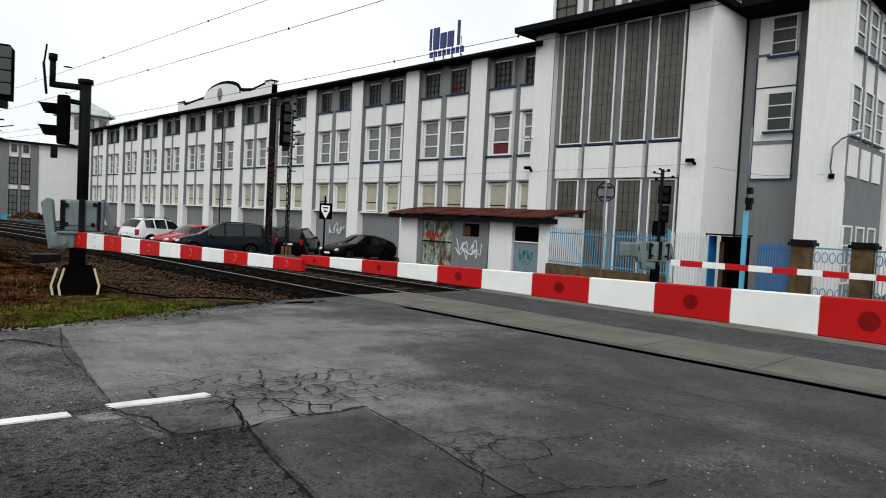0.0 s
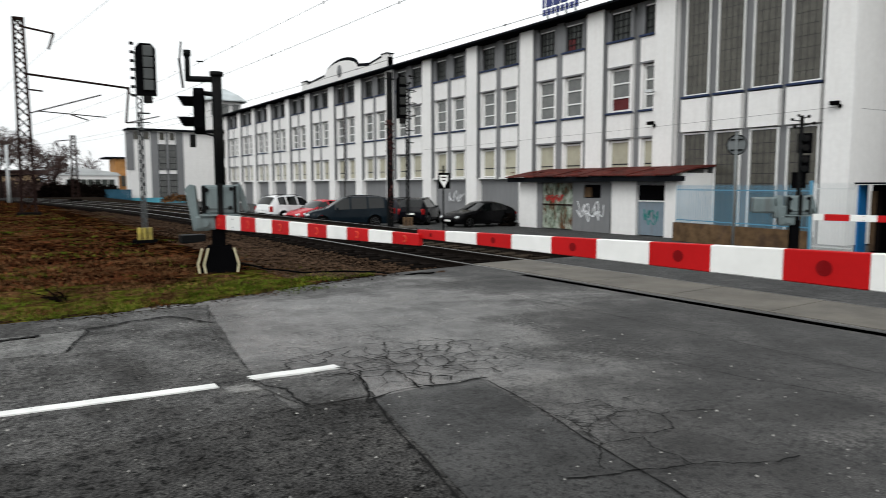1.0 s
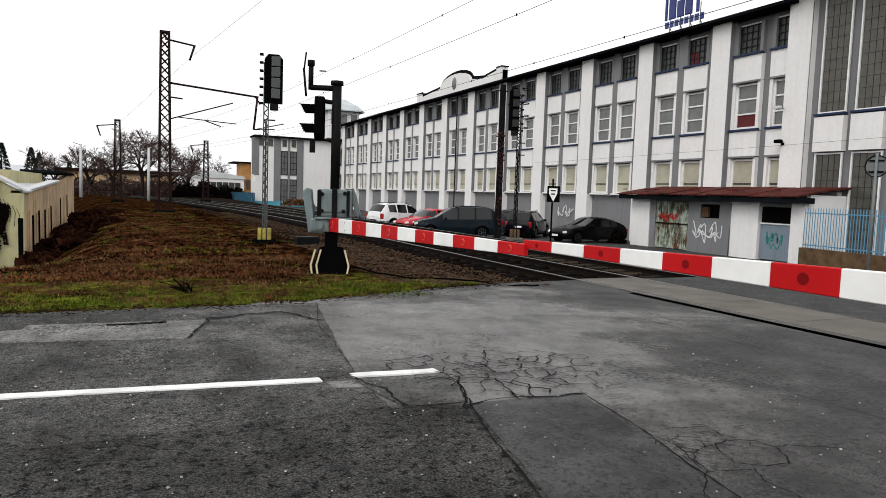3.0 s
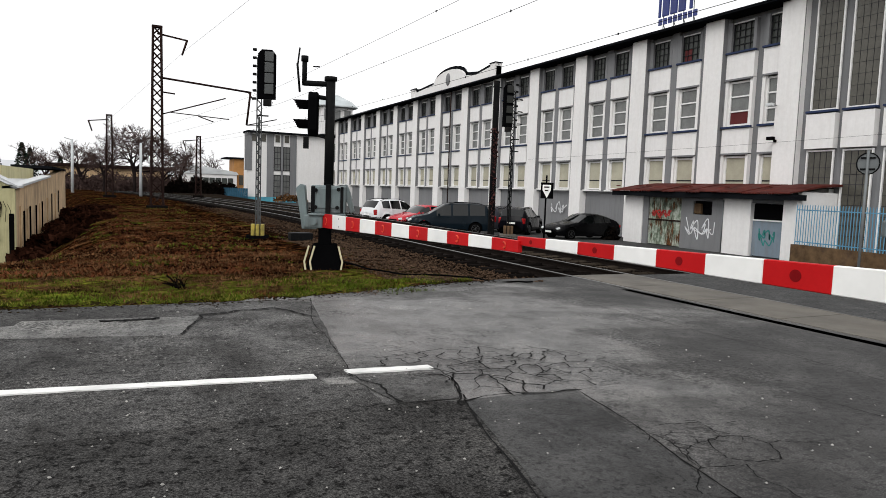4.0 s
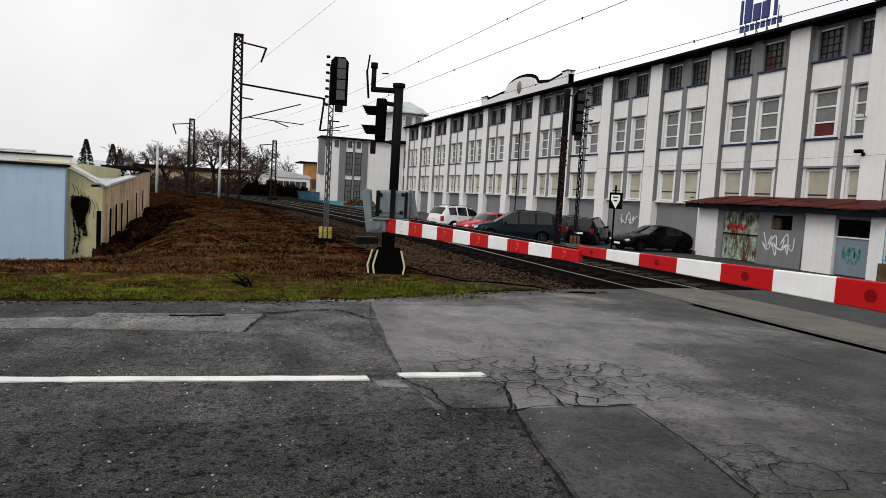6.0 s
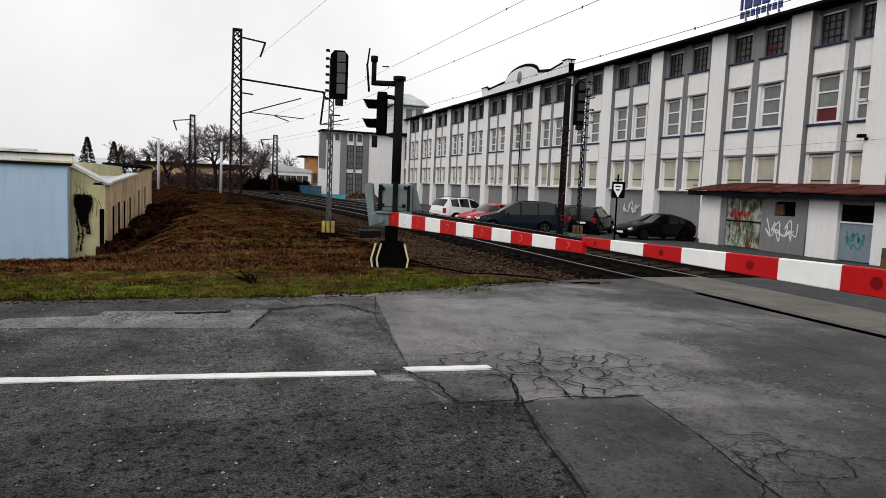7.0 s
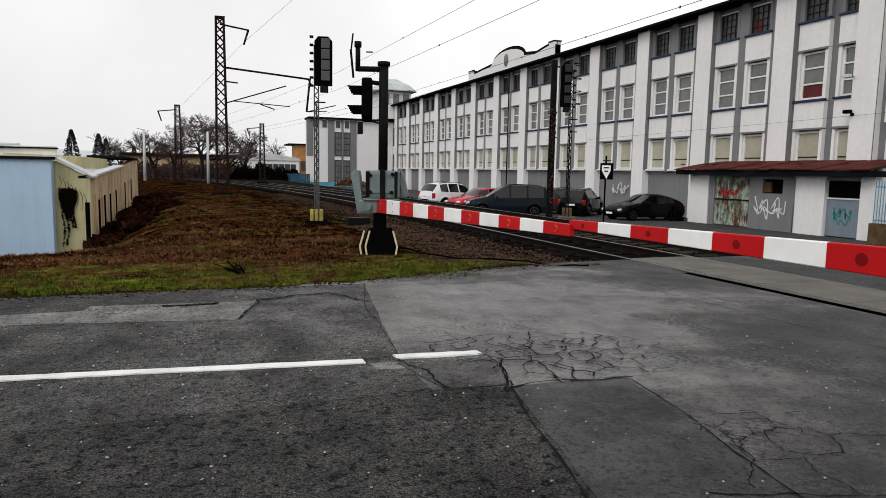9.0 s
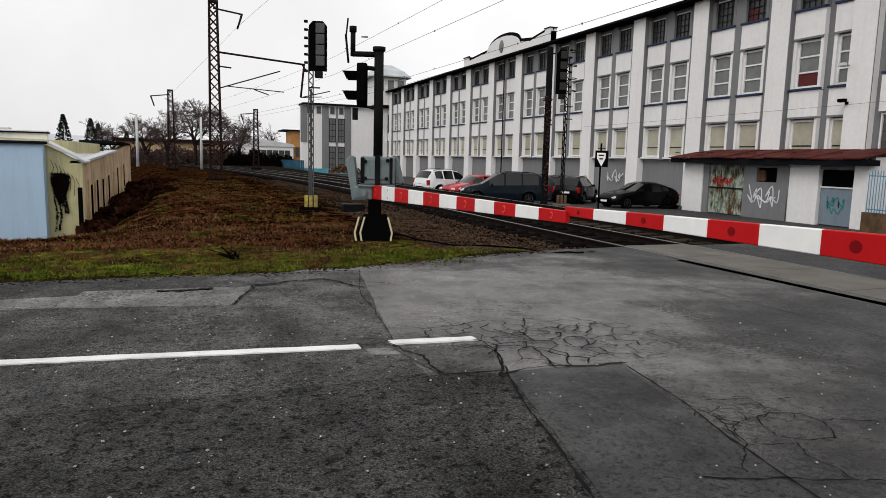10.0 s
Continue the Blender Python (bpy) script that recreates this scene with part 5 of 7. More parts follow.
part("arm", bm, M_DARKPOLE, pole)
pole.matrix_basis = Matrix.Translation((-4.2, 80.5, 0.2))
copy_thing(pole, Matrix.Translation((2.26, 80.6, 0.2)))

creeper_mast = thing("catenary_mast", "narrow rusty mast overgrown with red-brown creeper", "catenary mast", Matrix.Translation((13.62, 24.2, -0.42)), group="catenary masts")
bm = bmesh.new()
for s in (-1, 1):
    bar(bm, (s * 0.08, 0, 0), (s * 0.06, 0, 6.35), 0.06, 0.12)
z = 0.3
while z < 6.1:
    bar(bm, (-0.07, 0, z), (0.07, 0, z + 0.3), 0.03)
    bar(bm, (0.07, 0, z + 0.3), (-0.07, 0, z + 0.6), 0.03)
    z += 0.6
bar(bm, (-0.16, 0, 6.1), (0.22, 0, 6.1), 0.05)
part("shaft", bm, M_DARKPOLE, creeper_mast)
rng = random.Random(5)
verts, faces = [], []
for _ in range(620):
    z = 0.6 + 3.9 * rng.random() ** 0.8
    r = rng.random() * (0.05 + 0.24 * max(0, 0.4 + 0.8 * noise.noise((z * 1.9, 2, 1))))
    a = rng.uniform(0, 6.283)
    c = Vector((r * math.cos(a), r * math.sin(a), z))
    s = rng.uniform(0.02, 0.055)
    u, v = Vector((rng.uniform(-1, 1), rng.uniform(-1, 1), rng.uniform(-1, 1))) * s, Vector((rng.uniform(-1, 1), rng.uniform(-1, 1), rng.uniform(-1, 1))) * s
    b = len(verts)
    verts += [c - u, c + v, c + u, c - v]
    faces.append((b, b + 1, b + 2, b + 3))
part("creeper", sheet("creeper", [tuple(v) for v in verts], faces, surface("dry_red_creeper", (0.09, 0.022, 0.018), 0.9, var=0.5, bumps=0)), None, creeper_mast)


def wire(name, pts, r, label):
    bm = bmesh.new()
    fine = []
    for a, b in zip(pts, pts[1:]):
        a, b = Vector(a), Vector(b)
        for i in range(10):
            t = i / 10
            p = a.lerp(b, t)
            p.z -= 0.0002 * (b - a).length ** 1.6 * 4 * t * (1 - t)
            fine.append(p)
    fine.append(Vector(pts[-1]))
    tube(bm, fine, r)
    ob = part(name, bm, M_BLACK)
    return tagged(ob, label, "overhead wire", group="overhead wires")


def run(x, z, dz=0.0):
    return [(x, -45, z), (x, -5, z), (x, 40.6, z + dz), (x + track_shift(75), 75, z + dz), (x + track_shift(120), 120, z)]


wire("overhead_wire", run(8.60, 5.70, 0.55), 0.007, "thin dark contact wire over the near track")
wire("overhead_wire", run(8.60, 6.45, 0.80), 0.007, "thin dark messenger wire over the near track")
wire("overhead_wire", run(11.85, 5.72, 0.25), 0.008, "thin dark contact wire over the second track")
wire("overhead_wire", run(11.90, 5.62, 0.0), 0.007, "second thin wire over the far track")
wire("overhead_wire", [(-0.6, 62.6, 6.3), (3.3, 40.6, 8.5), (9.4, -5, 10.0)], 0.006, "thin dark feeder wire from the mast head")
bm = bmesh.new()
for i in range(22):
    y = 2 + 4.3 * i
    up = min(1.0, (y + 5) / 45.6)
    dip = 0.36 * up * (1 - up)
    for x, z in ((8.6, 5.70 + 0.55 * up - dip) if i % 2 else (8.6, 6.45 + 0.80 * up - dip), (11.85, 5.72 + 0.25 * up - dip)):
        xx = x + track_shift(y)
        rod(bm, (xx, y, z - 0.03), (xx, y, z + 0.03), 0.02, seg=6)
tagged(part("wire_clamps", bm, M_BLACK), "small dark clamps along the overhead wires", "clamp", kind="stuff")

# loose cable from the barrier drive along the ground
cable_run = [Vector((3.75 + 0.12 * i, 12.3 - 0.09 * i + 0.10 * math.sin(i * 0.55), level(3.75 + 0.12 * i, 12.3 - 0.09 * i) + 0.05 + 0.10 * math.exp(-i * 0.5))) for i in range(24)]
bm = bmesh.new()
tube(bm, cable_run, 0.016, 6)
tagged(new("cable", finish("cable", bm, M_RUBBER, True)), "black loose cable lying on the gravel beside the barrier", "cable")


# ---- brick and render utility hut with rusted roof ----
BX, BZ = 26.3, -0.95
hut = thing("utility_hut", "white rendered hut with grey doors, graffiti and a rusted red roof", "hut", kind="structure")
def flaking_paint():
    """Old green paint worn to primer and rust, running down the sheet."""
    m, n, l, b = shade("flaking_green_door", 0.75, 0.0, 0.1)
    c = ramp(n, l, noise_node(n, l, 2.6, 8, 0.72, stretch=(1, 1.6, 0.7)), [(0.36, (0.03, 0.035, 0.028)), (0.47, (0.16, 0.20, 0.15)), (0.60, (0.42, 0.46, 0.40))])
    rust = ramp(n, l, noise_node(n, l, 9.0, 6, 0.7), [(0.35, (0.02, 0.010, 0.006)), (0.7, (0.17, 0.07, 0.025))])
    where = ramp(n, l, noise_node(n, l, 1.7, 8, 0.75, stretch=(1, 2.2, 0.5)), [(0.50, (0, 0, 0)), (0.58, (1, 1, 1))])
    l.new(mix(n, l, where, c, rust), b.inputs["Base Color"])
    bump(n, l, b, noise_node(n, l, 9.0, 6, 0.7), 0.4, 0.01)
    return m


M_RUSTDOOR = flaking_paint()
M_BLUEDOOR = surface("blue_grey_door", (0.18, 0.23, 0.28), 0.6, var=0.15, big=1.2, dirt=(0.14, 0.12, 0.1), dirt_amount=0.5, streaks=True)


def hutwall(name, y0, y1, z0, z1, mat, depth=0.25, out=0.0, label=""):
    return boxpart(name, (BX + depth / 2 - out, (y0 + y1) / 2, (z0 + z1) / 2), (depth, y1 - y0, z1 - z0), mat, hut, label)


hutwall("wall", 29.55, 31.0, BZ, 1.75, M_WHITEWALL, 0.3, 0.06)
hutwall("wall", 22.45, 24.05, BZ, 1.75, M_WHITEWALL, 0.3, 0.06)
hutwall("wall", 20.14, 20.78, BZ, 1.75, M_WHITEWALL, 0.3, 0.06)
hutwall("lintel", 24.05, 29.55, 1.62, 1.75, M_GREYWALL, 0.3)
hutwall("lintel", 20.78, 22.45, 1.50, 1.75, M_GREYWALL, 0.3)
hutwall("jamb", 29.15, 29.55, BZ, 1.62, M_GREYWALL, 0.2)
hutwall("wall", 24.05, 26.75, BZ, 0.82, M_GREYWALL, 0.2)
hutwall("wall", 24.05, 24.75, 0.82, 1.62, M_GREYWALL, 0.2)
hutwall("wall", 25.95, 26.75, 0.82, 1.62, M_GREYWALL, 0.2)
hutwall("wall", 24.75, 25.95, 1.50, 1.62, M_GREYWALL, 0.2)
# no real hole: a black panel paints the shade inside the window
hutwall("window_opening", 24.75, 25.95, 0.82, 1.50, M_BLACK, 0.04, -0.14, "black panel for the shade inside a glassless window opening")
boxpart("vent_box", (BX + 0.08, 25.68, 1.12), (0.14, 0.42, 0.5), M_STONE, hut, "brown vent box in the window")
for y0, y1 in ((26.75, 27.95), (27.98, 29.15)):
    hutwall("door", y0, y1, BZ + 0.05, 1.60, M_RUSTDOOR, 0.06, -0.08, "flaking pale green steel door with rust")
boxpart("door_bar", (BX + 0.05, 27.95, 0.42), (0.05, 2.6, 0.07), M_RUST, hut, "rusty locking bar")
dr = hutwall("door", 20.82, 22.40, BZ + 0.05, 0.72, M_BLUEDOOR, 0.06, -0.08, "blue-grey steel door with green graffiti")
# black panel in place of the shaded space behind the transom
hutwall("transom", 20.82, 22.40, 0.74, 1.48, M_BLACK, 0.05, -0.12, "black panel for the shade inside the open transom above the door")
boxpart("transom_frame", (BX + 0.06, 21.6, 0.73), (0.08, 1.6, 0.06), M_FRAME, hut)
bm = bmesh.new()
rod(bm, (BX - 0.09, 24.0, BZ), (BX - 0.09, 24.0, 1.6), 0.03, seg=6)
part("downpipe", bm, M_STEEL, hut)
boxpart("side_wall", (BX + 1.5, 20.25, 0.55), (2.5, 0.22, 3.0), M_WHITEWALL, hut)
boxpart("side_wall", (BX + 1.5, 30.9, 0.55), (2.5, 0.22, 3.0), M_WHITEWALL, hut)
# taller than the board itself: also stands for the shadow below the roof
boxpart("fascia", (BX - 0.25, 25.65, 1.79), (0.9, 11.5, 0.24), M_DARKGREY, hut, "dark overhanging fascia board, deepened to include the shade under the roof")
rng = random.Random(9)
nroof = 14
for i in range(nroof):
    y0, y1 = 19.95 + 11.5 * i / nroof, 19.95 + 11.5 * (i + 1) / nroof
    dz, e = rng.uniform(-0.025, 0.025), rng.uniform(-0.09, 0.10)
    bm = bmesh.new()
    prism(bm, [(BX - 0.80 + e, 1.93 + dz), (BX - 0.80 + e, 1.98 + dz), (BX + 1.1, 2.32 + dz * 1.5), (DX - 0.05, 2.46), (DX - 0.05, 2.36), (BX + 1.1, 2.24)], "y", y0 + 0.01, y1 + 0.03)
    part("roof_sheet", bm, M_TILE, hut)
    if i % 3 != 0:
        bm = bmesh.new()
        box(bm, (BX + rng.uniform(-0.6, 0.6), (y0 + y1) / 2, 2.20), (rng.uniform(0.1, 0.25), rng.uniform(0.1, 0.3), 0.05), 12)
        part("debris", bm, M_TILE, hut)


def scribble(name, x, y, z, w, h, n, mat, seed, thick=0.03, parent=None):
    """A sprayed scrawl as one looping stroke, no lettering."""
    r = random.Random(seed)
    bm = bmesh.new()
    pts = []
    for i in range(n):
        back = 0.16 if i % 3 == 2 else -0.03
        up = (0.5, -0.5, 0.05, -0.35, 0.42, -0.1)[i % 6]
        pts.append(Vector((x, y + w / 2 - w * (i / (n - 1)) + (back + r.uniform(-0.06, 0.06)) * w * 0.9, z + h * up * r.uniform(0.65, 1.15))))
    out = []
    for i in range(n - 1):
        p0, p1, p2, p3 = pts[max(i - 1, 0)], pts[i], pts[i + 1], pts[min(i + 2, n - 1)]
        for k in range(6):
            t = k / 6
            out.append(0.5 * (2 * p1 + (p2 - p0) * t + (2 * p0 - 5 * p1 + 4 * p2 - p3) * t * t + (3 * p1 - p0 - 3 * p2 + p3) * t ** 3))
    for a, b in zip(out, out[1:]):
        bar(bm, a, b, 0.008, thick)
    return part(name, bm, mat, parent)


M_SPRAYW = surface("white_spray", (0.75, 0.76, 0.78), 0.7)
M_SPRAYR = surface("red_spray", (0.50, 0.02, 0.015), 0.7)
M_SPRAYG = surface("teal_spray", (0.02, 0.22, 0.20), 0.7)
scribble("graffiti", BX - 0.012, 25.45, 0.12, 1.75, 0.95, 17, M_SPRAYW, 2, 0.05, hut)
scribble("graffiti", BX - 0.014, 25.3, 0.0, 1.3, 0.35, 7, M_SPRAYW, 3, 0.045, hut)
scribble("graffiti", BX + 0.070, 28.2, 0.78, 1.5, 0.42, 19, M_SPRAYR, 4, 0.07, hut)
scribble("graffiti", BX + 0.070, 21.6, 0.10, 0.9, 0.50, 12, M_SPRAYG, 5, 0.06, hut)
scribble("graffiti", BX + 0.071, 21.55, -0.2, 0.8, 0.5, 6, M_SPRAYG, 6, 0.05, hut)
scribble("graffiti", DX - 0.06, 41.3, 0.6, 1.9, 0.9, 13, M_SPRAYW, 7, 0.06, factory)


# ---- fences, gate and gate posts before the stair block ----
def paling_fence(name, a, b, z0, z1, step, mat, label, wall=0.0, wide=0.035):
    f = thing(name, label, "fence", group="fences along the factory")
    a, b = Vector(a), Vector(b)
    n = max(2, int((b - a).length / step))
    d = (b - a).normalized()
    ang = math.atan2(d.y, d.x)
    bm = bmesh.new()
    box(bm, (0, 0, (z0 + z1) / 2), (wide, 0.02, z1 - z0))
    prism(bm, [(-wide / 2, z1), (wide / 2, z1), (0, z1 + 0.07)], "y", -0.01, 0.01)
    me = finish("paling", bm, mat)
    for i in range(n + 1):
        p = a.lerp(b, i / n)
        placed("paling", me, f, Matrix.Translation((p.x, p.y, 0)) @ Matrix.Rotation(ang, 4, "Z"))
    for z in (z0 + 0.12, z1 - 0.15):
        bm = bmesh.new()
        bar(bm, (a.x + 0.03, a.y, z), (b.x + 0.03, b.y, z), 0.04)
        part("rail", bm, mat, f)
    if wall:
        m = (a + b) / 2
        bm = bmesh.new()
        box(bm, (m.x, m.y, z0 - wall / 2), ((b - a).length + 0.1, 0.3, wall), Matrix.Rotation(ang, 4, "Z"))
        part("plinth", bm, M_STONE, f, "stained low plinth wall")
    return f


paling_fence("fence", (25.1, 19.25, 0), (24.0, 12.95, 0), -0.12, 1.44, 0.13, M_PALEFENCE, "pale blue iron paling fence on a low plinth", 0.8, 0.024)
paling_fence("gate", (24.0, 12.85, 0), (24.0, 11.5, 0), -0.75, 1.52, 0.105, M_WHITEFENCE, "off-white iron paling gate beside the stair block", 0, 0.05)
boxpart("gate_post", (23.95, 12.9, 0.4), (0.09, 0.09, 2.5), M_PALEFENCE)
tagged(bpy.data.objects["gate_post"], "pale blue square steel gate post", "gate post")
kiosk = thing("gate_kiosk", "dark open gate shelter with blue side panel and brown boards", "shelter")
boxpart("side_panel", (24.3, 11.38, 0.35), (0.6, 0.05, 2.3), M_BLUEFENCE, kiosk, "blue side panel")
boxpart("back_panel", (25.0, 10.85, 0.35), (0.06, 1.05, 2.3), M_BLACK, kiosk)
boxpart("board", (24.7, 11.2, 0.3), (0.05, 0.16, 2.0), M_STONE, kiosk)
boxpart("board", (24.7, 11.02, 0.3), (0.05, 0.12, 2.0), M_SLEEPER, kiosk)
boxpart("roof", (24.5, 10.88, 1.55), (1.2, 1.2, 0.06), M_DARKGREY, kiosk)
boxpart("side_panel", (24.3, 10.36, 0.35), (0.6, 0.05, 2.3), M_BLACK, kiosk)
bp = thing("blue_post", "bright pale blue steel post carrying dark equipment", "post")
boxpart("shaft", (23.9, 10.1, 0.75), (0.14, 0.14, 3.3), surface("sky_blue_post_paint", (0.10, 0.42, 0.62), 0.5, var=0.15), bp, bevel=0.015)
bm = bmesh.new()
rod(bm, (23.9, 10.1, 2.4), (23.9, 10.1, 5.3), 0.035, seg=8)
part("conduit", bm, M_STEEL, bp)
for z, s in ((2.75, 0.22), (3.1, 0.16), (2.55, 0.14)):
    boxpart("equipment_box", (23.85, 10.0, z), (0.2, s, 0.22), M_DARKPOLE, bp)
paling_fence("fence", (25.0, 10.0, 0), (25.0, 8.75, 0), -0.7, 1.28, 0.085, M_BLUEFENCE, "bright blue iron paling fence", 0, 0.05)


def gate_pillar(y, label):
    p = thing("gate_pillar", label, "gate pillar", Matrix.Translation((25.0, y, -0.92)), group="stone gate pillars")
    boxpart("shaft", (0, 0, 1.12), (0.5, 0.62, 2.24), M_STONE, p, bevel=0.02)
    bm = bmesh.new()
    box(bm, (0, 0, 2.29), (0.68, 0.80, 0.12), bevel=0.02)
    box(bm, (0, 0, 2.39), (0.56, 0.68, 0.10), bevel=0.02)
    part("cap", bm, M_DARKPOLE, p, "dark weathered cap")


for y in (8.55, 6.72, 5.1):
    gate_pillar(y, "brown stained stone gate pillar with dark cap")


def ornamental_gate(y0, y1, label):
    g = thing("ornamental_gate", label, "gate", group="ornamental gate leaves")
    for z in (-0.7, 0.35, 1.25):
        boxpart("rail", (25.0, (y0 + y1) / 2, z), (0.04, y1 - y0, 0.05), M_PALEFENCE, g)
    n = int((y1 - y0) / 0.11)
    bm = bmesh.new()
    box(bm, (0, 0, 0.28), (0.022, 0.028, 2.0))
    upright = finish("upright", bm, M_WHITEFENCE)
    for i in range(n + 1):
        placed("upright", upright, g, Matrix.Translation((25.0, y0 + (y1 - y0) * i / n, 0)))
    m = max(2, int((y1 - y0) / 0.22))
    for z in (0.95, -0.25):
        for i in range(m):
            bm = bmesh.new()
            yc = y0 + (y1 - y0) * (i + 0.5) / m
            pts = [(24.98, yc + 0.085 * math.cos(6.283 * k / 12), z + 0.17 * math.sin(6.283 * k / 12)) for k in range(13)]
            for p, q in zip(pts, pts[1:]):
                rod(bm, p, q, 0.017, seg=5, caps=False)
            part("scroll", bm, M_PALEFENCE, g)


ornamental_gate(7.05, 8.2, "pale blue ornamental iron gate leaf with scrolls")
ornamental_gate(5.45, 6.4, "pale blue ornamental iron gate leaf with scrolls")

# round sign seen from behind
rs = thing("round_sign", "grey back of a round road sign on a pole", "road sign", Matrix.Translation((17.05, 11.4, -0.33 - 0.3)) @ Matrix.Rotation(radians(-80), 4, "Z"))
bm = bmesh.new()
rod(bm, (0, 0, -0.15), (0, 0, 3.55), 0.035, seg=8)
part("pole", bm, M_STEEL, rs)
bm = bmesh.new()
rod(bm, (0, 0.03, 3.22), (0, 0.05, 3.22), 0.27, seg=16)
part("disc", bm, M_STEEL, rs)
bm = bmesh.new()
for i in range(16):
    a, b = 6.283 * i / 16, 6.283 * (i + 1) / 16
    bar(bm, (0.27 * math.cos(a), 0.02, 3.22 + 0.27 * math.sin(a)), (0.27 * math.cos(b), 0.02, 3.22 + 0.27 * math.sin(b)), 0.025)
part("rim", bm, M_DARKPOLE, rs)
for z in (3.08, 3.36):
    boxpart("clamp", (0, 0.01, z), (0.34, 0.03, 0.04), M_DARKPOLE, rs)

# shield sign by the yard
ss = thing("shield_sign", "dark square sign with white shield on a black pole", "road sign", Matrix.Translation((13.7, 20.55, -0.15)) @ Matrix.Rotation(radians(-33), 4, "Z"))
bm = bmesh.new()
rod(bm, (0, 0, -0.35), (0, 0, 2.35), 0.03, seg=8)
part("pole", bm, M_BLACK, ss)
boxpart("board", (0.03, -0.04, 1.82), (0.44, 0.03, 0.56), M_BLACK, ss)
bm = bmesh.new()
prism(bm, [(-0.13, 2.02), (0.16, 2.02), (0.16, 1.84), (0.03, 1.56), (-0.13, 1.84)], "y", -0.064, -0.056)
sh = part("shield", bm, M_WHITE, ss)
for z, w in ((1.94, 0.18), (1.82, 0.12)):
    boxpart("bar", (0.015, -0.068, z), (w, 0.006, 0.045), M_RUST, sh)

# dark road signal behind the far barrier
ds = thing("crossing_signal", "dark crossing signal with round hoods seen from behind", "traffic signal", Matrix.Translation((21.35, 11.95, -0.65)) @ Matrix.Rotation(radians(-55), 4, "Z"))
bm = bmesh.new()
rod(bm, (0, 0, -0.25), (0, 0, 4.3), 0.06, seg=8)
part("pole", bm, M_DARKPOLE, ds)
for z, w, h in ((3.45, 0.42, 0.62), (2.80, 0.34, 0.55)):
    plate = boxpart("backplate", (0.12, 0.06, z), (w, 0.05, h), M_BLACK, ds, bevel=0.02)
    for dz in (-0.14, 0.14):
        bm = bmesh.new()
        rod(bm, (0.12, -0.16, z + dz), (0.12, 0.05, z + dz), 0.10, seg=12)
        part("hood", bm, M_DARKPOLE, plate)
for x, z, r in ((-0.28, 4.18, 0.05), (-0.10, 4.30, 0.045), (0.18, 4.26, 0.055), (0.33, 4.05, 0.05), (-0.2, 3.95, 0.06)):
    bm = bmesh.new()
    rod(bm, (x, -0.10, z), (x, 0.08, z + 0.02), r, r * 0.7, seg=10)
    rod(bm, (0, 0, z - 0.06), (x, 0, z), 0.018, seg=6)
    part("lamp", bm, M_DARKPOLE, ds)
boxpart("cabinet", (0, 0.1, 2.3), (0.4, 0.2, 0.5), M_BLACK, ds)

# lamps, camera boxes and cables on the facade
def wall_lamp(x, y, z, label):
    w = thing("wall_lamp", label, "wall lamp", Matrix.Translation((x, y, z)), group="facade fittings")
    bm = bmesh.new()
    pts = [(0, 0, 0), (-0.25, 0, 0.35), (-0.28, -0.05, 1.15), (-0.30, -0.35, 1.45), (-0.33, -0.75, 1.62)]
    for p, q in zip(pts, pts[1:]):
        rod(bm, p, q, 0.035, seg=8)
    part("arm", bm, M_STEEL, w)
    bm = bmesh.new()
    bmesh.ops.create_uvsphere(bm, u_segments=10, v_segments=6, radius=0.2, matrix=Matrix.Translation((-0.34, -0.85, 1.66)) @ Matrix.Rotation(radians(-14), 4, "X") @ Matrix.Diagonal((0.6, 1.5, 0.45, 1)))
    part("head", bm, M_ROOFGREY, w, smooth=True)
    boxpart("mount", (-0.04, 0, 0), (0.1, 0.2, 0.2), M_BLACK, w)


wall_lamp(30.46, 9.4, 4.15, "grey curved wall lamp on the corner pier")


def wall_camera(x, y, z, label):
    w = thing("security_camera", label, "camera", Matrix.Translation((x, y, z)), group="facade fittings")
    boxpart("mount", (-0.04, 0, 0), (0.1, 0.12, 0.12), M_BLACK, w)
    boxpart("housing", (-0.18, 0.14, 0.12), (0.22, 0.34, 0.16), M_BLACK, w, bevel=0.02)


wall_camera(STX - 0.12, 14.3, 4.62, "small black security camera on the white pier")
wall_camera(STX - 0.12, 23.3, 4.5, "small black security camera above the hut")
fl = thing("floodlight", "small pale floodlight on the white pier", "floodlight", Matrix.Translation((STX - 0.12, 23.4, 6.2)), group="facade fittings")
boxpart("arm", (-0.12, 0, 0), (0.24, 0.04, 0.04), M_STEEL, fl)
boxpart("lamp_head", (-0.3, 0.12, 0.02), (0.2, 0.36, 0.14), M_ROOFGREY, fl, bevel=0.02)
wire("wall_cable", [(28.52, 45.0, 4.2), (28.50, 30.0, 4.35), (28.45, 23.5, 4.42), (28.45, 14.4, 4.58)], 0.006, "thin grey cable slung along the facade")
wire("wall_cable", [(28.45, 14.3, 4.6), (31.9, 12.6, 4.35), (30.3, 9.6, 4.2)], 0.006, "thin dark cable to the corner lamp")
for yy in (59.0 - 0.1, 22.3):
    bm = bmesh.new()
    x = DX - 0.5 if yy > 30 else STX - 0.06
    rod(bm, (x, yy, GROUND_Z), (x, yy, 10.9), 0.06, seg=8)
    dp = part("downpipe", bm, M_RUST if yy > 30 else M_STEEL)
    tagged(dp, "rusty rainwater downpipe on the factory front" if yy > 30 else "grey rainwater downpipe on the stair block", "downpipe")

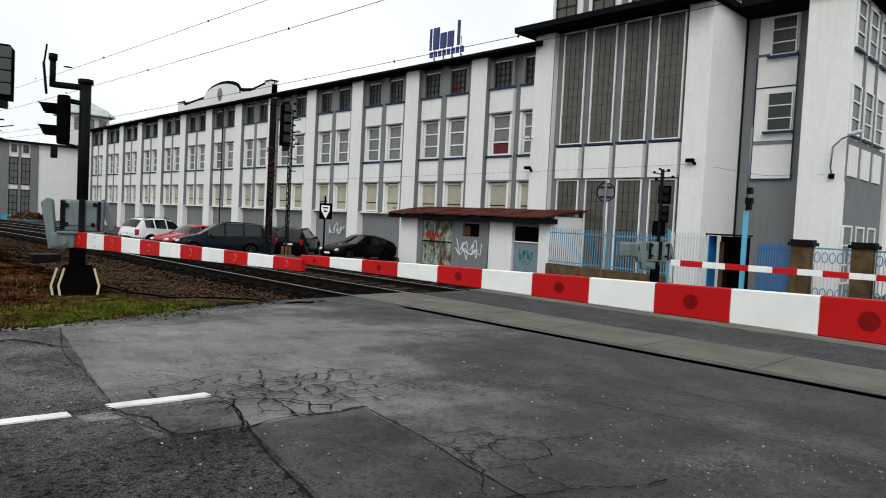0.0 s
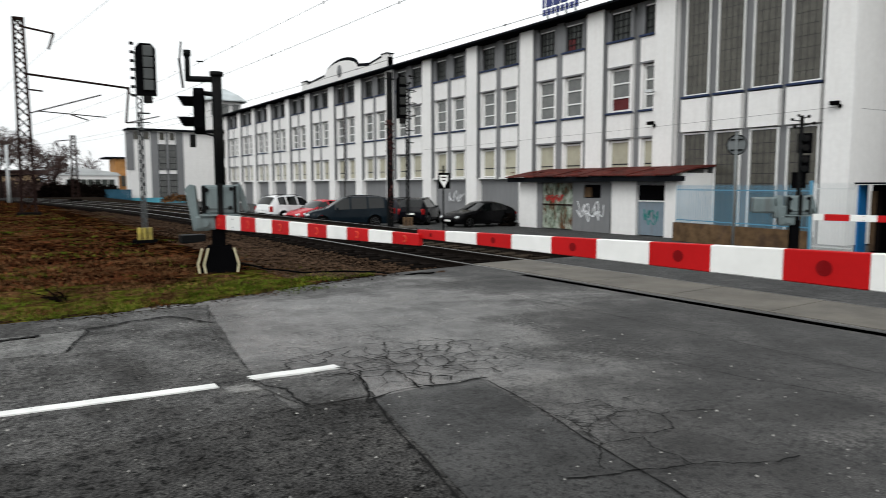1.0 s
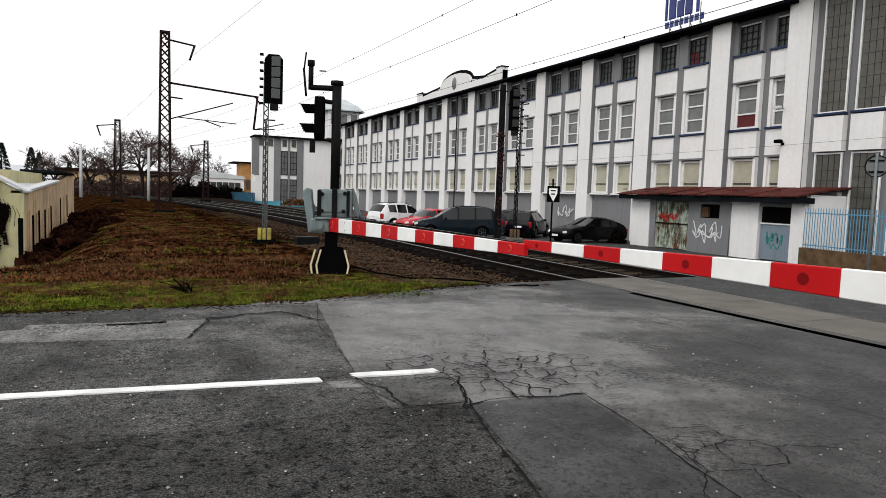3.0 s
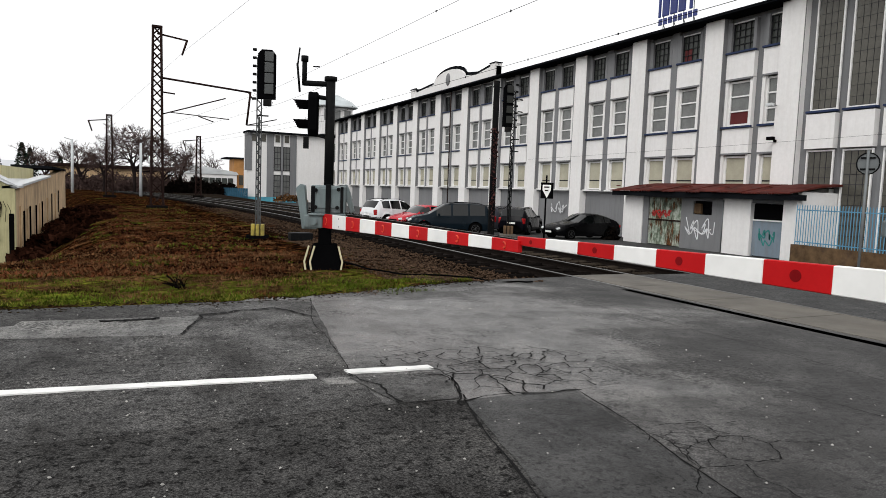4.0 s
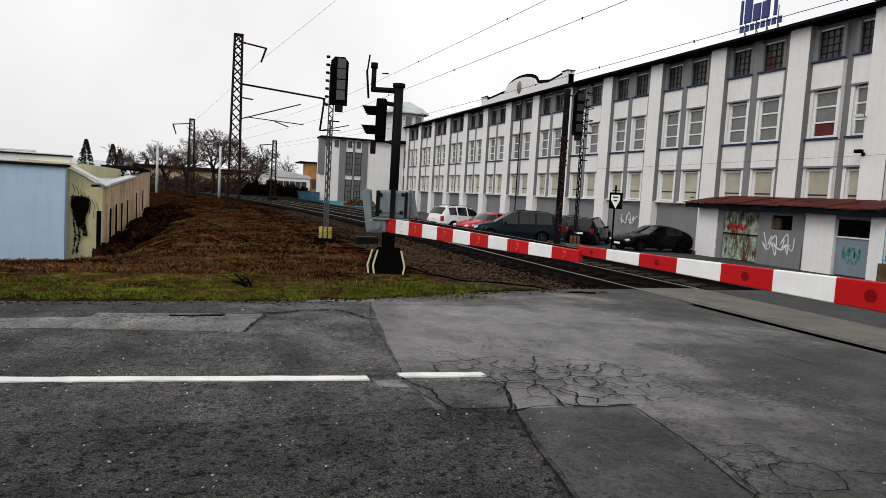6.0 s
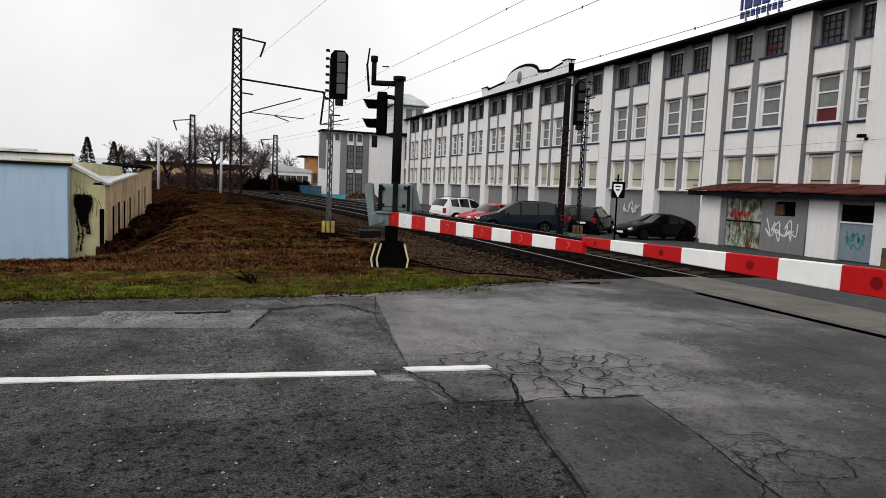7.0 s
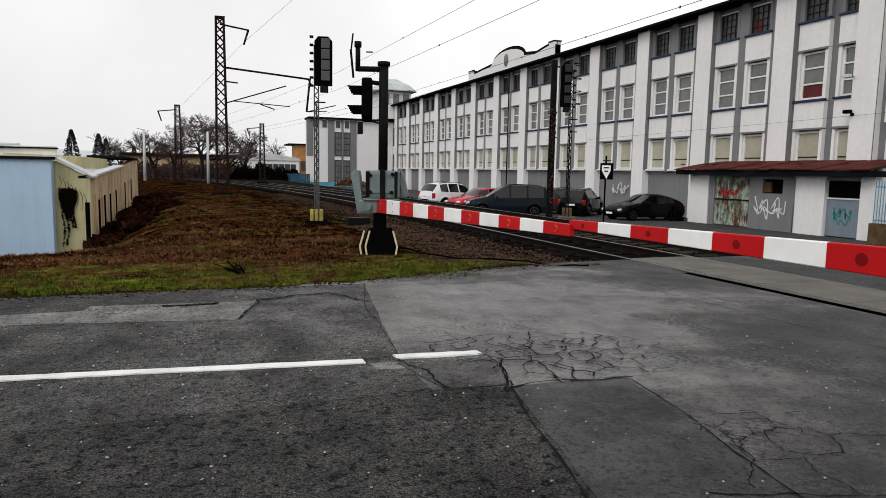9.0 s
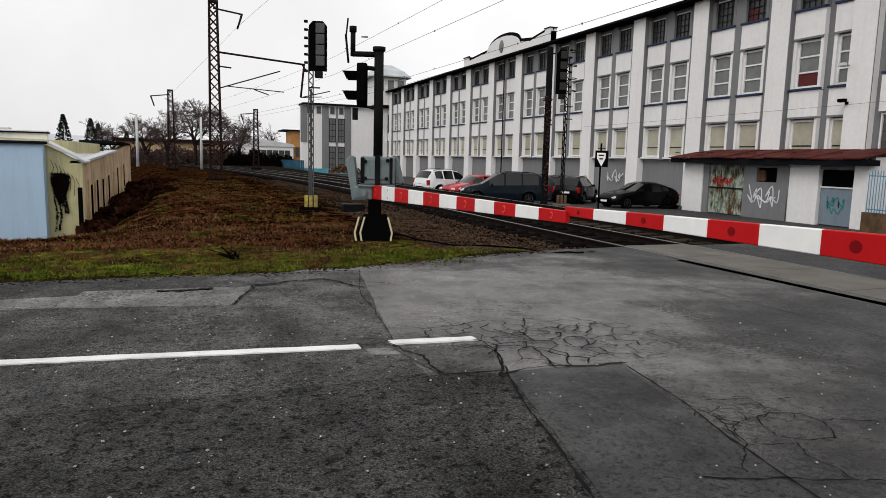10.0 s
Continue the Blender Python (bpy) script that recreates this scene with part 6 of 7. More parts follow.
# roof sign: plain blue letter-like blocks, no lettering
sign = thing("roof_sign", "blue roof sign of plain upright blocks on a steel frame", "sign", Matrix.Translation((31.0, 32.8, 11.6)))
bm = bmesh.new()
for y in (-1.2, -0.4, 0.4, 1.3):
    bar(bm, (0.1, y, 0), (0.1, y, 1.9), 0.04)
    bar(bm, (0.6, y, 0), (0.1, y, 0.9), 0.04)
part("frame", bm, M_STEEL, sign)
for y, w, h in ((1.55, 0.18, 1.45), (1.02, 0.56, 1.45), (0.34, 0.56, 1.02), (-0.34, 0.56, 1.02), (-1.06, 0.22, 1.60)):
    bm = bmesh.new()
    box(bm, (0, y, 1.32 + h / 2), (0.12, w, h), bevel=0.05)
    part("letter_block", bm, M_SIGNBLUE, sign)
for i in range(8):
    boxpart("small_block", (0, 1.45 - 0.41 * i, 1.02), (0.08, 0.28, 0.38), M_SIGNBLUE, sign)


# ---- parked vehicles ----
CAR_SHAPES = {   # along the length from nose to tail: height of the top line; of the waist; cabin: screen foot, roof front, roof back, tailgate foot; side windows
    "mpv": ([(0, 0.60), (0.02, 0.78), (0.09, 0.92), (0.20, 1.03), (0.24, 1.08), (0.42, 1.60), (0.50, 1.68), (0.64, 1.72), (0.84, 1.69), (0.93, 1.61), (0.985, 1.14), (1, 0.86)],
            [(0, 0.56), (0.08, 0.80), (0.24, 0.98), (0.9, 1.07), (1, 0.84)], (0.24, 0.43, 0.93, 0.985), ((0.33, 0.50), (0.52, 0.70), (0.72, 0.90))),
    "sedan": ([(0, 0.52), (0.02, 0.66), (0.10, 0.80), (0.26, 0.94), (0.30, 0.97), (0.45, 1.37), (0.54, 1.45), (0.64, 1.44), (0.78, 1.30), (0.93, 1.05), (0.98, 0.99), (1, 0.76)],
              [(0, 0.48), (0.08, 0.70), (0.30, 0.89), (0.9, 0.99), (1, 0.74)], (0.30, 0.45, 0.76, 0.93), ((0.36, 0.53), (0.55, 0.70), (0.715, 0.80))),
    "suv": ([(0, 0.62), (0.02, 0.84), (0.11, 0.99), (0.26, 1.07), (0.30, 1.11), (0.43, 1.54), (0.55, 1.65), (0.80, 1.62), (0.91, 1.53), (0.975, 1.12), (1, 0.80)],
            [(0, 0.58), (0.08, 0.86), (0.30, 1.02), (0.9, 1.12), (1, 0.78)], (0.30, 0.44, 0.90, 0.975), ((0.36, 0.53), (0.55, 0.71), (0.73, 0.86))),
    "hatch": ([(0, 0.52), (0.02, 0.70), (0.11, 0.84), (0.25, 0.95), (0.28, 0.98), (0.43, 1.37), (0.54, 1.46), (0.78, 1.41), (0.90, 1.30), (0.975, 0.98), (1, 0.74)],
              [(0, 0.48), (0.08, 0.72), (0.28, 0.90), (0.9, 1.00), (1, 0.72)], (0.28, 0.44, 0.88, 0.975), ((0.34, 0.52), (0.54, 0.70), (0.72, 0.83))),
}


def car(name, label, pos, ang, paint, L=4.6, W=1.8, H=1.45, kind="sedan"):
    """x runs from the nose (-L/2) to the tail (+L/2); a lofted shell with cut wheel arches, and glass let into it."""
    c = thing(name, label, "car", Matrix.Translation(pos) @ Matrix.Rotation(radians(ang), 4, "Z"), group="parked cars")
    top_line, waist_line, (cab0, cab1, cab2, cab3), panes = CAR_SHAPES[kind]
    scale = H / max(z for _, z in top_line)
    r = 0.36 if kind == "suv" else 0.33
    axles = (0.185, 0.79)

    def along(line, f):
        return float(np.interp(f, [p[0] for p in line], [p[1] for p in line])) * scale
    marks = {0, 0.01, 0.02, 0.035, 0.06, 0.09, 0.975, 0.99, 1, cab0, cab1, cab2, cab3}
    marks |= {f for pane in panes for f in pane} | {p[0] for p in top_line} | {i / 24 for i in range(25)}
    for ax in axles:
        marks |= {ax + (r + 0.06) / L * k for k in (-1.0, -0.96, -0.86, -0.7, -0.5, -0.25, 0, 0.25, 0.5, 0.7, 0.86, 0.96, 1.0)}
    fs = sorted(marks)
    rings = []
    for f in fs:
        x = (f - 0.5) * L
        top, waist = along(top_line, f), along(waist_line, f)
        waist = min(waist, top - 0.02)
        bow = 1 - 0.30 * max(0, (0.12 - f) / 0.12) ** 2.2 - 0.20 * max(0, (f - 0.88) / 0.12) ** 2.2
        w = W / 2 * bow
        low = 0.21 + 0.12 * max(0, (0.06 - f) / 0.06) + 0.14 * max(0, (f - 0.93) / 0.07)
        for ax in axles:
            d = (f - ax) * L
            if abs(d) < r + 0.06:
                low = max(low, r + math.sqrt((r + 0.06) ** 2 - d * d))
        low = min(low, waist - 0.06)
        t = max(0.0, min(1.0, (top - waist) / 0.5))
        wt = w * (0.90 - 0.18 * t)
        mid = max(low + 0.01, min(0.62 * scale, waist - 0.05))
        rings.append([(x, a, z) for a, z in ((w * 0.96, low), (w * 1.0, max(low + 0.005, mid - 0.12)), (w * 0.995, mid), (w * 0.965, waist), (wt, top - 0.05 * t - 0.012), (wt * 0.86, top), (0, top + 0.022))])
    shell, cells = bmesh.new(), {}

    def place_of(f0, f1, k):
        m = (f0 + f1) / 2
        if k == 3:
            for n, (a, b) in enumerate(panes):
                if a <= m <= b:
                    return ("side_window", n)
        if k in (4, 5) and cab0 < m < cab1:
            return ("windscreen", 0)
        if k in (4, 5) and cab2 < m < cab3:
            return ("rear_window", 0)
        return None
    for s in (-1, 1):
        grid = [[(x, s * a, z) for x, a, z in ring] for ring in rings]
        verts = [[shell.verts.new(p) for p in ring] for ring in grid]
        for i in range(len(fs) - 1):
            for k in range(6):
                where = place_of(fs[i], fs[i + 1], k)
                quad = ((i, k), (i, k + 1), (i + 1, k + 1), (i + 1, k))
                if where:
                    cells.setdefault((*where, s if where[0] == "side_window" else 0), []).append([grid[u][v] for u, v in quad])
                else:
                    shell.faces.new([verts[u][v] for u, v in quad]).smooth = True
        for end in (verts[0], verts[-1]):
            shell.faces.new(end)
    bmesh.ops.remove_doubles(shell, verts=shell.verts[:], dist=0.001)
    part("body", shell, paint, c)
    for (what, n, s), quads in cells.items():
        bm = bmesh.new()
        for q in quads:
            bm.faces.new([bm.verts.new(p) for p in q]).smooth = True
        bmesh.ops.remove_doubles(bm, verts=bm.verts[:], dist=0.001)
        part(what, bm, M_CARGLASS, c)
    boxpart("underbody", (0, 0, 0.42), (L * 0.90, W * 0.72, 0.42), M_RUBBER, c)
    for f in axles:
        x = (f - 0.5) * L
        for s in (-1, 1):
            bm = bmesh.new()
            rod(bm, (x, s * (W / 2 - 0.22), r), (x, s * (W / 2 - 0.015), r), r, seg=24)
            wh = part("wheel", bm, M_RUBBER, c)
            bm = bmesh.new()
            y = s * (W / 2 - 0.012)
            for i in range(7):
                a = 6.283 * i / 7
                bar(bm, (x, y, r), (x + 0.21 * math.cos(a), y, r + 0.21 * math.sin(a)), 0.045, 0.02)
            for i in range(16):
                a, b = 6.283 * i / 16, 6.283 * (i + 1) / 16
                bar(bm, (x + 0.215 * math.cos(a), y, r + 0.215 * math.sin(a)), (x + 0.215 * math.cos(b), y, r + 0.215 * math.sin(b)), 0.03, 0.02)
            part("rim", bm, M_ALLOY, wh)
    nose_z, tail_z = along(top_line, 0.03) - 0.07, along(waist_line, 0.95) - 0.10
    for s in (-1, 1):
        bm = bmesh.new()
        box(bm, (-0.468 * L, s * W * 0.325, nose_z), (0.22, 0.32, 0.11), Matrix.Rotation(radians(s * 24), 4, "Z") @ Matrix.Rotation(radians(-14), 4, "Y"), 0.04)
        part("headlight", bm, M_HEADLAMP, c)
        bm = bmesh.new()
        box(bm, (0.470 * L, s * W * 0.405, tail_z), (0.22, 0.14, 0.34 if kind in ("mpv", "suv") else 0.16), Matrix.Rotation(radians(s * -24), 4, "Z"), 0.04)
        part("tail_light", bm, M_TAILLAMP, c)
        bm = bmesh.new()
        box(bm, ((panes[0][0] - 0.475) * L, s * (W / 2 + 0.05), along(waist_line, 0.36) + 0.06), (0.12, 0.19, 0.13), None, 0.035)
        part("wing_mirror", bm, paint, c)
        for f in (panes[0][1] - 0.03, panes[1][1] - 0.02):
            boxpart("door_handle", ((f - 0.5) * L, s * (W / 2 - 0.012), along(waist_line, f) - 0.10), (0.17, 0.03, 0.025), paint, c, bevel=0.008)
        boxpart("sill_trim", (0, s * (W / 2 - 0.03), 0.25), (L * 0.36, 0.03, 0.09), M_RUBBER, c, bevel=0.01)
    boxpart("grille", (-0.494 * L, 0, along(top_line, 0.02) - 0.16), (0.06, W * 0.42, 0.12), M_BLACK, c, bevel=0.01)
    boxpart("front_plate", (-0.506 * L, 0, 0.42), (0.02, 0.5, 0.11), M_WHITE, c, "blank white plate")
    boxpart("rear_plate", (0.502 * L, 0, 0.70), (0.02, 0.5, 0.11), M_WHITE, c, "blank white plate")
    for s in (-1, 1):
        if kind in ("mpv", "suv"):
            bm = bmesh.new()
            tube(bm, [Vector(((f - 0.5) * L, s * W * 0.34, along(top_line, f) + 0.035 - 0.04 * (k in (0, 6)))) for k, f in enumerate(np.linspace(cab1 + 0.04, cab2 - 0.03, 7))], 0.018, 6)
            part("roof_rail", bm, M_BLACK, c)
    return c


def yard_z(x):
    return base_level(x) - 0.02


car("minivan", "dark blue-grey minivan parked in the yard", (16.9, 34.75, yard_z(16.9)), -18, car_paint("dark_slate_car_paint", (0.0045, 0.009, 0.0135), gloss=0.07), 4.75, 1.85, 1.72, "mpv")
car("black_car", "black liftback car parked beside the hut", (24.35, 32.45, yard_z(24.35)), 4, car_paint("black_car_paint", (0.0025, 0.0025, 0.003), gloss=0.05), 4.75, 1.85, 1.46, "sedan")
car("white_suv", "white compact off-road car with red tail lamps", (15.95, 40.6, yard_z(15.95)), 196, car_paint("white_car_paint", (0.72, 0.73, 0.74)), 4.4, 1.8, 1.66, "suv")
car("red_hatchback", "bright red hatchback parked in the yard", (16.75, 38.2, yard_z(16.75)), 12, car_paint("red_car_paint", (0.42, 0.018, 0.03)), 4.2, 1.75, 1.46, "hatch")
car("dark_suv", "black off-road car parked farther back", (22.6, 36.2, yard_z(22.6)), 222, car_paint("black_metallic_paint", (0.004, 0.004, 0.006), gloss=0.06), 4.4, 1.8, 1.62, "suv")
car("grey_estate", "dark grey car half hidden behind the signal", (22.3, 38.2, yard_z(22.3)), -150, car_paint("dark_grey_car_paint", (0.05, 0.05, 0.06)), 4.4, 1.8, 1.6, "suv")

truck = thing("truck", "white lorry cab waiting at the barrier with headlight on", "truck", Matrix.Translation((22.2, 4.04, -0.84)))
M_TRUCK = car_paint("white_truck_paint", (0.70, 0.70, 0.68))
boxpart("cab", (1.0, 0, 1.75), (1.9, 2.3, 2.1), M_TRUCK, truck, bevel=0.08)
boxpart("visor", (0.0, 0, 2.78), (0.16, 2.1, 0.14), M_BLACK, truck, bevel=0.02)
for s in (-1, 1):
    boxpart("side_window", (0.75, s * 1.152, 2.15), (0.9, 0.02, 0.75), M_CARGLASS, truck, bevel=0.005)
boxpart("windscreen", (0.04, 0, 2.15), (0.05, 2.0, 0.85), M_CARGLASS, truck, bevel=0.01)
boxpart("bumper", (0.0, 0, 0.62), (0.35, 2.35, 0.42), M_DARKPOLE, truck, bevel=0.04)
boxpart("grille", (0.03, 0, 1.2), (0.06, 1.4, 0.5), M_BLACK, truck)
boxpart("cargo_box", (4.4, 0, 1.9), (4.6, 2.4, 2.4), M_WHITE, truck, bevel=0.03)
for s in (-1, 1):
    boxpart("wing_mirror", (0.05, s * 1.28, 2.0), (0.12, 0.22, 0.55), M_BLACK, truck, bevel=0.03)
    bm = bmesh.new()
    rod(bm, (0.05, s * 1.12, 2.45), (0.05, s * 1.3, 2.35), 0.02, seg=6)
    part("mirror_arm", bm, M_BLACK, truck)
    for x in (1.1, 5.4):
        bm = bmesh.new()
        rod(bm, (x, s * 0.85, 0.45), (x, s * 1.15, 0.45), 0.45, seg=20)
        part("wheel", bm, M_RUBBER, truck)
M_LIT = bpy.data.materials.new("lit_headlight")
M_LIT.use_nodes = True
lb = M_LIT.node_tree.nodes["Principled BSDF"]
lb.inputs["Emission Color"].default_value, lb.inputs["Emission Strength"].default_value = (1, 0.9, 0.75, 1), 4.0
for s in (-1, 1):
    boxpart("headlight", (-0.14, s * 0.95, 0.78), (0.10, 0.30, 0.16), M_LIT, truck, "lit headlight", bevel=0.02)


# ---- sheds beside the bank ----
SHY, SHX0, SHX1 = 26.0, -3.86, -2.84
shed = thing("yellow_shed", "long faded yellow plaster shed with stained walls and dry ivy", "shed", kind="structure")
bm = bmesh.new()
prism(bm, [(SHX0 - 3.5, -2.6), (SHX1, -2.6), (SHX1, 1.10), (SHX0, 1.66), (SHX0 - 3.5, 1.70)], "y", SHY, SHY + 0.3)
part("end_wall", bm, M_YELLOWWALL, shed)
bm = bmesh.new()
prism(bm, [(SHY + 0.3, -2.6), (SHY + 22.5, -2.6), (SHY + 22.5, 1.95), (SHY + 21.0, 2.0), (SHY + 12.0, 1.50), (SHY + 0.3, 1.10)], "x", SHX1 - 0.3, SHX1)
part("side_wall", bm, M_STAINWALL, shed)
bm = bmesh.new()
prism(bm, [(SHX0 - 2.0, 1.74), (SHX0, 1.72), (SHX1 + 0.12, 1.12), (SHX1 + 0.12, 1.18), (SHX0, 1.80), (SHX0 - 2.0, 1.82)], "y", SHY - 0.12, SHY + 1.1)
part("roof", bm, M_ROOFGREY, shed, "pale sheet roof edge")
bm = bmesh.new()
prism(bm, [(SHX0 - 2.0, 1.0), (SHX0 + 0.32, 1.0), (SHX0 + 0.32, 1.86), (SHX0 - 2.0, 1.92)], "y", SHY + 2.6, SHY + 12.4)
part("upper_wall", bm, M_YELLOWWALL, shed, "set-back yellow upper wall")
bm = bmesh.new()
prism(bm, [(SHX0 + 0.32, 1.30), (SHX1 - 0.3, 1.02), (SHX1 - 0.3, 1.10), (SHX0 + 0.32, 1.40)], "y", SHY + 0.3, SHY + 12.4)
part("roof", bm, M_ROOFGREY, shed, "pale sheet lean-to roof")
bm = bmesh.new()
prism(bm, [(SHX1 - 1.6, 1.9), (SHX1 + 0.1, 1.9), (SHX1 + 0.1, 2.02), (SHX1 - 1.6, 2.04)], "y", SHY + 12.2, SHY + 21.5)
part("roof", bm, M_DARKGREY, shed, "dark felt roof edge")
# slits are black slabs on the wall, painted as the shade within
for y, z, h in ((SHY + 2.2, -0.55, 1.7), (SHY + 4.0, -0.35, 1.5), (SHY + 6.0, -0.3, 1.35), (SHY + 8.4, -0.2, 1.3), (SHY + 13.0, 0.0, 1.4), (SHY + 17.0, 0.2, 1.2)):
    boxpart("slit_window", (SHX1 + 0.004, y, z), (0.03, 0.42, h), M_BLACK, shed, "black panel for the shade inside a narrow opening")
for y, w, h in ((SHY + 1.2, 0.30, 2.2), (SHY + 3.1, 0.24, 1.9), (SHY + 7.3, 0.26, 2.0), (SHY + 10.6, 0.34, 2.3), (SHY + 15.0, 0.4, 2.6)):
    boxpart("buttress", (SHX1 + 0.02, y, -0.6), (0.06, w, h), M_STAINWALL, shed)
bm = bmesh.new()
prism(bm, [(SHY, 1.10), (SHY + 12.0, 1.50), (SHY + 12.0, 1.58), (SHY, 1.18)], "x", SHX1 - 0.35, SHX1 + 0.07)
part("coping", bm, M_ROOFGREY, shed, "pale sheet coping along the wall top")
boxpart("slit_window", (SHX1 - 0.10, SHY - 0.004, -0.75), (0.14, 0.03, 2.1), M_BLACK, shed, "black panel for the shade inside a narrow opening")
rng = random.Random(3)
verts, faces = [], []
for _ in range(3600):
    lean = rng.uniform(0, 6.283)
    away = math.sqrt(rng.random()) * (0.8 + 0.35 * math.sin(3 * lean) * rng.random())
    u, v = 0.29 * away * math.cos(lean), 0.58 * away * math.sin(lean)
    if rng.random() < 0.14:
        strand = rng.choice((-0.16, -0.05, 0.09, 0.16))
        v = rng.uniform(-1.5 if strand < 0 else -0.9, -0.2)
        u = strand + 0.04 * math.sin(v * 5) + rng.gauss(0, 0.012)
    c = Vector((SHX0 + 0.36 + u, SHY - 0.03 - rng.random() * 0.08, 0.35 + v))
    s = rng.uniform(0.015, 0.05)
    a = Vector((rng.uniform(-1, 1), rng.uniform(-0.5, 0.5), rng.uniform(-1, 1))) * s
    b2 = Vector((rng.uniform(-1, 1), rng.uniform(-0.5, 0.5), rng.uniform(-1, 1))) * s
    b = len(verts)
    verts += [tuple(c - a), tuple(c + b2), tuple(c + a), tuple(c - b2)]
    faces.append((b, b + 1, b + 2, b + 3))
ivy = part("ivy", sheet("ivy", verts, faces, M_IVY), None, shed, "dry dark ivy clump")
bm = bmesh.new()
for i in range(7):
    x, z = SHX0 + 0.1 + 0.12 * i, 1.2 - 0.1 * i
    crackpts = [(x, SHY - 0.008, z), (x + 0.08, SHY - 0.008, z - 0.22), (x + 0.05, SHY - 0.008, z - 0.42 - 0.05 * i)]
    for p, q in zip(crackpts, crackpts[1:]):
        bar(bm, p, q, 0.012)
part("wall_crack", bm, M_IVY, shed)

blue = thing("blue_shed", "low pale blue rendered shed with flat dark roof edge", "shed", kind="structure")
boxpart("wall", (SHX0 - 8.02, SHY - 0.30, -0.45), (16.0, 0.5, 4.3), M_BLUEWALL, blue)
boxpart("roof_edge", (SHX0 - 7.95, SHY - 0.2, 1.74), (16.0, 0.9, 0.09), M_DARKGREY, blue)
boxpart("parapet", (SHX0 - 8.65, SHY + 6.0, 1.95), (15.5, 0.3, 0.42), M_WHITEWALL, blue)
boxpart("parapet_cap", (SHX0 - 8.65, SHY + 6.0, 2.19), (15.6, 0.5, 0.06), M_DARKGREY, blue)
boxpart("rear_wall", (SHX0 - 9.2, SHY + 8.0, 2.24), (16.0, 0.3, 0.14), M_ROOFGREY, blue)
boxpart("rear_roof", (SHX0 - 10.1, SHY + 9.0, 2.40), (14.6, 0.6, 0.07), M_WHITEWALL, blue)


# ---- far wing and background ----
wing = thing("far_wing", "white and grey far wing of the factory with a lantern roof", "building", kind="structure")
WY = 98.5
boxpart("wall", (22.6, WY + 1.5, 4.0), (12.4, 3, 9.6), M_WHITEWALL, wing)
for x, w, z0 in ((16.5, 0.95, 3.5), (19.55, 0.95, -0.9), (21.2, 0.30, -0.9), (22.8, 0.95, -0.9)):
    boxpart("grey_strip", (x, WY - 0.04, (z0 + 8.7) / 2), (w, 0.1, 8.7 - z0), M_GREYWALL, wing)
for x in (20.55, 21.85):
    for z0, z1 in ((-0.4, 3.0), (3.6, 7.0)):
        w = part("window", window_mesh(1.0, z1 - z0, (0.25, 0.5, 0.75), (0,), 0.1), M_DARKFRAME, wing)
        w.matrix_basis = Matrix.Translation((x, WY - 0.1, z0))
        boxpart("pane", (0, 0.06, (z1 - z0) / 2), (0.9, 0.012, z1 - z0 - 0.1), M_GLASS, w)
for x in (17.3, 18.6, 20.55, 21.85):
    boxpart("vent", (x, WY - 0.05, 8.1), (0.6, 0.1, 1.0), M_OLDGLASS, wing)
boxpart("eave", (22.7, WY + 1.3, 8.9), (12.9, 3.8, 0.25), M_DARKGREY, wing)
boxpart("mural", (19.6, WY - 0.10, -0.75), (7.4, 0.06, 1.1), M_TURQ, wing, "turquoise painted mural along the foot")
boxpart("tower", (28.9, WY + 1.5, 11.2), (4.6, 5.2, 4.0), M_WHITEWALL, wing)
for x in (27.4, 28.9, 30.4):
    boxpart("tower_window", (x, WY - 1.14, 12.0), (0.9, 0.08, 1.6), M_GLASS, wing)
bm = bmesh.new()
tiers = []
for z, rx, ry in ((13.2, 3.2, 3.45), (13.35, 3.2, 3.45), (14.2, 2.3, 2.6), (15.1, 0.75, 1.0), (15.15, 0.3, 0.4)):
    tiers.append([bm.verts.new((28.9 + rx * math.copysign(cx, sx), WY + 1.5 + ry * math.copysign(cy, sy), z)) for sx, sy, cx, cy in
                  ((-1, -1, 1, .7), (-1, -1, .7, 1), (1, -1, .7, 1), (1, -1, 1, .7), (1, 1, 1, .7), (1, 1, .7, 1), (-1, 1, .7, 1), (-1, 1, 1, .7))])
for a, b in zip(tiers, tiers[1:]):
    for i in range(8):
        bm.faces.new((a[i], a[(i + 1) % 8], b[(i + 1) % 8], b[i]))
bm.faces.new(tiers[-1])
bm.faces.new(list(reversed(tiers[0])))
part("tower_roof", bm, surface("pale_sheet_metal", (0.46, 0.50, 0.51), 0.5, var=0.25, big=0.5), wing, "pale faceted sheet-metal lantern roof")

warehouse = thing("warehouse", "low white warehouse with a strip of windows", "building", kind="structure")
boxpart("wall", (14.6, 131, 1.3), (9.4, 8, 3.6), M_WHITEWALL, warehouse)
bm = bmesh.new()
prism(bm, [(8.6, 3.1), (19.6, 3.1), (19.2, 3.6), (12.0, 4.6), (9.6, 4.9), (8.4, 3.6)], "y", 126.8, 135)
part("roof", bm, M_ROOFGREY, warehouse)
for i in range(7):
    boxpart("window", (11.9 + 1.05 * i, 126.95, 1.9), (0.9, 0.1, 1.1), M_TOPGLASS, warehouse)
orange = thing("orange_house", "orange brick house with a flat dark roof", "building", kind="structure")
boxpart("wall", (22.2, 131, 2.9), (6.5, 6, 6.2), M_ORANGE, orange)
boxpart("roof", (21.6, 131, 6.15), (8.2, 7, 0.25), M_DARKGREY, orange)
for x in (20.2, 21.6):
    boxpart("window", (x, 127.95, 2.2), (0.7, 0.1, 1.8), M_OLDGLASS, orange)
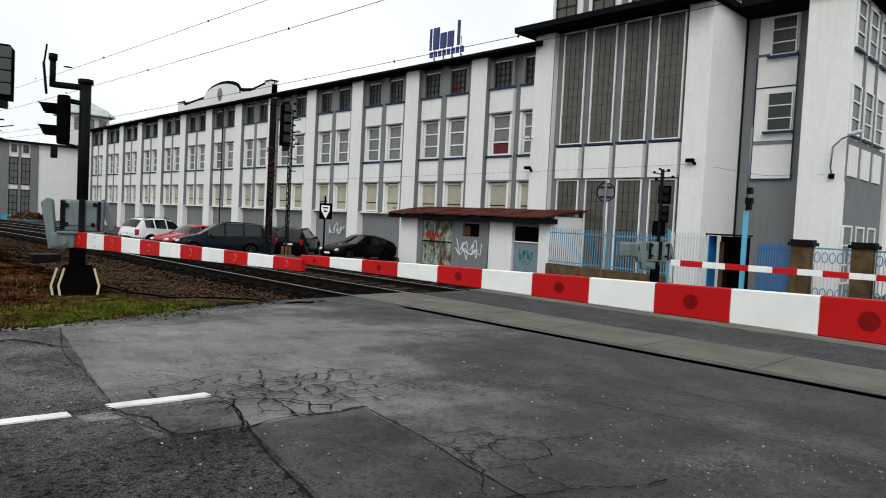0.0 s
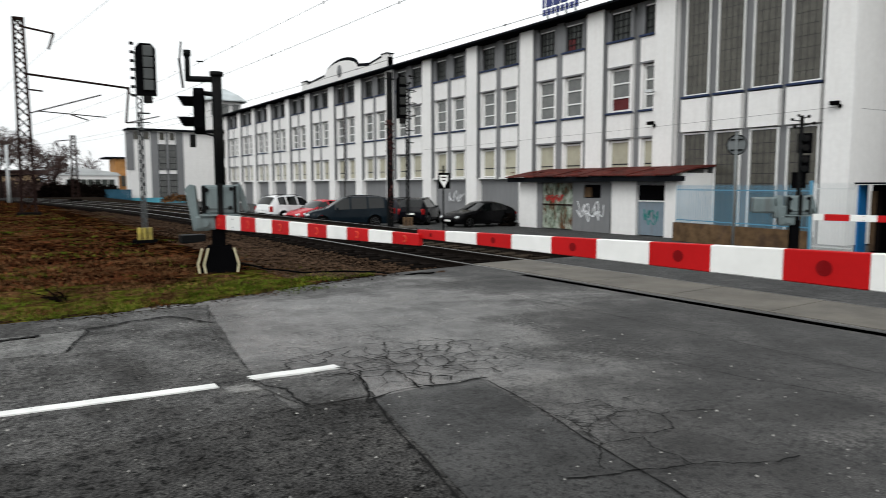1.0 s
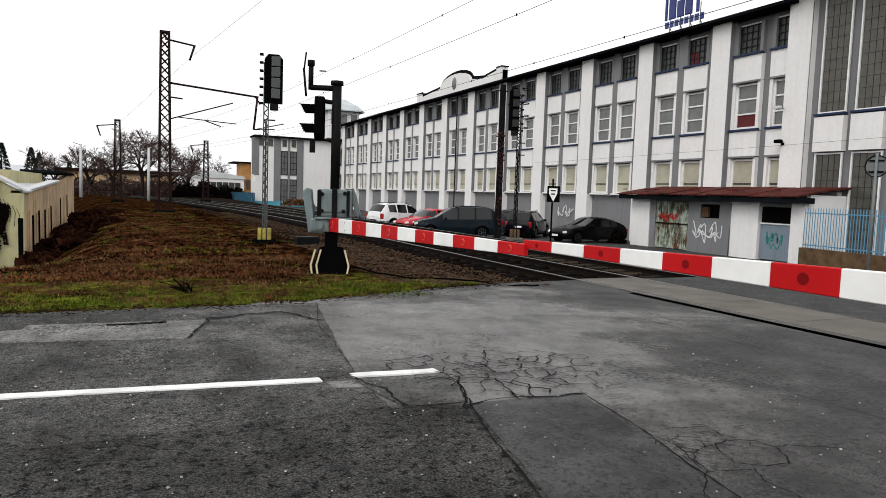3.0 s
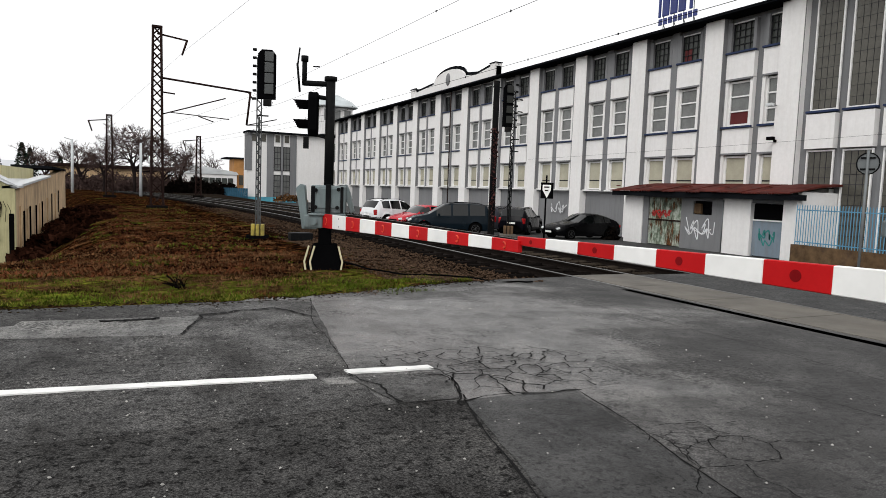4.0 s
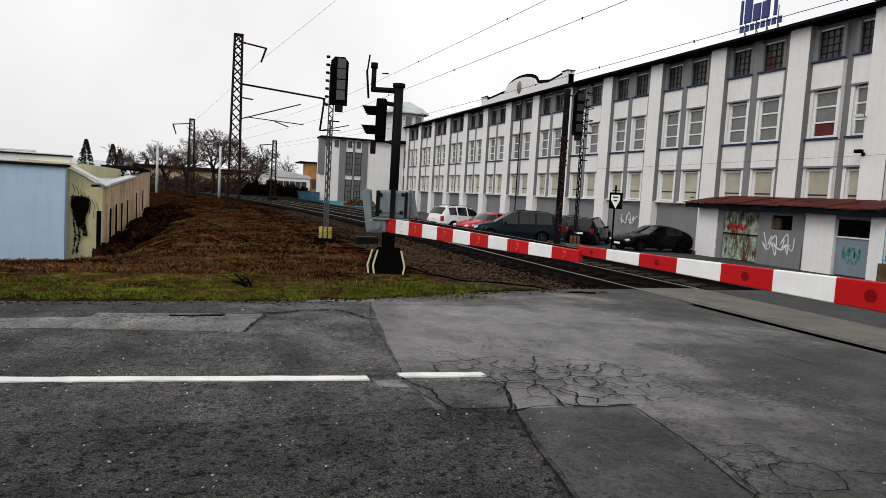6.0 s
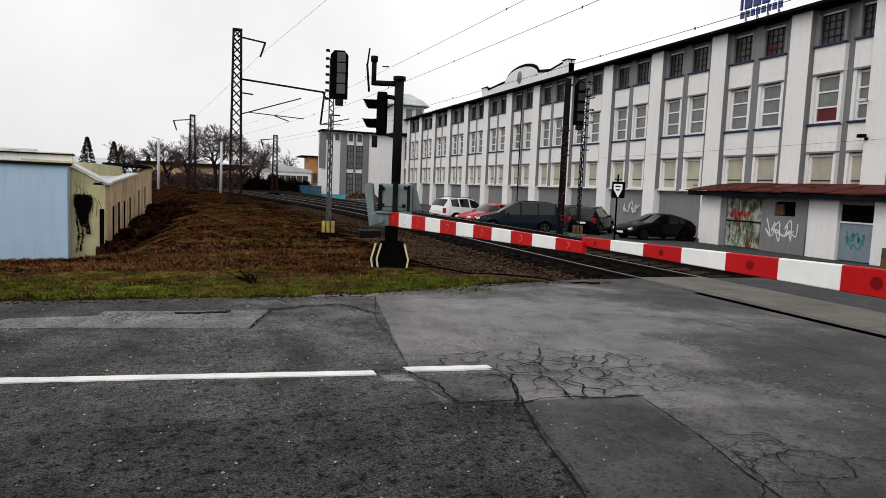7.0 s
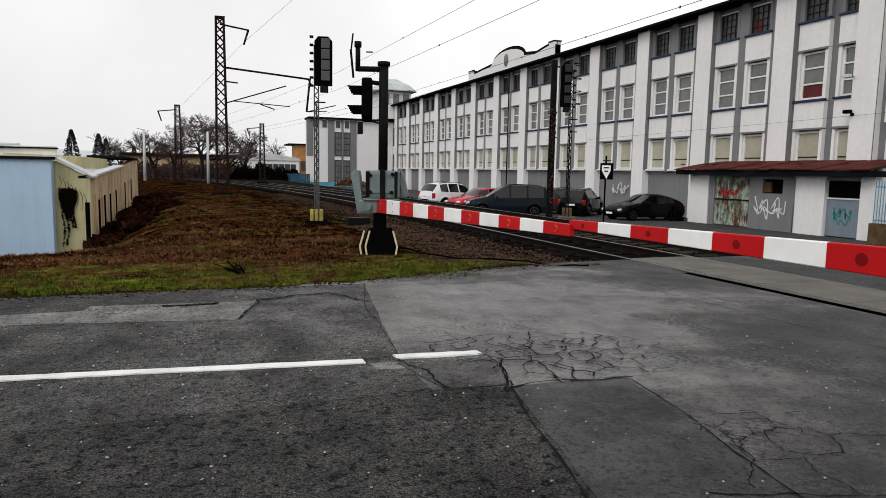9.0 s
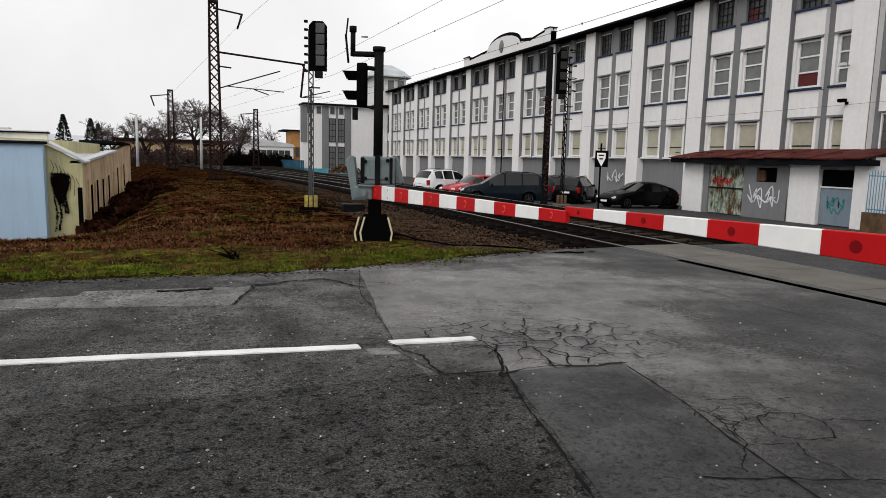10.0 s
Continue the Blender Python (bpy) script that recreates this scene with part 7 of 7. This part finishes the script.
rowh = thing("old_row_house", "low ochre row building with arched doors behind trees", "building", kind="structure")
boxpart("wall", (-1.0, 118, 1.4), (16, 6, 3.6), M_STAINWALL, rowh)
boxpart("roof", (-1.0, 118, 3.4), (17, 7, 0.5), M_RUST, rowh)
for i in range(7):
    boxpart("doorway", (-7.5 + 2.2 * i, 114.95, 0.9), (0.9, 0.1, 2.2), M_OLDGLASS, rowh)
paling_fence("fence", (10.0, 104, 0), (16.2, 97.5, 0), -0.9, 0.9, 0.3, M_DARKBLUEFENCE, "blue boarded fence by the far wing", 0, 0.28)


# ---- trees and hills ----
def bare_tree(name, pos, height, spread_, seed, label, levels=5):
    """A winter tree: tapered trunk, limbs and a crown of fine twigs."""
    r = random.Random(seed)
    t = thing(name, label, "tree", Matrix.Translation(pos), group="bare trees")
    wood, twig = bmesh.new(), bmesh.new()

    def grow(p, d, ln, rad, lv):
        q = p + d * ln
        bm_ = wood if lv < 3 else twig
        rod(bm_, p, q, max(rad, 0.022), max(rad * 0.65, 0.016), seg=6 if lv < 2 else 4 if lv < 3 else 3, caps=False)
        if lv >= levels:
            return
        for _ in range(r.choice((2, 3, 4)) if lv else 5):
            a = Vector((r.gauss(0, 1), r.gauss(0, 1), r.gauss(0.15, 0.6)))
            nd = (d + a * spread_).normalized()
            grow(q if r.random() < 0.6 else p.lerp(q, r.uniform(0.5, 0.95)), nd, ln * r.uniform(0.62, 0.82), rad * 0.6, lv + 1)
    grow(Vector((0, 0, -0.4)), Vector((0.02, 0, 1)), height * 0.27, height * 0.022, 0)
    part("trunk", wood, M_BARK, t)
    part("crown", twig, M_TWIG, t)
    return t


bare_tree("bare_tree", (1.9, 95.6, 0), 11.5, 0.62, 1, "large bare winter tree with a dense twig crown", 7)
bare_tree("bare_tree", (5.4, 100, 0), 8.6, 0.6, 2, "bare winter tree beside the line", 6)
bare_tree("bare_tree", (-1.6, 97, 0), 8.8, 0.6, 3, "bare winter tree beside the line", 6)
bare_tree("bare_tree", (8.2, 108, 0), 9.5, 0.6, 8, "bare winter tree in the thicket by the line", 6)
bare_tree("bare_tree", (-4.5, 104, 0), 9.0, 0.6, 9, "bare winter tree in the thicket by the line", 6)
bare_tree("bare_tree", (16.5, 138, 0), 9, 0.6, 4, "bare winter tree behind the warehouse", 5)
bare_tree("bare_tree", (-9.5, 115, 0), 8, 0.6, 5, "bare winter tree beyond the shed", 5)
bare_tree("bare_tree", (-14, 135, 0), 9, 0.6, 6, "bare winter tree beyond the shed", 5)
bare_tree("bare_tree", (-5.5, 125, 0), 8, 0.6, 7, "bare winter tree beyond the shed", 5)


def conifer(pos, h, seed):
    r = random.Random(seed)
    t = thing("conifer", "dark green conifer on the horizon", "tree", Matrix.Translation(pos), group="far conifers")
    bm = bmesh.new()
    rod(bm, (0, 0, -0.5), (0, 0, h * 0.95), h * 0.02, 0.02, 6)
    part("trunk", bm, M_BARK, t)
    verts, faces = [], []
    for _ in range(900):
        f = r.random() ** 0.7
        z = h * (0.12 + 0.88 * f)
        rad = h * 0.24 * (1 - f) ** 0.9 * r.uniform(0.3, 1.1) + 0.05
        a = r.uniform(0, 6.283)
        s = h * 0.035
        c = Vector((rad * math.cos(a), rad * math.sin(a), z - rad * 0.3))
        b = len(verts)
        verts += [tuple(c), tuple(c + Vector((r.uniform(-s, s), r.uniform(-s, s), -s))), tuple(c + Vector((s * math.cos(a), s * math.sin(a), -s * 0.6)))]
        faces.append((b, b + 1, b + 2))
    part("crown", sheet("crown", verts, faces, M_FIR), None, t)


for i, (x, y, h) in enumerate(((-21, 150, 9.5), (-16.5, 152, 9), (-15.0, 150, 8), (-41, 148, 12), (-44, 150, 10), (-27, 160, 6), (-11, 165, 7))):
    conifer((x, y, -1.0), h, 20 + i)

rng = random.Random(8)


def bush(name, pos, size, n, mat, label, seed):
    r = random.Random(seed)
    verts, faces = [], []
    for _ in range(n):
        d = Vector((r.gauss(0, 1), r.gauss(0, 1), abs(r.gauss(0, 1)))).normalized() * r.uniform(0.35, 1.0) ** 0.6
        c = Vector((d.x * size[0], d.y * size[1], d.z * size[2] * (0.7 + 0.3 * noise.noise((d.x * 3, d.y * 3, seed)))))
        s = r.uniform(0.06, 0.2)
        a = Vector((r.uniform(-1, 1), r.uniform(-1, 1), r.uniform(-1, 1))) * s
        b2 = Vector((r.uniform(-1, 1), r.uniform(-1, 1), r.uniform(-1, 1))) * s
        b = len(verts)
        verts += [tuple(c - a), tuple(c + b2), tuple(c + a), tuple(c - b2)]
        faces.append((b, b + 1, b + 2, b + 3))
    ob = new(name, sheet(name, verts, faces, mat))
    ob.matrix_basis = Matrix.Translation(pos)
    return tagged(ob, label, "bush", kind="stuff")


for i, (x, y, s) in enumerate(((7.4, 100, 1.9), (10.0, 100.5, 2.2), (12.2, 101, 1.9), (14.2, 101.5, 1.7))):
    bush("bush", (x, y, -0.3), (s, 1.6, s * 1.5), 3400, M_IVY, "dense dark leafless bushes beside the line", 30 + i)
for i, (x, y, s) in enumerate(((-3.5, 104, 3.4), (1.5, 106, 3.0), (5.5, 110, 3.2), (-8.5, 108, 3.4), (9.5, 116, 3.0), (-14.0, 116, 3.6))):
    bush("bush", (x, y, -0.3), (s, 1.5, s * 0.85), 2600, M_TWIG, "tangled bare brown shrubs along the line", 60 + i)
# heaps added for darkness: the hollow's shade is put into their colour
M_BRAMBLE = surface("dead_red_brown_bramble", (0.026, 0.010, 0.006), 0.9, var=0.9, big=1.2, fine=8, bumps=0, spec=0.0)
for i, (x, y, s) in enumerate(((-1.9, 29.5, 1.1), (-1.5, 33.0, 1.2), (-1.9, 37.0, 1.0), (-1.2, 27.2, 0.9), (-0.6, 31.0, 0.9), (-2.0, 25.2, 0.9), (-2.3, 41.0, 1.0), (-1.0, 35.5, 1.2), (-0.9, 40.0, 1.2), (-1.8, 45.0, 1.2))):
    bush("bramble", (x, y, level(x, y) - 0.05), (s, 2.4, 0.36), 2400, M_BRAMBLE, "low dark dead brambles added to deepen the shade in the hollow beside the shed", 80 + i)
for i, (x, y, s) in enumerate(((3.5, 112, 4.6), (-1.0, 113, 4.2), (7.5, 114, 4.4), (-6.0, 112, 4.0))):
    bush("bush", (x, y, -0.3), (s * 0.8, 1.6, s), 2600, M_TWIG, "tall leafless thicket behind the line", 90 + i)
weed_rng, bm = random.Random(140), bmesh.new()
for _ in range(30):
    foot = Vector((weed_rng.gauss(0, 0.05), weed_rng.gauss(0, 0.04), 0))
    tip = foot + Vector((weed_rng.gauss(-0.08, 0.12), weed_rng.gauss(0, 0.09), weed_rng.uniform(0.04, 0.20)))
    tube(bm, [foot, foot.lerp(tip, 0.5) + Vector((0, 0, 0.03)), tip], 0.006, 4)
weed = new("weed", finish("weed", bm, M_IVY))
weed.matrix_basis = Matrix.Translation((0.95, 10.75, level(0.95, 10.75) - 0.01))
tagged(weed, "small dark dead twiggy weed on the grass verge", "weed")
bush("bush", (21.0, 92, -0.6), (2.4, 1.2, 1.3), 900, M_DRYGRASS, "yellow-brown dry shrubs at the foot of the factory", 41)
bush("bush", (25.9, 31.8, -0.9), (0.5, 0.5, 1.1), 260, M_IVY, "dark dry weeds beside the hut", 42)

verts, faces = [], []
for i in range(81):
    a = radians(-75 + 150 * i / 80)
    x, y = 1500 * math.sin(a), 1500 * math.cos(a)
    h = 30 + 18 * noise.noise((i * 0.11, 0, 0)) + 8 * noise.noise((i * 0.5, 3, 0)) - 20 * smoothstep((i - 40) / 20)
    verts += [(x, y, -20), (x, y, h), (x * 1.3, y * 1.3, h * 1.05)]
for i in range(80):
    b = 3 * i
    faces += [(b, b + 3, b + 4, b + 1), (b + 1, b + 4, b + 5, b + 2)]
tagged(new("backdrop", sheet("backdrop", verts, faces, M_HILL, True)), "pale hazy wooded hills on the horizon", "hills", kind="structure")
